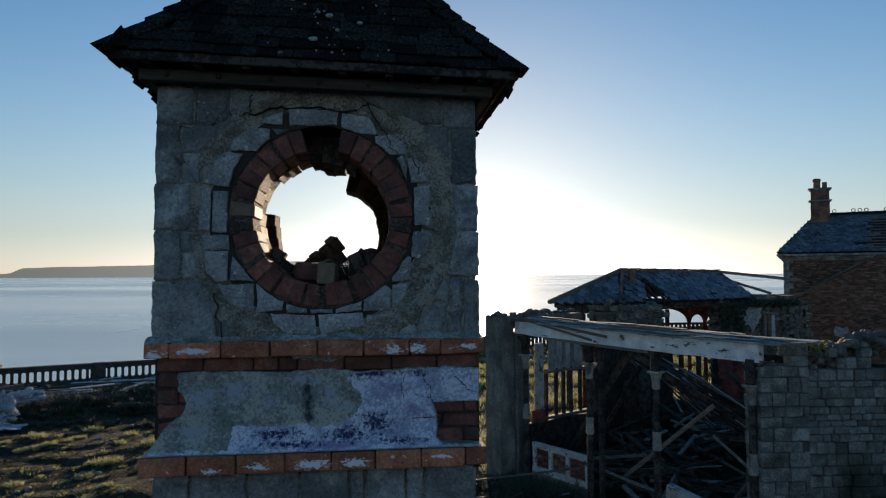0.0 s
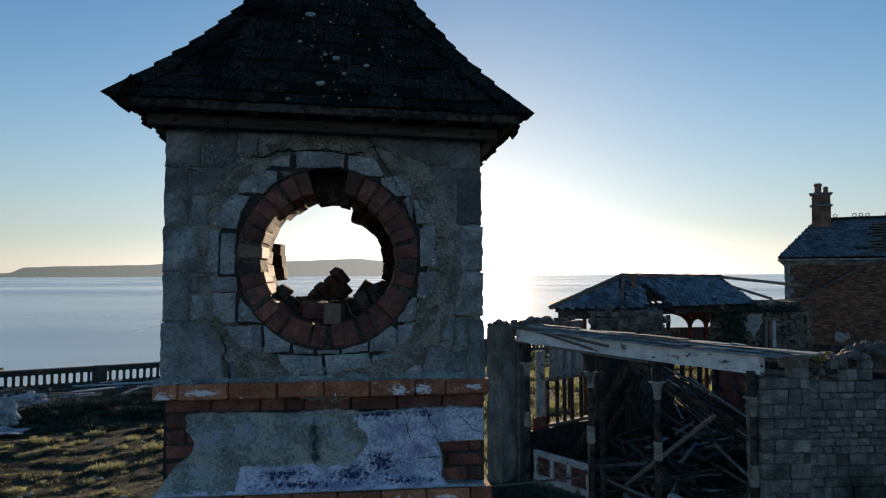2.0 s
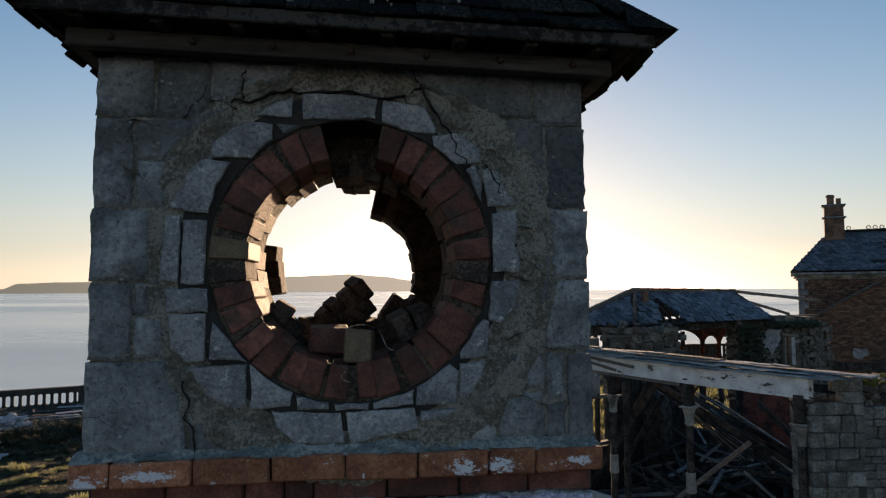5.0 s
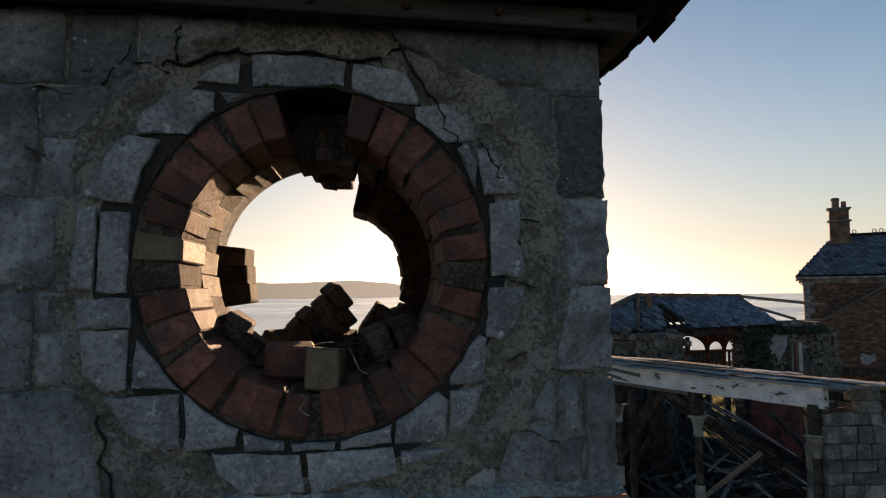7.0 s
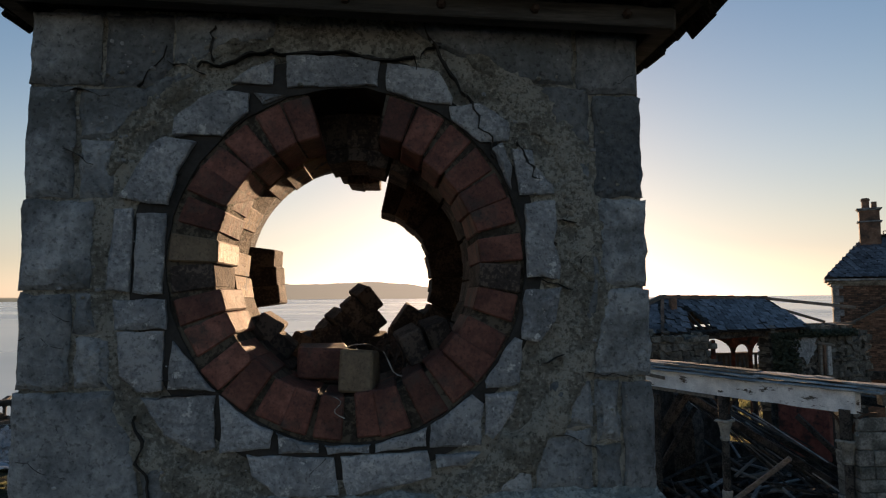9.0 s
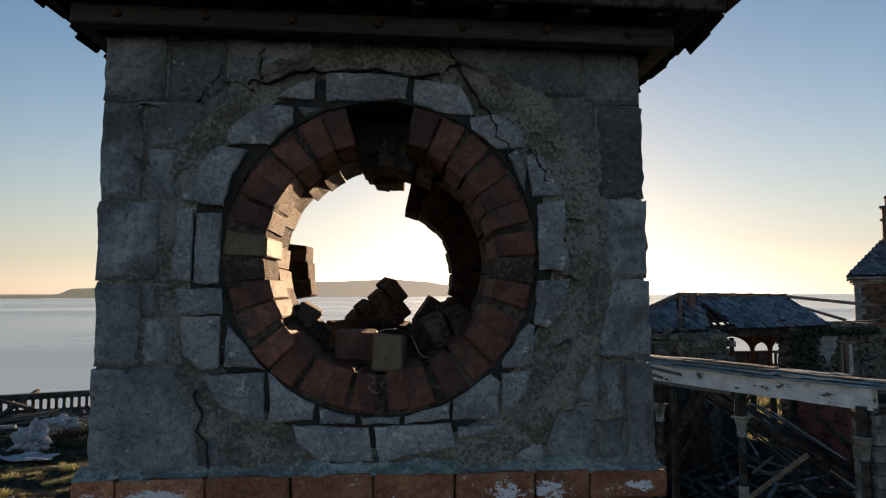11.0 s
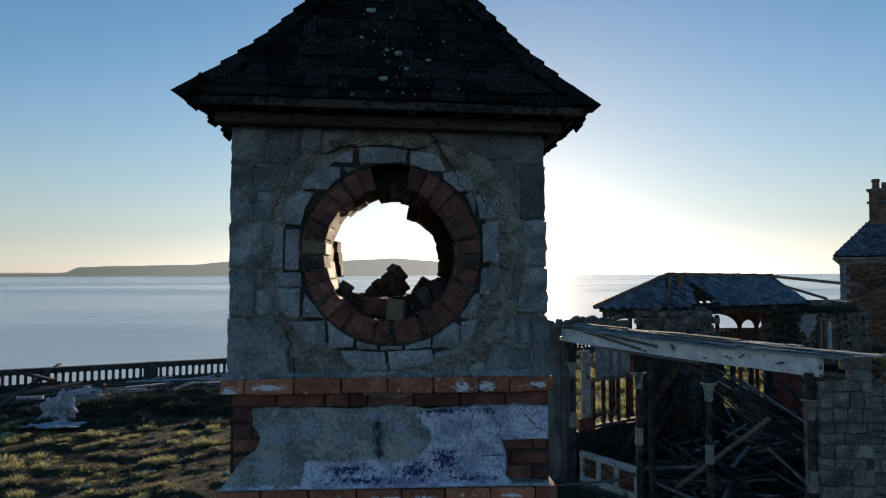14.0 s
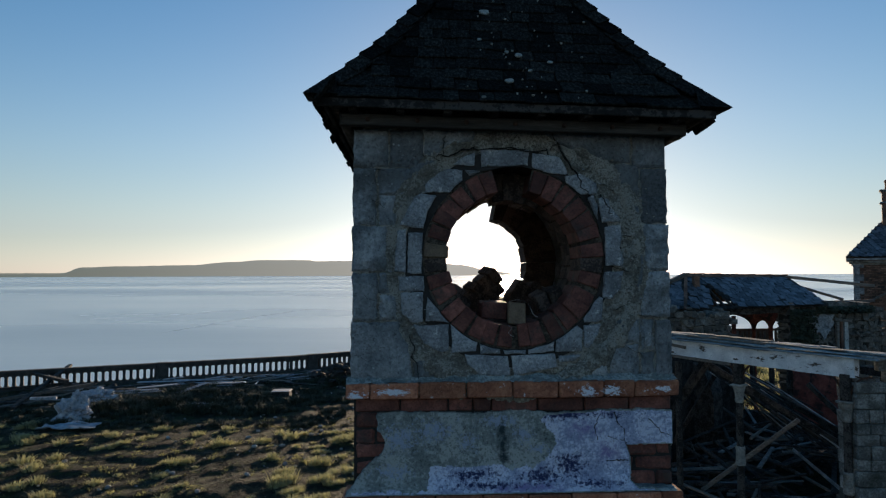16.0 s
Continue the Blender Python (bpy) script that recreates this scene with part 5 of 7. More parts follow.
def column(u, v, extra_post):
    col = empty("column")
    col.parent = hall
    col.matrix_basis = Matrix.Translation((u, v, 0))
    tagged(col, label="dark cast column with a pale flaking capital")
    bm = bmesh.new()
    add_lathe(bm, [(0.10, 0.4), (0.10, 0.75), (0.075, 0.82), (0.075, 2.45)], n=12)
    part("lower_shaft", bm, CHAR, col, smooth=False)
    bm = bmesh.new()
    add_lathe(bm, [(0.085, 2.45), (0.098, 2.48), (0.092, 2.55), (0.085, 2.72), (0.095, 2.80), (0.08, 2.83)], n=12)
    part("collar", bm, CONCRETE, col, "pale flaking collar")
    bm = bmesh.new()
    add_lathe(bm, [(0.07, 2.83), (0.065, 3.75)], n=12)
    part("shaft", bm, CHAR, col)
    bm = bmesh.new()
    add_lathe(bm, [(0.072, 3.70), (0.090, 3.74), (0.078, 3.78), (0.088, 3.90), (0.125, 4.02)], n=12)
    add_box(bm, (0.26, 0.26, 0.05), Matrix.Translation((0, 0, 4.045)), 0.012, 0.012)
    part("capital", bm, CONCRETE, col, "pale capital with chipped paint")
    bm = bmesh.new()
    add_box(bm, (0.16, 0.16, 0.46), Matrix.Translation((0, 0, 4.30)), 0.01, 0.006)
    part("block", bm, CHAR, col, "charred block under the beam")
    # pierced iron brackets
    for s in (-1, 1):
        bm = bmesh.new()
        for q in range(7):
            a0, a1 = radians(90 * q / 7), radians(90 * (q + 1) / 7)
            r = 0.34
            p0 = Vector((s * (0.08 + r * (1 - math.cos(a0))), 0, 4.18 + r * math.sin(a0)))
            p1 = Vector((s * (0.08 + r * (1 - math.cos(a1))), 0, 4.18 + r * math.sin(a1)))
            add_beam(bm, p0, p1, 0.03, 0.03)
            if q % 2:
                add_beam(bm, p0, (s * 0.1, 0, p0.z + 0.03), 0.015, 0.02)
        part("bracket", bm, DARKMETAL, col, "rusted curved bracket")
    if extra_post:
        bm = bmesh.new()
        add_box(bm, (0.10, 0.10, 3.9), Matrix.Translation((0.30, 0.04, 2.4)), 0.008, 0.01)
        part("post", bm, CHAR, col, "charred square post")


for u, v, e in ((0.25, 0.0, False), (2.28, 0.0, True), (4.02, 0.0, False), (6.05, -0.06, False)):
    column(u, v, e)

# end pier and pilaster of dark concrete, with a broken top
for u, v0, v1, z1, w, lab in ((-0.18, -0.60, -0.06, 5.02, 0.55, "tall dark concrete pier"), (-0.12, -0.04, 0.42, 4.6, 0.4, "concrete pilaster")):
    bm = bmesh.new()
    add_box(bm, (w, v1 - v0, z1), Matrix.Translation((u - w / 2 + 0.1, (v0 + v1) / 2, z1 / 2)), 0.03)
    bmesh.ops.subdivide_edges(bm, edges=[e for e in bm.edges if e.calc_length() > 1], cuts=16)
    rough_up(bm, 0.025, 2.5)
    hall_part("pier", bm, PIER, lab)

# low white front wall with brick infill panels
low = empty("low_wall")
low.parent = hall
tagged(low, label="low white-painted wall with brick panels")
bm = bmesh.new()
add_box(bm, (1.78, 0.14, 0.13), Matrix.Translation((1.37, 0.02, 1.855)), 0.015, 0.006)
add_box(bm, (1.78, 0.12, 0.14), Matrix.Translation((1.37, 0.02, 1.27)), 0.01, 0.006)
for u in (0.55, 1.08, 1.62, 2.2):
    add_box(bm, (0.11, 0.13, 0.46), Matrix.Translation((u, 0.02, 1.565)), 0.01)
part("wall_frame", bm, DIRTY_PAINT, low, "flaking white frame")
for u0, u1 in ((0.61, 1.02), (1.14, 1.56), (1.68, 2.14)):
    for r in range(6):
        z = 1.37 + 0.075 * r
        u = u0 - (0.05 if r % 2 else 0)
        while u < u1:
            L = min(0.215, u1 - u) if u >= u0 else 0.15
            bm = bmesh.new()
            add_box(bm, (L - 0.01, 0.06, 0.062), Matrix.Translation((max(u, u0) + L / 2, 0.03, z)), 0.004, 0.003)
            part("brick", bm, BRICK_TAN if (r + int(u * 9)) % 4 == 0 else BRICK, low)
            u = max(u, u0) + L
bm = bmesh.new()
add_box(bm, (1.7, 0.04, 0.5), Matrix.Translation((1.37, 0.06, 1.57)))
part("infill", bm, JOINT, low)
bm = bmesh.new()
add_box(bm, (1.8, 0.16, 0.8), Matrix.Translation((1.37, 0.03, 0.80)), 0.02)
bmesh.ops.subdivide_edges(bm, edges=[e for e in bm.edges if e.calc_length() > 0.5], cuts=8)
rough_up(bm, 0.03, 3)
part("footing", bm, PIER, low, "dirty dark footing")

# left end wall: white and red boards, blue boarding, an open window with bare studs
bm = bmesh.new()
add_box(bm, (0.06, 0.32, 1.75), Matrix.Translation((-0.12, 0.86, 3.38)), 0.01, 0.01)
hall_part("board", bm, DIRTY_PAINT, "peeling white board")
bm = bmesh.new()
add_box(bm, (0.06, 0.50, 0.85), Matrix.Translation((-0.12, 0.84, 2.08)), 0.01)
hall_part("board", bm, REDPAINT, "faded dark red board")
for k in range(8):
    bm = bmesh.new()
    add_box(bm, (0.03, 0.165, 0.86 + 0.06 * ((k * 7) % 3)), Matrix.Translation((-0.12, 1.32 + 0.175 * k, 3.90)), 0.004, 0.008)
    hall_part("board", bm, LEAD, "grey-blue vertical board")
for v in (1.16, 1.55, 1.85, 2.15, 2.55, 3.0):
    bm = bmesh.new()
    add_box(bm, (0.09, 0.08, 1.35), Matrix.Translation((-0.14, v, 2.85)), 0.006, 0.006)
    hall_part("stud", bm, CHAR, "charred window stud")
bm = bmesh.new()
add_beam(bm, (-0.12, 1.1, 3.46), (-0.12, 3.2, 3.44), 0.14, 0.07, bevel=0.006)
hall_part("window_head", bm, WOOD, "bare timber window head")
bm = bmesh.new()
add_beam(bm, (-0.12, 1.1, 2.24), (-0.12, 3.2, 2.22), 0.16, 0.08, bevel=0.006)
hall_part("window_sill", bm, WOOD, "bare timber window sill")
bm = bmesh.new()
add_box(bm, (0.22, 2.9, 1.7), Matrix.Translation((-0.15, 1.9, 1.33)), 0.02)
add_box(bm, (0.22, 3.7, 3.9), Matrix.Translation((-0.15, 5.2, 2.35)), 0.02)
bmesh.ops.subdivide_edges(bm, edges=[e for e in bm.edges if e.calc_length() > 0.5], cuts=10)
rough_up(bm, 0.05, 1.5)
hall_part("side_wall", bm, CHAR, "soot-dark side wall")

# far wall: dark masonry with an opening on the grass beyond, and a red wall piece
bm = bmesh.new()
for u0, u1, z0, z1 in ((-0.35, 1.35, 0.3, 2.0), (1.35, 1.5, 0.3, 3.5), (1.5, 6.2, 0.3, 2.3), (-0.35, 6.2, 3.55, 3.75)):
    add_box(bm, (u1 - u0 - 0.01, 0.25, z1 - z0), Matrix.Translation(((u0 + u1) / 2, 7.1, (z0 + z1) / 2)))
bmesh.ops.subdivide_edges(bm, edges=[e for e in bm.edges if e.calc_length() > 0.5], cuts=8)
rough_up(bm, 0.05, 1.3)
hall_part("far_wall", bm, CHAR, "blackened far wall with a wide opening")
bm = bmesh.new()
add_box(bm, (1.3, 0.2, 1.6), Matrix.Translation((2.2, 7.0, 2.8)), 0.02)
hall_part("wall_piece", bm, REDPAINT, "dull red plastered wall piece")
for u in (0.25, 0.85):
    bm = bmesh.new()
    add_box(bm, (0.12, 0.12, 1.4), Matrix.Translation((u, 7.05, 2.9)), 0.008, 0.006)
    hall_part("stud", bm, CHAR, "charred upright in the far opening")
# the dark inner arch: a brick chimney breast with a round head
bm = bmesh.new()
pts = [(-1.5, 0.4), (1.5, 0.4), (1.5, 2.6)] + [(1.5 * math.cos(radians(a)), 2.6 + 1.15 * math.sin(radians(a))) for a in range(15, 180, 15)] + [(-1.5, 2.6)]
add_prism(bm, [(x * 0.62, z) for x, z in pts], 0.5, Matrix.Translation((-0.35, 4.4, 0)))
rough_up(bm, 0.05, 2)
hall_part("chimney_breast", bm, CHAR, "soot-black rounded chimney breast")
bm = bmesh.new()
add_box(bm, (6.6, 7.4, 0.5), Matrix.Translation((3.0, 3.5, 0.35)))
bmesh.ops.subdivide_edges(bm, edges=list(bm.edges), cuts=14, use_grid_fill=True)
rough_up(bm, 0.22, 1.1)
hall_part("floor", bm, EARTH, "charred floor strewn with ash")

# wall of squared stones at the right of the open front, in uneven courses
rng = random.Random(33)
E_M = Matrix.Translation((7.30, 7.74, 0)) @ Matrix.Rotation(radians(-4), 4, "Z")   # x along the wall, y into it
end_wall = empty("stone_wall", (0, 0, 0), "thick grey wall of squared stone blocks with a broken top", "wall")
end_wall.matrix_basis = E_M
bm = bmesh.new()
add_box(bm, (7.4, 0.42, 4.25), Matrix.Translation((3.78, 0.34, 2.13)))
part("core", bm, JOINT, end_wall)
stone_meshes = {}


def stone_mesh(w, h, k):
    key = (round(w, 2), round(h, 2), k)
    if key not in stone_meshes:
        r = random.Random(int(w * 1000) + int(h * 1000) * 7 + k)
        b = bmesh.new()
        add_box(b, (w - 0.008, 0.16, h - 0.008), None, 0.014, 0.007, r)
        me = bpy.data.meshes.new("stone_block")
        bmesh.ops.recalc_face_normals(b, faces=b.faces)
        b.to_mesh(me)
        b.free()
        me.materials.append(WALLSTONE)
        stone_meshes[key] = me
    return stone_meshes[key]


def courses(x0, x1, y, z1, heights, lengths, ragged_top):
    z = 0.9
    while z < z1:
        h = rng.choice(heights)
        x = x0
        while x < x1 - 0.02:
            w = min(rng.choice(lengths), x1 - x)
            if x1 - x - w < 0.1:
                w = x1 - x
            m = Matrix.Translation((x + w / 2, y + rng.uniform(-0.014, 0.014), z + h / 2)) @ Matrix.Rotation(radians(rng.uniform(-0.8, 0.8)), 4, "Y")
            if z + h < z1 - ragged_top or rng.random() < 0.6:
                share("stone_block", stone_mesh(round(w, 2), h, rng.randrange(3)), end_wall, m)
            x += w
        z += h


courses(0.0, 0.90, 0.0, 4.62, (0.19, 0.24, 0.28), (0.24, 0.32, 0.40, 0.52), 0.1)
courses(0.90, 4.2, 0.09, 4.66, (0.11, 0.14, 0.17, 0.21), (0.16, 0.22, 0.28, 0.36), 0.3)
for k in range(16):
    bm = bmesh.new()
    add_box(bm, (0.16, 0.5, 0.23), Matrix.Translation((0.10 + 0.01 * ((k * 5) % 3), 0.30, 0.9 + 0.235 * k)), 0.014, 0.006)
    part("stone_block", bm, WALLSTONE, end_wall)
bm = bmesh.new()
rng = random.Random(44)
for k in range(340):
    x = rng.uniform(0.85, 5.5)
    crest = 4.56 + min(0.40, 0.30 * max(0.0, x - 1.0)) + 0.07 * noise.noise((x * 1.7, 0, 4))
    add_rock(bm, (x, 0.34 + rng.uniform(-0.24, 0.22), crest - rng.random() ** 2 * 0.4), rng.uniform(0.07, 0.17), rng)
tagged(part("loose_stones", bm, RUBBLE, end_wall, "loose stones on the broken wall top"), kind="stuff")
bm = bmesh.new()
for k in range(60):
    add_rock(bm, (-0.25 + rng.uniform(-0.2, 0.2), rng.uniform(-0.75, 2.3), 5.02 - 0.08 * 0 + rng.uniform(-0.05, 0.08)), rng.uniform(0.06, 0.14), rng)
tagged(hall_part("pier_rubble", bm, RUBBLE), kind="stuff")
# a lintel slab that carries the rubble behind the beam
bm = bmesh.new()
add_beam(bm, (-0.25, -0.05, 4.84), (-0.25, 2.6, 4.84), 0.35, 0.3, bevel=0.02)
hall_part("coping", bm, RUBBLE, "broken concrete coping")

# fallen charred timbers inside the hall, each one lying loose
rng = random.Random(55)
timber_mats = [CHAR, CHAR, CHAR, CHAR, DARK_WOOD, DARK_WOOD, WOOD, LEAD]


def timber(a, b, w, h, mat, label="charred roof timber fallen across the hall"):
    a, b = H_M @ Vector(a), H_M @ Vector(b)
    mid = (a + b) / 2
    bm = bmesh.new()
    add_beam(bm, a - mid, b - mid, w, h, bevel=min(w, h) * 0.12, jitter=0.008, rng=rng)
    ob = part("fallen_timber", bm, mat)
    ob.location = mid
    return tagged(ob, label, "timber", "timbers fallen in the burnt hall")


for k in range(150):
    u, v = rng.uniform(0.3, 6.0), rng.uniform(0.35, 6.2)
    L = rng.uniform(1.0, 3.4)
    az = rng.uniform(0, math.pi)
    rise = rng.uniform(-0.1, 0.45)
    z = 0.72 + rng.uniform(0, 0.75) + 0.18 * max(0, v - 2)
    du, dv = 0.5 * L * math.cos(az), 0.5 * L * math.sin(az)
    u0, u1 = max(0.15, min(6.1, u - du)), max(0.15, min(6.1, u + du))
    v0, v1 = max(0.25, min(6.7, v - dv)), max(0.25, min(6.7, v + dv))
    timber((u0, v0, z), (u1, v1, z + rise * L * 0.5), rng.uniform(0.03, 0.12), rng.uniform(0.02, 0.08), rng.choice(timber_mats))
for a, b, w, h, m in (((-0.05, 1.9, 1.05), (1.75, 2.3, 4.1), 0.16, 0.2, CHAR), ((0.5, 1.0, 1.2), (2.4, 1.5, 4.25), 0.10, 0.13, CHAR), ((1.6, 2.4, 4.05), (4.2, 3.2, 2.5), 0.12, 0.15, CHAR), ((2.1, 1.4, 4.3), (4.9, 3.4, 2.2), 0.10, 0.14, CHAR),
                      ((2.5, 0.95, 1.35), (4.35, 1.65, 3.2), 0.10, 0.09, WOOD), ((2.2, 0.5, 1.53), (3.6, 0.5, 1.40), 0.10, 0.04, WOOD), ((3.4, 4.0, 3.6), (5.9, 4.4, 1.2), 0.09, 0.12, CHAR), ((1.3, 3.2, 4.0), (5.0, 3.9, 2.3), 0.10, 0.12, CHAR),
                      ((0.2, 2.6, 1.2), (1.2, 3.6, 3.6), 0.10, 0.12, CHAR), ((4.6, 1.4, 0.9), (5.4, 1.9, 2.3), 0.24, 0.05, DARK_WOOD), ((5.1, 1.2, 0.8), (5.6, 2.2, 1.9), 0.22, 0.05, DARK_WOOD), ((2.9, 0.7, 0.95), (5.9, 1.3, 1.2), 0.08, 0.06, DARK_WOOD),
                      ((4.0, 0.4, 1.55), (5.2, 0.3, 1.38), 0.22, 0.30, DIRTY_PAINT)):
    timber(a, b, w, h, m)
# laths that slid off the roof in one sheaf
for k in range(40):
    u, v = rng.uniform(1.4, 3.0), rng.uniform(2.4, 3.8)
    L = rng.uniform(1.2, 2.6)
    z = 3.95 - 0.42 * (u - 1.3) + rng.uniform(-0.15, 0.15)
    timber((u, v, z), (u + L * 0.9, v + rng.uniform(-0.2, 0.5), z - L * (0.48 + rng.uniform(-0.1, 0.14))), 0.045, 0.022, rng.choice((CHAR, CHAR, DARK_WOOD, LEAD)), "thin charred lath slid from the roof")
# debris outside, before the hall
for k in range(60):
    u, v = rng.uniform(-2.5, 3.4), rng.uniform(-3.0, -0.3)
    az, L = rng.uniform(-0.6, 0.9), rng.uniform(0.6, 2.2)
    c = H_M @ Vector((u, v, 0))
    z = ground_height(c.x, c.y) + 0.07
    timber((u - 0.5 * L * math.cos(az), v - 0.5 * L * math.sin(az), z), (u + 0.5 * L * math.cos(az), v + 0.5 * L * math.sin(az), z + rng.uniform(0, 0.35)), rng.uniform(0.05, 0.14), rng.uniform(0.025, 0.06), rng.choice((WOOD, WOOD, CHAR, LEAD)), "weathered plank lying before the hall")
timber((-0.6, -1.5, 0.95), (2.3, -0.35, 1.75), 0.07, 0.03, WOOD, "long grey plank propped before the low wall")

# ---- broken walls behind the hall ----
def rubble_wall(name, a, b, z1, thick, seed, label, wave=0.25):
    """A ruined masonry wall with an uneven crest."""
    rng = random.Random(seed)
    a, b = Vector((*a, 0)), Vector((*b, 0))
    d = (b - a)
    L = d.length
    ang = math.atan2(d.y, d.x)
    wall = empty(name, a, label, "wall")
    wall.rotation_euler = (0, 0, ang)
    core, st = bmesh.new(), bmesh.new()
    add_box(core, (L, thick * 0.8, z1 - 0.25), Matrix.Translation((L / 2, 0, (z1 - 0.25) / 2)))
    part("core", core, JOINT, wall)
    z = 2.2
    while z < z1 + 0.2:
        h = rng.uniform(0.10, 0.20)
        x = 0
        while x < L:
            w = rng.uniform(0.12, 0.36)
            crest = z1 + wave * noise.noise((x * 0.9, seed, 0)) * 1.6
            if z < crest:
                add_box(st, (w * 1.05, thick + rng.uniform(-0.12, 0.12), h * 1.05), Matrix.Translation((x + w / 2, rng.uniform(-0.04, 0.04), z + h / 2)), 0, 0.055, rng)
            x += w
        z += h
    tagged(part("stones", st, RUBBLE, wall, "rough stones"), kind="stuff")
    top = bmesh.new()
    for k in range(int(L * 9)):
        x = rng.uniform(0, L)
        crest = z1 + wave * noise.noise((x * 0.9, seed, 0)) * 1.6
        add_rock(top, (x, rng.uniform(-thick / 2, thick / 2), crest + rng.uniform(-0.05, 0.2)), rng.uniform(0.08, 0.2), rng)
    tagged(part("loose_stones", top, RUBBLE, wall), kind="stuff")
    return wall


rubble_wall("broken_wall", (8.3, 19.3), (10.9, 19.55), 4.85, 0.6, 3, "broken rubble wall behind the hall", 0.22)
back_wall_2 = rubble_wall("broken_wall", (13.5, 20.3), (17.6, 21.0), 5.0, 0.6, 8, "ruined wall with peeling pale plaster", 0.15)
bm = bmesh.new()
pts = [(1.35 + 0.56 * math.cos(radians(a)) * (1 + 0.8 * noise.noise((2 * math.cos(radians(a)), 2 * math.sin(radians(a)), 1))), 4.42 + 0.42 * math.sin(radians(a)) * (1 + 0.8 * noise.noise((2 * math.cos(radians(a)), 2 * math.sin(radians(a)), 7)))) for a in range(0, 360, 8)]
add_prism(bm, pts, 0.05, Matrix.Translation((0.0, -0.37, 0)))
part("plaster_patch", bm, PALE, back_wall_2, "patch of pale blue-white plaster")
for x, m, w in ((2.0, WOOD, 0.10), (2.17, HOUSEBRICK, 0.10), (2.36, DIRTY_PAINT, 0.16)):
    bm = bmesh.new()
    add_box(bm, (w, 0.12, 1.05), Matrix.Translation((x, -0.40, 3.95)), 0.01, 0.01)
    part("window_post", bm, m, back_wall_2)
bm = bmesh.new()
add_box(bm, (0.75, 0.16, 0.09), Matrix.Translation((2.2, -0.42, 4.52)) @ Matrix.Rotation(radians(6), 4, "Y"), 0.01)
part("window_head", bm, WOOD, back_wall_2)


# dark ivy over the left part of that wall
rng = random.Random(66)
verts, faces = [], []
for k in range(5200):
    x = min(3.6, abs(rng.gauss(0.25, 0.55)) if rng.random() < 0.7 else rng.uniform(0, 3.6))
    z = rng.uniform(3.0, 4.95) if x < 1.1 else rng.uniform(4.80, 5.05)
    if abs(x - 1.5) < 0.45 and abs(z - 4.4) < 0.4:
        continue
    y = -0.36 - abs(rng.gauss(0, 0.10))
    d = Vector([rng.uniform(-1, 1) for _ in range(3)]).normalized() * rng.uniform(0.03, 0.075)
    e = d.orthogonal().normalized() * d.length * 0.7
    i = len(verts)
    c = Vector((x, y, z))
    verts += [c - d, c + e, c + d, c - e]
    faces.append((i, i + 1, i + 2, i + 3))
me = bpy.data.meshes.new("ivy")
me.from_pydata(verts, [], faces)
me.materials.append(SCRUB)
ivy = tagged(new("ivy", me), "dark ivy clinging to the ruined wall", "ivy", kind="stuff")
ivy.matrix_basis = Matrix.Translation((13.5, 20.3, 0)) @ Matrix.Rotation(math.atan2(0.7, 4.1), 4, "Z")


# ---- the open pavilion ----
PV_A, PV_B = Vector((10.46, 21.8, 6.20)), Vector((15.3, 22.9, 6.12))      # ridge ends
pav = empty("pavilion", (12.5, 22.0, 0), "open pavilion with a broken blue slate hip roof", "pavilion")
PV_INV = Matrix.Translation((-12.5, -22.0, 0))


def pav_part(name, bm, material, label="", parent=None):
    bm.transform(PV_INV)
    return part(name, bm, material, parent or pav, label)


E_L, E_R = Vector((7.05, 20.6, 4.96)), Vector((15.0, 19.9, 5.14))
E_BL, E_BR = Vector((8.2, 25.0, 4.96)), Vector((16.0, 26.0, 5.1))
E_FL = Vector((9.6, 19.9, 5.0))


def roof_gap(x, z):
    """The torn place in the front slope: wide at the eaves, narrow towards the ridge."""
    return 5.08 < z < 5.86 and abs(x - 11.12 - 0.05 * math.sin(z * 17)) < 0.44 * (1.05 - (z - 5.08) / 0.8)


def slope(bm, p0, p1, p2, p3, nx, nz, gap=None):
    """Boarding under the slates, with thickness; gap(x, z) leaves a hole."""
    grid = {}
    for j in range(nz + 1):
        for i in range(nx + 1):
            p = p0.lerp(p1, i / nx).lerp(p3.lerp(p2, i / nx), j / nz)
            grid[i, j] = (p, bm.verts.new(p), bm.verts.new(p - Vector((0, 0, 0.06))))
    for j in range(nz):
        for i in range(nx):
            ring = [grid[q] for q in ((i, j), (i + 1, j), (i + 1, j + 1), (i, j + 1))]
            mid = sum((q[0] for q in ring), Vector()) / 4
            if gap and gap(mid.x, mid.z):
                continue
            for f in ([q[1] for q in ring], [q[2] for q in ring][::-1]):
                if len({tuple(v.co) for v in f}) == 4:
                    bm.faces.new(f)
                else:
                    bm.faces.new(f[:3])
    for e in [e for e in bm.edges if len(e.link_faces) == 0]:
        bm.edges.remove(e)
    for v in [v for v in bm.verts if not v.link_faces]:
        bm.verts.remove(v)


bm = bmesh.new()
slope(bm, E_FL, E_R, PV_B, PV_A, 54, 20, roof_gap)
slope(bm, E_R, E_BR, PV_B, PV_B, 1, 1)
slope(bm, E_BR, E_BL, PV_A, PV_B, 8, 4)
slope(bm, E_BL, E_L, PV_A, PV_A, 1, 1)
slope(bm, E_L, E_FL, PV_A, PV_A, 1, 1)
pav_roof = pav_part("roof", bm, CHAR, "hip roof of loose blue-grey slates")
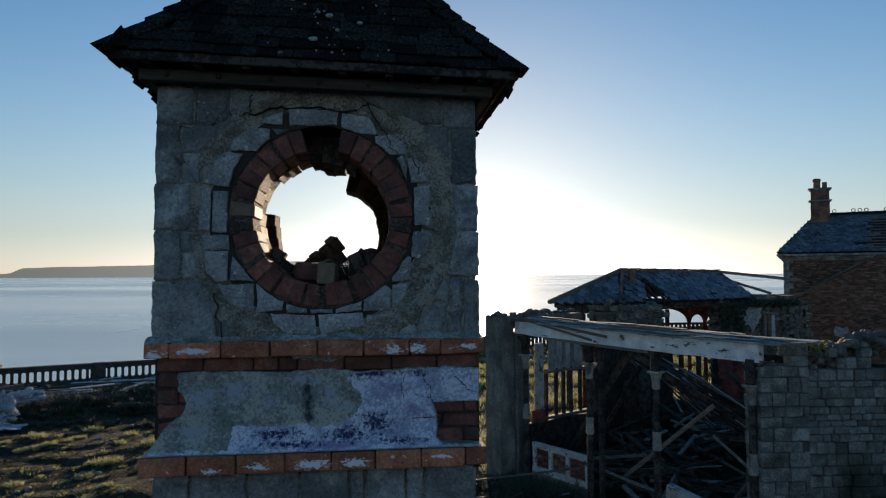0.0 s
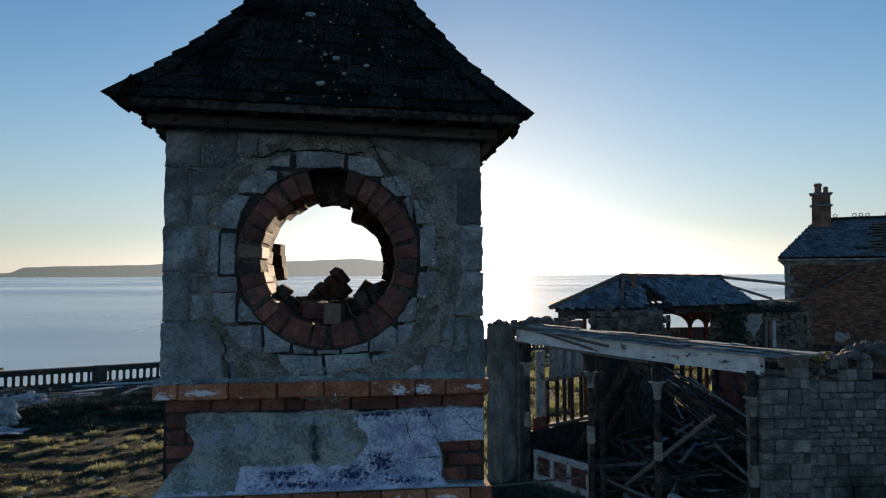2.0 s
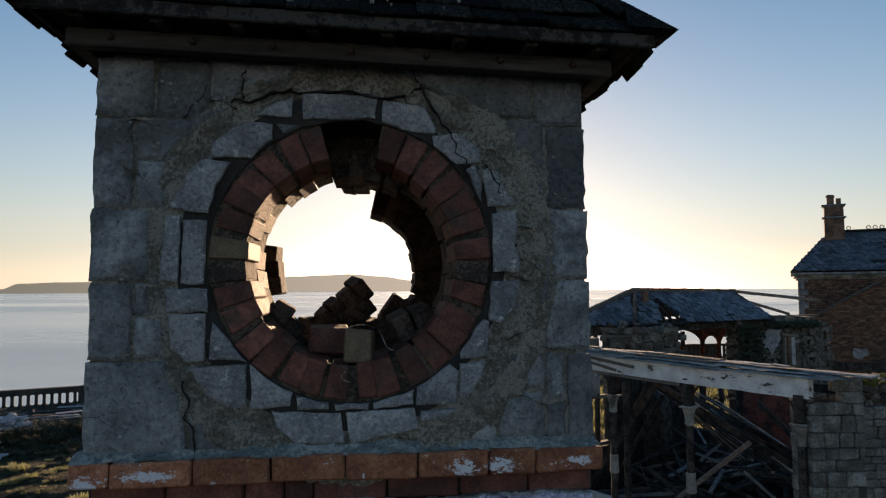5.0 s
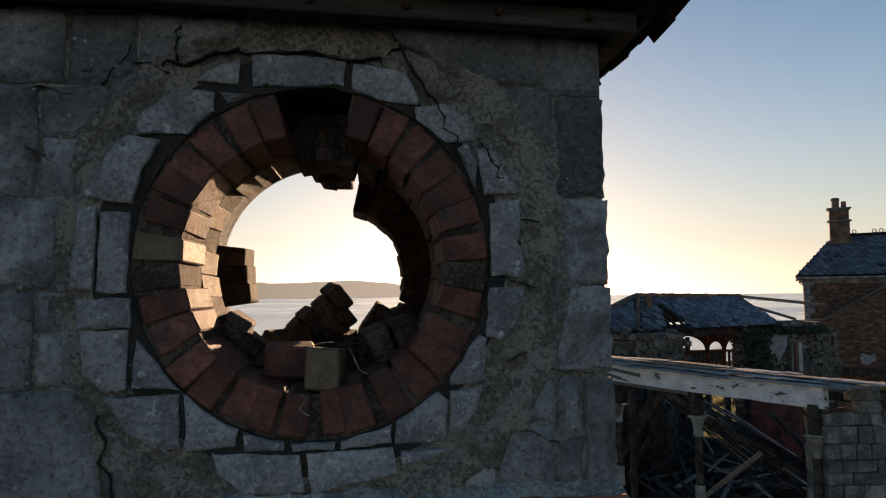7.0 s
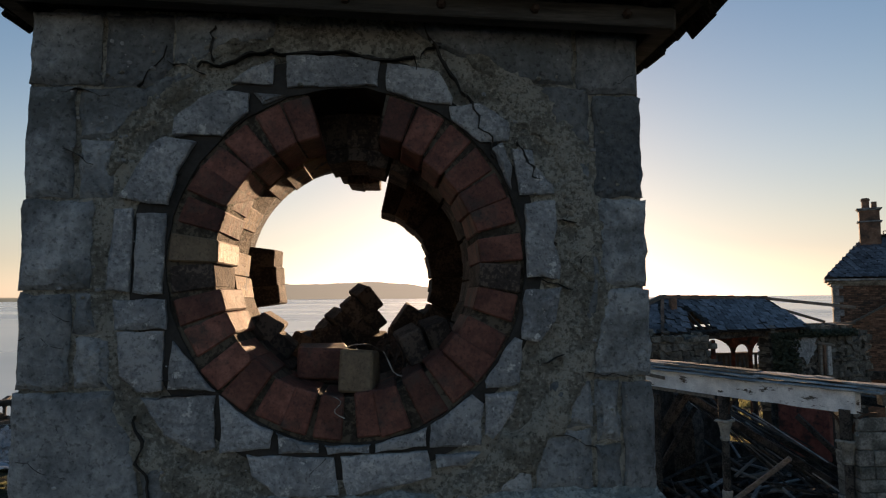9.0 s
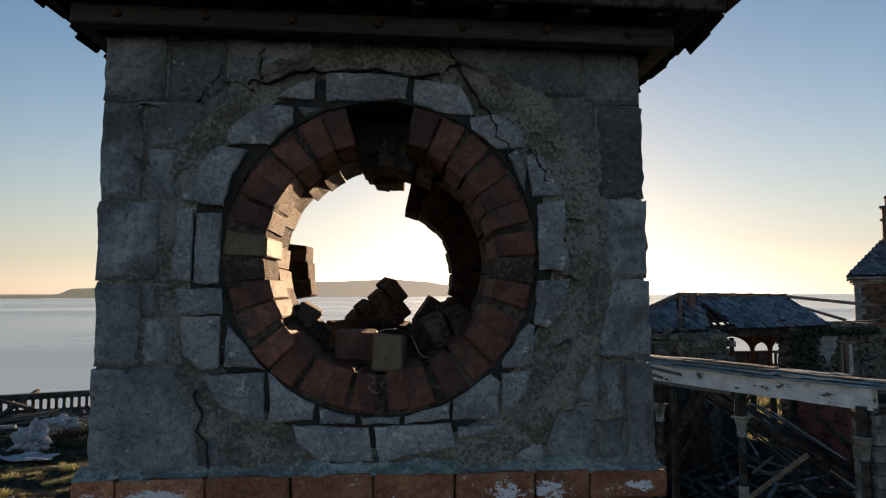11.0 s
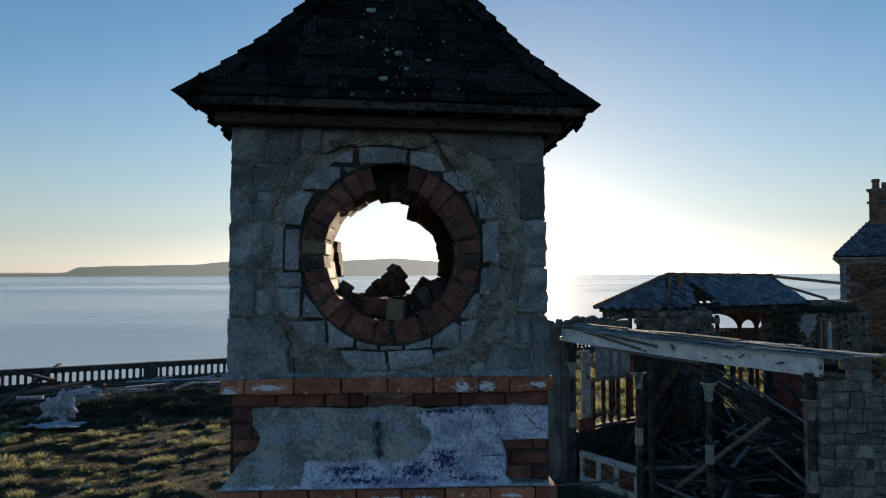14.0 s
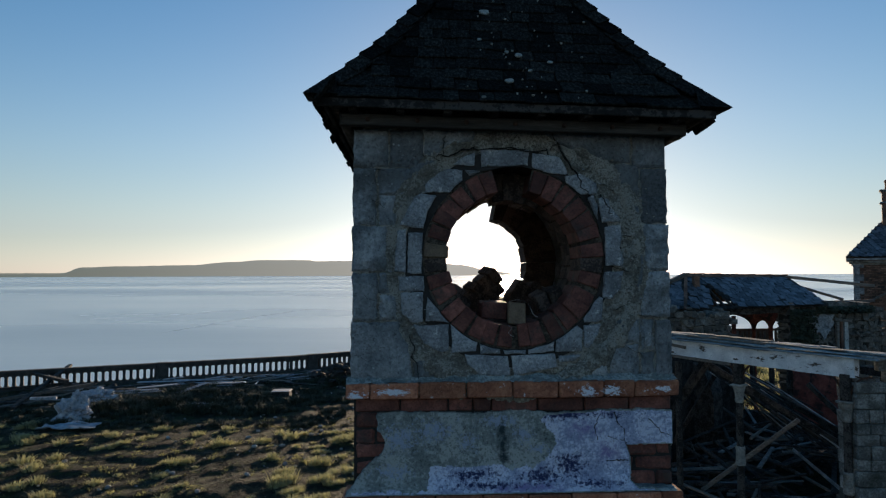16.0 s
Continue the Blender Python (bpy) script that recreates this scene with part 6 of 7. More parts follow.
# bare rafters showing in the torn place
for k, x in enumerate((10.85, 11.1, 11.4)):
    bm = bmesh.new()
    add_beam(bm, (x + 0.1, 19.95, 4.96), (x, 22.0, 6.05), 0.06, 0.10, bevel=0.005)
    pav_part("rafter", bm, CHAR, parent=pav_roof)
for a, b, h in ((E_L + Vector((0.35, 0.1, -0.20)), E_FL + Vector((0, 0.35, -0.20)), 0.36), (E_FL + Vector((0, 0.35, -0.16)), E_R + Vector((-0.1, 0.35, -0.18)), 0.24)):
    bm = bmesh.new()
    add_beam(bm, a, b, 0.14, h, bevel=0.02)
    bmesh.ops.subdivide_edges(bm, edges=[e for e in bm.edges if e.calc_length() > 1], cuts=12)
    rough_up(bm, 0.04, 2.0)
    pav_part("eaves_beam", bm, CHAR, "thick dark beam under the eaves", pav_roof)


def slates(p0, p1, p2, p3, rows, width, material, parent, inv, seed, skip=None, lift=0.03, name="slate", keep=260, tilt=0.06, inset=0.45):
    """Slates on a slope: p0 to p1 along the eaves, p3 to p2 along the ridge."""
    rng = random.Random(seed)
    p0, p1, p2, p3 = [Vector(p) for p in (p0, p1, p2, p3)]
    normal = (p1 - p0).cross(p3 - p0).normalized()
    if normal.z < 0:
        normal = -normal
    rest, made = bmesh.new(), 0
    mesh_cache = {}
    for r in range(rows):
        f0, f1 = r / rows, min(1.0, (r + 1.45) / rows)
        a, b = p0.lerp(p3, f0), p1.lerp(p2, f0)
        a1, b1 = p0.lerp(p3, f1), p1.lerp(p2, f1)
        L = (b - a).length
        count = max(1, int(L / width))
        for k in range(count + 1):
            s = (k + (0.5 if r % 2 else 0)) / max(1, count)
            if s > 1.0 or L < width or s * L < inset * width or (1 - s) * L < 0.45 * width:
                continue
            if skip and skip(s, f0, rng):
                continue
            c = a.lerp(b, s)
            x = (b - a).normalized()
            up = (p3.lerp(p2, s) - p0.lerp(p1, s)).normalized()
            h = (p3.lerp(p2, s) - p0.lerp(p1, s)).length / rows * 1.5
            m = Matrix((x, normal, up)).transposed().to_4x4()
            m.translation = c + normal * (lift + rng.uniform(-0.008, 0.008))
            m = m @ Matrix.Rotation(rng.uniform(-tilt, tilt), 4, "Y") @ Matrix.Rotation(radians(2.0), 4, "X")
            key = rng.randrange(4)
            if made < keep:
                if key not in mesh_cache:
                    q = bmesh.new()
                    add_box(q, (width * (0.90 + 0.03 * key), 0.012, h), Matrix.Translation((0, 0, h / 2)), 0, 0.006, rng)
                    me = bpy.data.meshes.new(name)
                    bmesh.ops.recalc_face_normals(q, faces=q.faces)
                    q.to_mesh(me)
                    q.free()
                    me.materials.append(material)
                    mesh_cache[key] = me
                share(name, mesh_cache[key], parent, inv @ m)
                made += 1
            else:
                add_box(rest, (width * 0.95, 0.012, h), m @ Matrix.Translation((0, 0, h / 2)))
    rest.transform(inv)
    if len(rest.verts):
        tagged(part("more_" + name + "s", rest, material, parent), kind="stuff")
    else:
        rest.free()


def hole(s, f, rng):
    p = E_FL.lerp(E_R, s).lerp(PV_A.lerp(PV_B, s), min(1.0, f + 0.06))
    return roof_gap(p.x, p.z) or roof_gap(p.x - 0.1, p.z) or (s > 0.95 and f > 0.6) or rng.random() < 0.012



slates(E_FL, E_R, PV_B, PV_A, 11, 0.34, SLATE_BLUE, pav_roof, PV_INV, 61, hole)
slates(E_L, E_FL, PV_A, PV_A - Vector((0.05, 0, 0)), 11, 0.34, SLATE_BLUE, pav_roof, PV_INV, 62, keep=90, tilt=0.02, lift=0.012, inset=0.95)
# ridge tiles
for k in range(12):
    bm = bmesh.new()
    a, b = PV_A.lerp(PV_B, k / 12), PV_A.lerp(PV_B, (k + 0.9) / 12)
    for s in (-1, 1):
        add_beam(bm, a + Vector((0, s * 0.06, 0.03)), b + Vector((0, s * 0.06, 0.03)), 0.15, 0.03, (0, s * 0.6, 1), 0.004)
    add_beam(bm, a + Vector((0, 0, 0.09)), b + Vector((0, 0, 0.09 + 0.02 * (k % 2))), 0.06, 0.05)
    pav_part("ridge_tile", bm, HOUSEBRICK, parent=pav_roof)
bm = bmesh.new()
add_beam(bm, E_L + Vector((0, 0, 0.05)), PV_A + Vector((0, 0, 0.07)), 0.22, 0.14, bevel=0.02)
pav_part("hip_board", bm, WOOD, "dark hip board", pav_roof)
bm = bmesh.new()
add_beam(bm, E_FL + Vector((0, 0, 0.02)), PV_A + Vector((0, 0, 0.05)), 0.12, 0.06)
pav_part("hip_board", bm, HOUSEBRICK, "rusty hip capping", pav_roof)
bm = bmesh.new()
add_box(bm, (0.22, 0.22, 0.55), Matrix.Translation(PV_A + Vector((0.15, -0.55, -0.25))), 0.01)
pav_part("stub", bm, HOUSEBRICK, "brick stub rising through the slates", pav_roof)
for a, b, w in ((PV_B + Vector((0, 0, 0.02)), (19.2, 23.2, 5.75), 0.12), (PV_B + Vector((-0.05, -0.1, -0.25)), (16.6, 21.4, 5.25), 0.10), (PV_B + Vector((0.0, 0, -0.05)), PV_B + Vector((0.0, 0, -0.75)), 0.14), ((14.9, 20.2, 5.2), (20.2, 24.6, 5.05), 0.12)):
    bm = bmesh.new()
    add_beam(bm, a, b, w, w, bevel=0.01)
    pav_part("rafter", bm, WOOD, "bare rafter left without its slates")
# posts and round-headed timber arches on the sea side
for x, y in ((8.4, 20.6), (11.7, 20.5), (14.63, 24.5), (15.39, 24.5), (14.7, 20.4), (9.0, 24.6), (11.3, 24.6)):
    bm = bmesh.new()
    add_box(bm, (0.12, 0.14, 4.7), Matrix.Translation((x, y, 2.35)), 0.012)
    pav_part("post", bm, RUST_RED, "dark red post")
for x0, x1, rise in ((12.6, 14.57, 0.62), (14.69, 15.33, 0.36), (15.45, 17.2, 0.62)):
    bm = bmesh.new()
    n = 14
    c, w = (x0 + x1) / 2, (x1 - x0) / 2
    for k in range(n):
        a0, a1 = math.pi * k / n, math.pi * (k + 1) / n
        p0, p1 = (c + w * math.cos(a0), 3.86 + rise * math.sin(a0)), (c + w * math.cos(a1), 3.86 + rise * math.sin(a1))
        vs = [bm.verts.new((px, y, pz)) for y in (24.42, 24.56) for px, pz in (p0, p1, (p1[0], 4.62), (p0[0], 4.62))]
        for f in ((0, 1, 2, 3), (7, 6, 5, 4), (0, 4, 5, 1), (2, 6, 7, 3)):
            bm.faces.new([vs[i] for i in f])
    pav_part("arch", bm, RUST_RED, "round-headed timber arch")
bm = bmesh.new()
add_beam(bm, (8.4, 24.5, 4.78), (16.2, 24.7, 4.78), 0.2, 0.36, bevel=0.02)
pav_part("lintel", bm, CHAR, "dark lintel over the arches")
# railing between the posts
for z, h in ((3.78, 0.10), (3.02, 0.14)):
    bm = bmesh.new()
    add_beam(bm, (11.4, 24.9, z), (17.0, 24.9, z), 0.14, h, bevel=0.01)
    pav_part("rail", bm, RAILING)
for k in range(26):
    bm = bmesh.new()
    add_box(bm, (0.09, 0.10, 0.68), Matrix.Translation((11.55 + 0.205 * k, 24.9, 3.40)), 0.01)
    pav_part("baluster", bm, RAILING)


# ---- the brick house ----
house = empty("house", (0, 0, 0), "brick house with a holed slate roof and tall chimney", "house")
house.matrix_basis = Matrix.Translation((20.35, 26.0, 0)) @ Matrix.Rotation(radians(-35), 4, "Z")
HS_INV = Matrix.Translation((-20.35, -26.0, 0))


def house_part(name, bm, material, label="", parent=None):
    bm.transform(HS_INV)
    return part(name, bm, material, parent or house, label)


HX0, HY0, HX1, HY1 = 20.35, 26.0, 32.0, 31.6
bm = bmesh.new()
add_box(bm, (HX1 - HX0, HY1 - HY0, 7.0), Matrix.Translation(((HX0 + HX1) / 2, (HY0 + HY1) / 2, 3.5)))
house_wall = house_part("wall", bm, JOINT, "weathered orange-brown brick wall")
bm = bmesh.new()
z, r = 3.0, 0
rng = random.Random(71)
while z < 7.0:
    x = HX0 - (0.11 if r % 2 else 0)
    while x < 27.5:
        w = 0.225
        a, b = max(x, HX0), x + w
        add_box(bm, (b - a - 0.012, 0.05, 0.064), Matrix.Translation(((a + b) / 2, HY0 - 0.012 + rng.uniform(-0.006, 0.006), z)))
        x += w
    z += 0.078
    r += 1
bm.transform(HS_INV)
tagged(part("brickwork", bm, HOUSEBRICK, house_wall), kind="stuff")
# lower gable in front with a sloping coping
bm = bmesh.new()
add_prism(bm, [(20.9, 0.5), (29, 0.5), (29, 7.0), (24.0, 6.85), (23.2, 6.35), (20.9, 4.95)], 0.45, Matrix.Translation((0, 24.9, 0)))
gable = house_part("gable_wall", bm, HOUSEBRICK, "soot-stained brick gable wall")
bm = bmesh.new()
z, r = 3.2, 0
while z < 6.95:
    x = 20.9 - (0.11 if r % 2 else 0)
    while x < 27.0:
        w = 0.225
        top = 4.95 + (x + 0.2 - 20.9) * (6.35 - 4.95) / 2.3 if x < 23.2 else 6.8
        if z < top - 0.04:
            add_box(bm, (w - 0.012, 0.05, 0.064), Matrix.Translation((x + w / 2, 24.89 + rng.uniform(-0.008, 0.006), z)))
        x += w
    z += 0.078
    r += 1
bm.transform(HS_INV)
tagged(part("brickwork", bm, HOUSEBRICK, gable), kind="stuff")
for k in range(22):
    bm = bmesh.new()
    t = k / 22
    p, q = Vector((20.75, 25.05, 4.92)).lerp(Vector((23.7, 25.05, 6.72)), t), Vector((20.75, 25.05, 4.92)).lerp(Vector((23.7, 25.05, 6.72)), t + 0.04)
    add_beam(bm, p, q, 0.6, 0.07 + 0.03 * (k % 3 == 0), bevel=0.01, jitter=0.015)
    house_part("coping_tile", bm, RUBBLE, parent=gable)
bm = bmesh.new()
add_prism(bm, [(22.32, 3.22), (22.58, 3.14), (22.72, 3.30), (22.90, 3.36), (22.82, 3.62), (22.60, 3.56), (22.36, 3.66), (22.28, 3.44)], 0.05, Matrix.Translation((0, 24.82, 0)))
house_part("plaster_patch", bm, PALE, "patch of pale plaster left on the brick", gable)
# quoins and the stepped cornice at the corner
for k in range(10):
    bm = bmesh.new()
    w = 0.42 if k % 2 else 0.26
    add_box(bm, (w, 0.12, 0.30), Matrix.Translation((HX0 - 0.05 + w / 2, HY0 - 0.03, 3.9 + 0.31 * k)), 0.015)
    house_part("quoin", bm, STONE, parent=house_wall)
for k, (o, z) in enumerate(((0.10, 6.72), (0.20, 6.82), (0.32, 6.94))):
    bm = bmesh.new()
    add_box(bm, (HX1 - HX0 + 2 * o, HY1 - HY0 + 2 * o, 0.10), Matrix.Translation(((HX0 + HX1) / 2, (HY0 + HY1) / 2, z)), 0.015)
    house_part("cornice", bm, CONCRETE if k < 2 else STONE, "stepped stone cornice")
# hip roof
RZ0, RZ1 = 7.05, 9.12
q0, q1, q2, q3 = Vector((HX0 - 0.30, HY0 - 0.35, RZ0)), Vector((HX1 + 0.3, HY0 - 0.35, RZ0)), Vector((HX1 + 0.3, HY1 + 0.35, RZ0)), Vector((HX0 - 0.30, HY1 + 0.35, RZ0))
k0, k1 = Vector((21.75, 28.8, 9.02)), Vector((30.0, 28.8, 9.02))
bm = bmesh.new()
vs = [bm.verts.new(p) for p in (q0, q1, q2, q3, k0, k1)]
for f in ((0, 1, 5, 4), (1, 2, 5), (2, 3, 4, 5), (3, 0, 4), (3, 2, 1, 0)):
    bm.faces.new([vs[i] for i in f])
house_roof = house_part("roof", bm, CHAR, "blue slate hip roof with a stripped patch showing battens")
bare = lambda s, f, rng: (s > 0.30 + 0.10 * noise.noise((f * 9, 0, 0)) and 0.05 < f < 0.85) or rng.random() < 0.015
slates(q0, q1, k1, k0, 22, 0.30, SLATE_BLUE, house_roof, HS_INV, 72, bare, keep=300, tilt=0.02)
slates(q3, q0, k0, k0, 22, 0.30, SLATE_BLUE, house_roof, HS_INV, 73, keep=0, tilt=0.02)
for k in range(11):
    f = 0.08 + 0.075 * k
    bm = bmesh.new()
    a, b = q0.lerp(k0, f).lerp(q1.lerp(k1, f), 0.30), q0.lerp(k0, f).lerp(q1.lerp(k1, f), 0.8)
    add_beam(bm, a + Vector((0, -0.05, 0.05)), b + Vector((0, -0.05, 0.05)), 0.05, 0.05)
    house_part("batten", bm, WOOD, parent=house_roof)
# crested ridge tiles
bm = bmesh.new()
add_beam(bm, k0 + Vector((0, 0, 0.05)), k1 + Vector((0, 0, 0.05)), 0.22, 0.14, bevel=0.03)
house_part("ridge", bm, SLATE, parent=house_roof)
for k in range(24):
    if (k % 5) > 2:
        continue
    bm = bmesh.new()
    c = k0.lerp(k1, (k + 1.2) / 30) + Vector((0, 0, 0.20))
    n = 10
    for q in range(n):
        a0, a1 = 2 * math.pi * q / n, 2 * math.pi * (q + 1) / n
        add_beam(bm, c + Vector((0.085 * math.cos(a0), 0, 0.085 * math.sin(a0))), c + Vector((0.085 * math.cos(a1), 0, 0.085 * math.sin(a1))), 0.05, 0.035)
    house_part("crest_ring", bm, HOUSEBRICK, parent=house_roof)
# chimney
chim = empty("chimney")
chim.parent = house
chim.matrix_basis = HS_INV @ Matrix.Translation((22.0, 28.4, 0))
tagged(chim, label="tall brick chimney stack with two pots")
for name, w, z0, z1, mat in (("shaft", 0.84, 8.2, 9.72, HOUSEBRICK), ("band", 1.02, 9.70, 9.77, STONE), ("upper_shaft", 0.82, 9.75, 10.28, HOUSEBRICK), ("cap", 0.94, 10.26, 10.32, STONE), ("cap_top", 1.04, 10.32, 10.38, STONE)):
    bm = bmesh.new()
    add_box(bm, (w, w * 0.7, z1 - z0), Matrix.Translation((0, 0, (z0 + z1) / 2)), 0.02)
    part(name, bm, mat, chim)
bm = bmesh.new()
add_lathe(bm, [(0.20, 10.37), (0.16, 10.47), (0.16, 10.72), (0.19, 10.76), (0.19, 10.84), (0.14, 10.88)], Matrix.Translation((-0.12, 0, 0)))
part("pot", bm, HOUSEBRICK, chim, "round clay chimney pot")
bm = bmesh.new()
add_box(bm, (0.22, 0.22, 0.34), Matrix.Translation((0.22, 0, 10.52)), 0.02)
part("pot", bm, HOUSEBRICK, chim, "short square clay pot")
# dark box standing in for the shaded gap and low debris at the gable's foot
bm = bmesh.new()
add_box(bm, (6.5, 0.3, 0.35), Matrix.Translation((24.6, 24.7, 2.85)))
house_part("lintel", bm, CHAR, "dark strip painting the gap at the foot of the gable", gable)


# ---- bricks and wire fallen into the round opening ----
def loose_brick(at, size, turn, mat, label, rng):
    bm = bmesh.new()
    add_box(bm, size, None, 0.006, 0.004, rng)
    ob = part("loose_brick", bm, mat)
    ob.matrix_basis = pose(*at, *turn)
    return tagged(ob, label, "brick", "bricks fallen in the round opening")


rng = random.Random(81)
FLOOR = 6.388 - 0.33
loose_brick((0.085, 0.20, 6.125), (0.135, 0.10, 0.085), (4, 3, 8), BRICK, "pale-faced broken red brick lying in the ring", rng)
loose_brick((0.195, 0.11, 6.108), (0.085, 0.16, 0.105), (-4, 2, -6), BRICK_TAN, "tan brick end standing in the ring", rng)
for x, z in ((0.335, 6.165), (0.405, 6.19)):
    loose_brick((x, 0.20, z), (0.068, 0.12, 0.095), (6, -22, 8), BRICK_SOOT_SHADE, "dark mossy brick leaning in the ring", rng)
# rubble bed inside the tower that carries the pile
bm = bmesh.new()
for k in range(70):
    add_rock(bm, (rng.uniform(-0.15, 0.5), rng.uniform(0.25, 1.3), 5.97 + rng.uniform(-0.04, 0.10)), rng.uniform(0.05, 0.09), rng)
rub = part("rubble", bm, BRICK_SOOT_SHADE)
tagged(rub, "sooty brick rubble heaped inside the tower, darkened for shade", "rubble", kind="stuff")
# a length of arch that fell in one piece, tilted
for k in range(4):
    loose_brick((0.172 - 0.051 * k, 1.0 + 0.004 * k, 6.298 - 0.046 * k), (0.066, 0.20, 0.098 - 0.006 * k), (5 + rng.uniform(-3, 3), -41 + rng.uniform(-5, 5), 10 + rng.uniform(-5, 5)), BRICK_SOOT_SHADE, "sooty brick in a fallen tilted run of arch, darkened for shade", rng)
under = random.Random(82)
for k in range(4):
    loose_brick((0.190 - 0.052 * k, 1.02, 6.222 - 0.044 * k), (0.068, 0.20, 0.10), (4 + under.uniform(-3, 3), -40 + under.uniform(-4, 4), 9 + under.uniform(-4, 4)), BRICK_SOOT_SHADE, "sooty brick under the fallen run of arch, darkened for shade", under)
loose_brick((0.12, 1.0, 6.14), (0.20, 0.12, 0.09), (0, -12, 20), BRICK_SOOT_SHADE, "sooty brick in the pile, darkened for shade", rng)
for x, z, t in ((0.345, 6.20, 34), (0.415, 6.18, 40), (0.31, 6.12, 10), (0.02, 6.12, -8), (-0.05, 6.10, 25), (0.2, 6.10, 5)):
    loose_brick((x, 0.95, z), (0.10, 0.2, 0.12), (rng.uniform(-10, 10), t, rng.uniform(-20, 20)), BRICK_SOOT_SHADE, "sooty brick in the pile, darkened for shade", rng)
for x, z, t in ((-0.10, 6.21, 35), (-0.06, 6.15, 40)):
    loose_brick((x, 0.42, z), (0.075, 0.2, 0.07), (0, t, 6), BRICK_SOOT_SHADE, "dark brick fallen against the ring", rng)


def tube(pts, r, n=6):
    bm = bmesh.new()
    rings = []
    for i, p in enumerate(pts):
        p = Vector(p)
        d = (Vector(pts[min(i + 1, len(pts) - 1)]) - Vector(pts[max(i - 1, 0)])).normalized()
        x = d.orthogonal().normalized()
        y = d.cross(x)
        rings.append([bm.verts.new(p + (x * math.cos(6.283 * k / n) + y * math.sin(6.283 * k / n)) * r) for k in range(n)])
    for lo, hi in zip(rings, rings[1:]):
        for k in range(n):
            bm.faces.new((lo[k], lo[(k + 1) % n], hi[(k + 1) % n], hi[k]))
    return bm


# pale cable looped over the brick, and a knot of thin dark wire
pts = [(0.155 + 0.085 * s / 10, 0.09 + 0.02 * math.sin(s), 6.166 + 0.012 * math.sin(math.pi * s / 10)) for s in range(11)]
pts += [(0.245 + 0.012 * s, 0.10, 6.161 - 0.016 * s + 0.01 * math.sin(s * 1.5)) for s in range(1, 6)]
cable = part("cable", tube(pts, 0.0019), DIRTY_PAINT, smooth=True)
tagged(cable, "thin pale cable looped over the brick", "cable")
pts = [(0.13 + 0.015 * math.sin(s * 0.8) + 0.004 * s, -0.012, 6.06 - 0.007 * s) for s in range(9)]
tagged(part("cable", tube(pts, 0.0014), DIRTY_PAINT, smooth=True), "short end of cable hanging down the ring", "cable")
for k in range(9):
    c = Vector((0.275 + rng.uniform(-0.02, 0.02), 0.16 + rng.uniform(-0.03, 0.03), 6.14 + rng.uniform(-0.01, 0.015)))
    tilt = Euler((rng.uniform(0.6, 2.2), rng.uniform(-0.8, 0.8), rng.uniform(0, 3))).to_matrix()
    r = rng.uniform(0.025, 0.05)
    pts = [c + tilt @ Vector((r * math.cos(s * 0.5) * (1 + 0.2 * math.sin(s)), r * math.sin(s * 0.5), 0.008 * math.sin(s * 1.7))) for s in range(15)]
    tagged(part("wire", tube(pts, 0.0017, 5), DARKMETAL), "tangled thin dark wire among the bricks", "wire", "wires in the opening")
# cracks in the mortar: thin dark gaps as narrow recessed seams
rng = random.Random(91)
for a, b in (((0.36, 7.02), (0.47, 6.82)), ((0.47, 6.82), (0.55, 6.66)), ((-0.17, 6.99), (-0.175, 6.90)), ((-0.03, 6.93), (0.34, 6.915)), ((-0.34, 6.02), (-0.30, 5.80)), ((0.60, 6.70), (0.66, 6.60)), ((-0.21, 6.88), (-0.02, 6.93))):
    bm = bmesh.new()
    n = 14
    up, lo = [], []
    for i in range(n + 1):
        t = i / n
        p = Vector(a).lerp(Vector(b), t)
        d = (Vector(b) - Vector(a)).normalized()
        q = Vector((-d.y, d.x))
        p = p + q * 0.022 * noise.noise((t * 5, a[0] * 9, a[1]))
        w = 0.0035 * (0.3 + abs(noise.noise((t * 9, a[0] * 5, 2))) * 2) * math.sin(math.pi * (0.1 + 0.8 * t))
        up.append(bm.verts.new((*(p + q * w).to_tuple()[:1], -0.0085, (p + q * w).y)))
        lo.append(bm.verts.new(((p - q * w).x, -0.0085, (p - q * w).y)))
    for i in range(n):
        bm.faces.new((up[i], up[i + 1], lo[i + 1], lo[i]))
    out = bmesh.ops.extrude_face_region(bm, geom=list(bm.faces))
    for v in out["geom"]:
        if isinstance(v, bmesh.types.BMVert):
            v.co.y = 0.02
    tower_part("crack", bm, JOINT, "dark crack")

# hairline cracks over the blocks and the mortar, and small chips flaked off
rng = random.Random(93)
made = 0
while made < 24:
    x, z = rng.uniform(TX0 + 0.04, TX1 - 0.04), rng.uniform(5.83, 6.95)
    if math.hypot(x - CX, z - CZ) < 0.50:
        continue
    made += 1
    bm = bmesh.new()
    a = rng.choice((0.0, 0.2, 1.4, 1.6, 2.9, rng.uniform(0, 3.1)))
    last, w = Vector((x, 0.004, z)), rng.uniform(0.0007, 0.0016)
    for q in range(rng.randrange(4, 12)):
        a += rng.uniform(-0.75, 0.75) if q % 2 else 0.0
        nxt = last + Vector((math.cos(a), 0, math.sin(a))) * rng.uniform(0.006, 0.018)
        if not TX0 < nxt.x < TX1 or math.hypot(nxt.x - CX, nxt.z - CZ) < 0.47:
            break
        add_beam(bm, last, nxt, 0.016, w * rng.uniform(0.6, 1.3), (0, 0, 1), 0, 0.0004, rng)
        last = nxt
    if len(bm.verts):
        tower_part("crack", bm, JOINT, "hairline crack")
    else:
        bm.free()
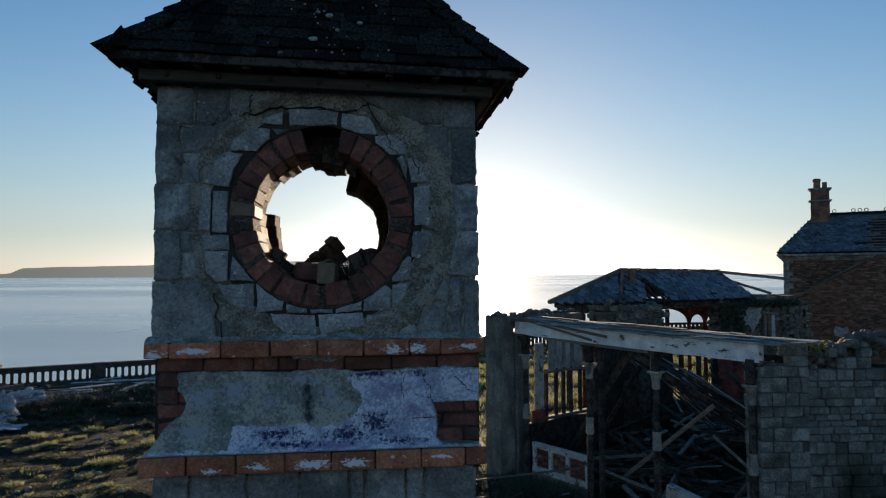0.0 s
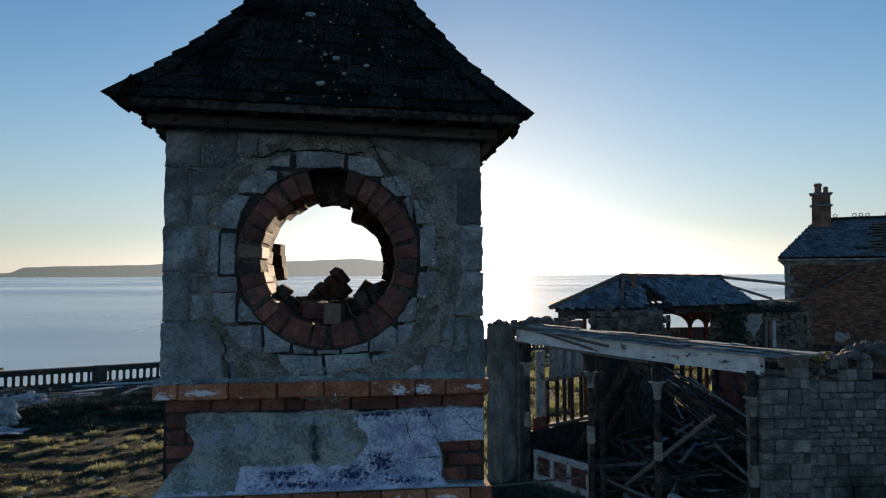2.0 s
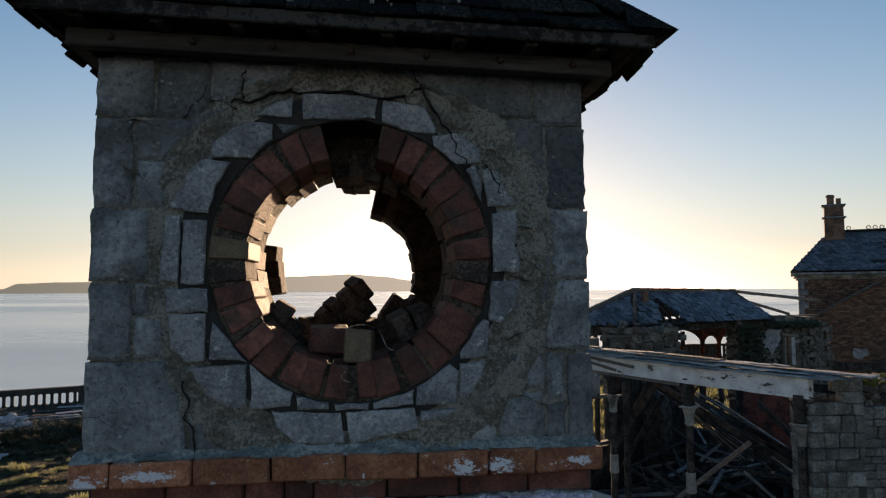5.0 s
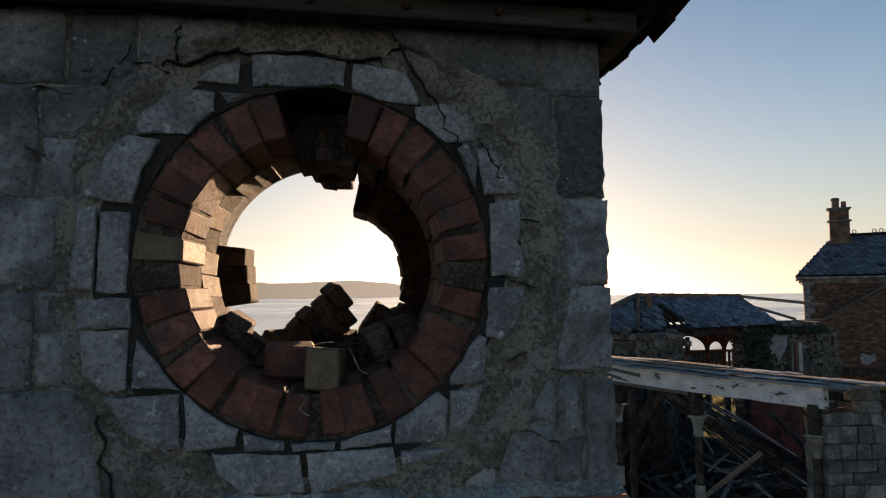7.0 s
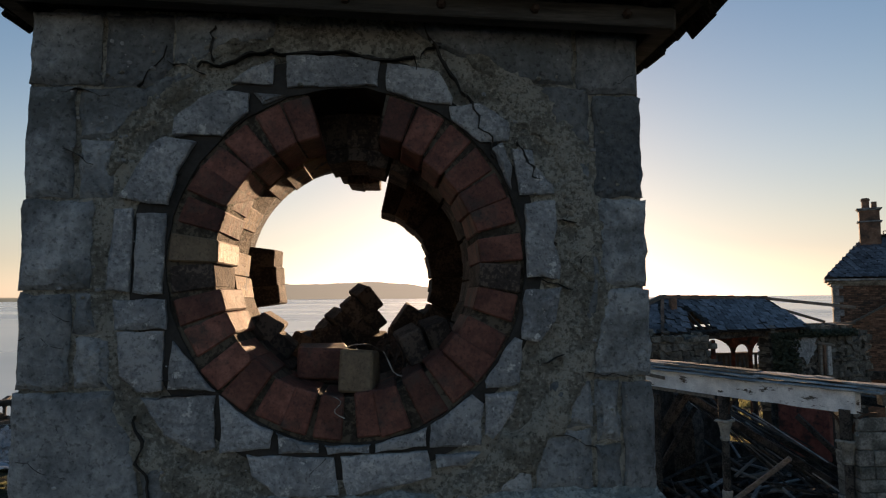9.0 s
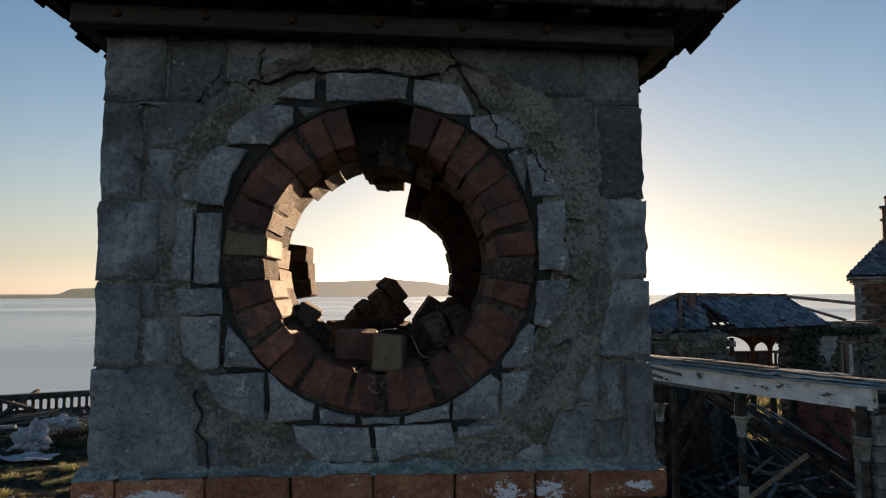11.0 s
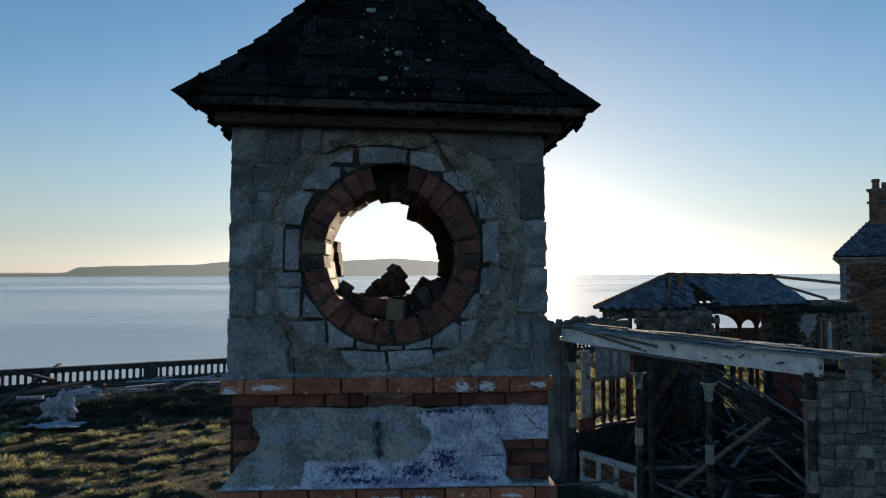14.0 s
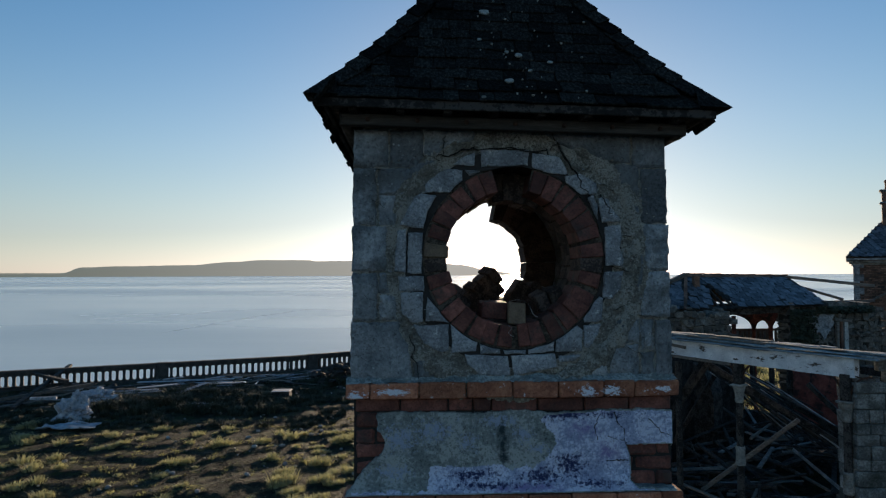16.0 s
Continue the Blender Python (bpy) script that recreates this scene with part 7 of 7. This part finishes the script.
chips, pale_chips = bmesh.new(), bmesh.new()
for k in range(420):
    x, z = rng.uniform(TX0 + 0.02, TX1 - 0.02), rng.uniform(5.81, 6.97)
    if math.hypot(x - CX, z - CZ) < 0.60 and k % 3:
        continue
    if math.hypot(x - CX, z - CZ) < R_OUT + 0.02:
        continue
    add_rock(pale_chips if k % 2 else chips, (x, 0.0, z), rng.choice((0.003, 0.004, 0.006, 0.009)), rng, 0.8)
tagged(tower_part("mortar_crumb", chips, MORTAR, "crumbs of mortar on the wall"), kind="stuff")
tagged(tower_part("chipping", pale_chips, PALE, "pale chipped spots on the stone"), kind="stuff")

# ---- the left-hand ground: debris by the balustrade ----
def plank(x, y, L, az, w, h, mat, lift=0.0, rise=0.0, label="weathered plank lying in the grass"):
    z = ground_height(x, y) + h / 2 + 0.03 + lift
    bm = bmesh.new()
    d = Vector((math.cos(az), math.sin(az), rise)) * (L / 2)
    add_beam(bm, -d, d, w, h, bevel=0.006, jitter=0.006, rng=rng)
    ob = part("plank", bm, mat)
    ob.location = (x, y, z)
    return tagged(ob, label, "plank", "planks dumped by the balustrade")


rng = random.Random(101)
for k in range(90):
    x = rng.uniform(-20, -5.5)
    y = edge_y(x) - rng.uniform(0.9, 6.0)
    plank(x, y, rng.uniform(1.0, 3.4), rng.gauss(0.25, 0.4), rng.uniform(0.08, 0.28), rng.uniform(0.03, 0.07), rng.choice((WOOD, WOOD, DARK_WOOD, CHAR, LEAD, SHEET)), rng.uniform(0, 0.2), rng.uniform(-0.06, 0.10))
for x, y, L, az, lift, r in ((-13.8, 31.9, 2.6, 0.02, 0.25, 0.02), (-11.5, 32.5, 2.6, 0.0, 0.3, 0.02), (-14.2, 29.3, 2.0, 0.85, 0.1, 0.05), (-11.6, 29.8, 2.4, 1.1, 0.15, 0.1), (-13.4, 30.2, 1.9, 0.4, 0.25, 0.03), (-10.3, 31.0, 2.2, 0.1, 0.2, 0.02), (-12.6, 27.6, 1.3, 0.05, 0.05, 0.0), (-10.4, 27.2, 1.5, 0.0, 0.05, 0.0)):
    plank(x, y, L, az, rng.uniform(0.2, 0.34), 0.05, SHEET, lift, r, "pale painted board lying on the debris")
# a fan of pale slats slid from a heap
for k in range(9):
    plank(-9.6 + 0.24 * k, 33.9 + 0.10 * k, 1.7, 0.62 - 0.02 * k, 0.10, 0.03, SHEET, 0.18, 0.10, "pale slat in a slipped fan of slats")
for k in range(26):
    x, y = rng.uniform(-17.5, -8.5), rng.uniform(26.5, 32.5)
    plank(x, y, rng.uniform(0.5, 1.8), rng.gauss(0.2, 0.5), rng.uniform(0.06, 0.2), 0.03, rng.choice((SHEET, SHEET, WOOD, LEAD)), rng.uniform(0.02, 0.15), rng.uniform(-0.05, 0.12), "small pale board among the rubbish")
# dark beams propped across one another by the balustrade
for x, y, L, az, lift, r, w in ((-19.0, 30.2, 7.5, 1.75, 0.55, 0.12, 0.2), (-19.6, 31.4, 4.6, -0.66, 0.75, -0.02, 0.22), (-18.2, 29.0, 4.0, 0.5, 0.35, 0.10, 0.16), (-20.5, 30.5, 5.0, 0.2, 0.4, 0.05, 0.2), (-17.2, 30.8, 3.0, -0.2, 0.3, -0.1, 0.14)):
    plank(x, y, L, az, w, 0.14, CHAR if w > 0.18 else WOOD, lift, r, "dark beam propped over the debris")
plank(-16.9, 26.4, 1.1, 0.1, 0.12, 0.12, SHEET, 0.5, 0.0, "pale rail of a broken bench")
# low dark brush that holds the heap together
heap = bmesh.new()
for k in range(120):
    x, y = rng.gauss(-4.6, 1.1), rng.gauss(34.0, 0.9)
    top = max(0.0, 1.15 - 0.45 * math.hypot((x + 4.6) / 1.1, (y - 34.0) / 0.9))
    add_rock(heap, (x, y, ground_height(x, y) + rng.uniform(0, 1) * top), rng.uniform(0.12, 0.34), rng, 0.6)
for k in range(150):
    x = rng.uniform(-21, -7)
    y = edge_y(x) - rng.uniform(0.8, 5.0)
    add_rock(heap, (x, y, ground_height(x, y) + rng.uniform(0, 0.15)), rng.uniform(0.15, 0.5), rng, 0.5)
tagged(part("rubbish", heap, CHAR), "dark burnt rubbish heaped by the balustrade", "rubbish", kind="stuff")


def crumpled(name, at, size, mat, label, category, seed, flat=1.0):
    rng = random.Random(seed)
    bm = bmesh.new()
    bmesh.ops.create_icosphere(bm, subdivisions=4, radius=1.0)
    for v in bm.verts:
        c = v.co.copy()
        k = 1 + 0.45 * noise.noise(c * 1.6 + Vector((seed, 0, 0))) + 0.6 * abs(noise.noise(c * 3.2 + Vector((0, seed, 0)))) + 0.4 * abs(noise.noise(c * 7)) - 0.3
        v.co = Vector((c.x * size[0], c.y * size[1], max(-0.3, c.z) * size[2] * flat)) * k
    ob = part(name, bm, mat)
    ob.location = at
    return tagged(ob, label, category)


gx, gy = -14.6, 24.4
crumpled("tarpaulin", (gx, gy, ground_height(gx, gy) + 0.2), (0.78, 0.6, 0.80), SHEET, "crumpled pale tarpaulin heaped in the grass", "tarpaulin", 3)
crumpled("tarpaulin", (gx - 0.5, gy + 3.2, ground_height(gx - 0.5, gy + 3.2) + 0.3), (0.85, 0.5, 0.42), SHEET, "small crumpled pale tarpaulin among planks", "tarpaulin", 7)
bm = bmesh.new()
add_box(bm, (2.1, 0.8, 0.05), None, 0.02)
bmesh.ops.subdivide_edges(bm, edges=list(bm.edges), cuts=8, use_grid_fill=True)
rough_up(bm, 0.10, 2.6)
ob = part("white_panel", bm, SHEET)
ob.location = (-13.95, 22.9, ground_height(-13.95, 22.9) + 0.14)
tagged(ob, "pale flat panel lying on the turf", "panel")
bm = bmesh.new()
add_box(bm, (0.85, 0.7, 0.40), Matrix.Translation((0, 0, 0.20)), 0.03)
ob = part("box", bm, CHAR)
ob.location = (-6.9, 29.1, ground_height(-6.9, 29.1))
tagged(ob, "dark box with a pale lid on the ground", "box")
bm = bmesh.new()
add_box(bm, (0.9, 0.74, 0.03), Matrix.Translation((0, 0, 0.415)), 0.01)
part("lid", bm, SHEET, ob, "pale lid")


# ---- grass ----
def tussocks(name, spots, mat, label, seed, blades=34, tall=0.32):
    """Tufts of bent blades, all as one mesh."""
    rng = random.Random(seed)
    verts, faces = [], []
    for x, y, size in spots:
        z = ground_height(x, y) - 0.02
        for b in range(int(blades * (0.5 + size))):
            az, out = rng.uniform(0, 6.283), rng.uniform(0.02, 0.30) * size
            bx, by = x + out * math.cos(az), y + out * math.sin(az)
            h = tall * size * rng.uniform(0.5, 1.25)
            lean = rng.uniform(0.15, 1.2) * h
            a2 = az + rng.uniform(-0.8, 0.8)
            w = rng.uniform(0.004, 0.009) * (0.6 + size)
            px, py = -math.sin(a2) * w, math.cos(a2) * w
            i = len(verts)
            mx, my = bx + 0.4 * lean * math.cos(a2), by + 0.4 * lean * math.sin(a2)
            tx, ty = bx + lean * math.cos(a2), by + lean * math.sin(a2)
            verts += [(bx - px, by - py, z), (bx + px, by + py, z), (mx + px, my + py, z + 0.65 * h), (mx - px, my - py, z + 0.65 * h), (tx, ty, z + h * rng.uniform(0.75, 1.0))]
            faces += [(i, i + 1, i + 2, i + 3), (i + 3, i + 2, i + 4)]
    me = bpy.data.meshes.new(name)
    me.from_pydata(verts, [], faces)
    me.materials.append(mat)
    return tagged(new(name, me), label, "grass", kind="stuff")


rng = random.Random(111)
turf, green, straw, scrub = [], [], [], []
for k in range(16000):
    x, y = rng.uniform(-24, 2.0), rng.uniform(12.5, 30)
    if y > edge_y(x) - 4.5 or y > 25.0 + 1.5 * noise.noise((x * 0.4, y * 0.4, 50)):
        continue
    f = ridge_phase(x, y) % 1.0
    patchy = noise.noise((x * 0.35, y * 0.35, 30))
    if (0.08 < f < 0.45 and patchy > -0.1 and rng.random() < 0.26) or rng.random() < 0.03:
        green.append((x, y, rng.uniform(0.25, 0.8)))
    elif rng.random() < 0.30:
        turf.append((x, y, rng.uniform(0.4, 0.9)))
# dry tufts sit along the crests, singly or in twos and threes
for k in range(1050):
    x, y = rng.uniform(-24, 2.0), rng.uniform(12.5, 27.5)
    f = ridge_phase(x, y) % 1.0
    if (not 0.05 < f < 0.50 and rng.random() < 0.75) or y > 23.6 + 1.2 * noise.noise((x * 0.5, y * 0.5, 51)) or noise.noise((x * 0.4, y * 0.4, 41)) < -0.05:
        continue
    size = rng.choice((0.3, 0.4, 0.5, 0.6, 0.8, 1.1))
    for q in range(rng.choice((1, 1, 1, 2))):
        straw.append((x + 0.3 * q * size, y + 0.1 * q, size * rng.uniform(0.6, 1.0)))
tussocks("turf", turf, SCRUB, "short green-brown turf in uneven rows", 7, 22, 0.06)
tussocks("grass", green, GRASS, "low green tufts along the worn ridges", 1, 30, 0.09)
tussocks("dry_grass", straw, STRAW, "dry straw-coloured tufts lit from behind", 3, 120, 0.23)
for k in range(900):
    x = rng.uniform(-22, -3)
    y = edge_y(x) - rng.uniform(0.8, 8.0)
    scrub.append((x, y, rng.uniform(0.4, 1.0)))
for k in range(800):
    x, y = rng.uniform(-21, -3.5), rng.uniform(23.2, 31.0)
    if noise.noise((x * 0.5, y * 0.5, 52)) > -0.15:
        scrub.append((x, y, rng.uniform(0.35, 0.9)))
for cx, cy, sx, sy, count in ((-10.2, 28.6, 1.3, 1.0, 170), (-8.2, 27.4, 1.0, 0.8, 60), (-13.0, 26.6, 1.2, 0.8, 70), (-4.8, 33.5, 1.2, 0.8, 90)):
    for k in range(count):
        scrub.append((rng.gauss(cx, sx), rng.gauss(cy, sy), rng.uniform(0.6, 1.5)))
for u, v, spread, count in ((0.6, -0.75, 0.30, 36), (1.5, -0.8, 0.35, 46), (-0.4, -1.2, 0.3, 20), (3.9, -0.8, 0.18, 14)):
    for k in range(count):
        c = H_M @ Vector((rng.gauss(u, spread), rng.gauss(v, spread * 0.7), 0))
        scrub.append((c.x, c.y, rng.uniform(0.8, 1.7)))
tussocks("scrub", scrub, SCRUB, "dark brown-green scrub among the debris", 6, 70, 0.30)
stones = bmesh.new()
for k in range(420):
    x, y = rng.uniform(-24, 1.5), rng.uniform(13, 33)
    if y < edge_y(x) - 1:
        add_rock(stones, (x, y, ground_height(x, y) + 0.02), rng.choice((0.03, 0.05, 0.08, 0.12)), rng)
tagged(part("stones", stones, CONCRETE), "scattered small stones and scraps in the turf", "stones", kind="stuff")
green, straw = [], []
for k in range(4200):
    x, y = rng.uniform(1.5, 30), rng.uniform(14, 46)
    c = H_M.inverted() @ Vector((x, y, 0))
    if -0.3 < c.x < 6.9 and -0.2 < c.y < 7.2:
        continue
    if noise.noise((x * 0.35, y * 0.8, 9)) > -0.05:
        (straw if rng.random() < 0.6 else green).append((x, y, rng.uniform(0.6, 1.3)))
tussocks("grass", green, GRASS, "rank green grass beyond the ruins", 2, 24)
tussocks("dry_grass", straw, STRAW, "dry straw-coloured grass beyond the ruins", 4, 24)
# a weed on the wall top
bm = bmesh.new()
c = E_M @ Vector((1.06, 0.16, 4.70))
for k in range(40):
    add_rock(bm, c + Vector([rng.gauss(0, 0.13), rng.gauss(0, 0.13), abs(rng.gauss(0, 0.06))]), rng.uniform(0.03, 0.07), rng)
tagged(part("weed", bm, GRASS), "yellow-green weed growing on the wall top", "plant", kind="stuff")


build_balustrade()
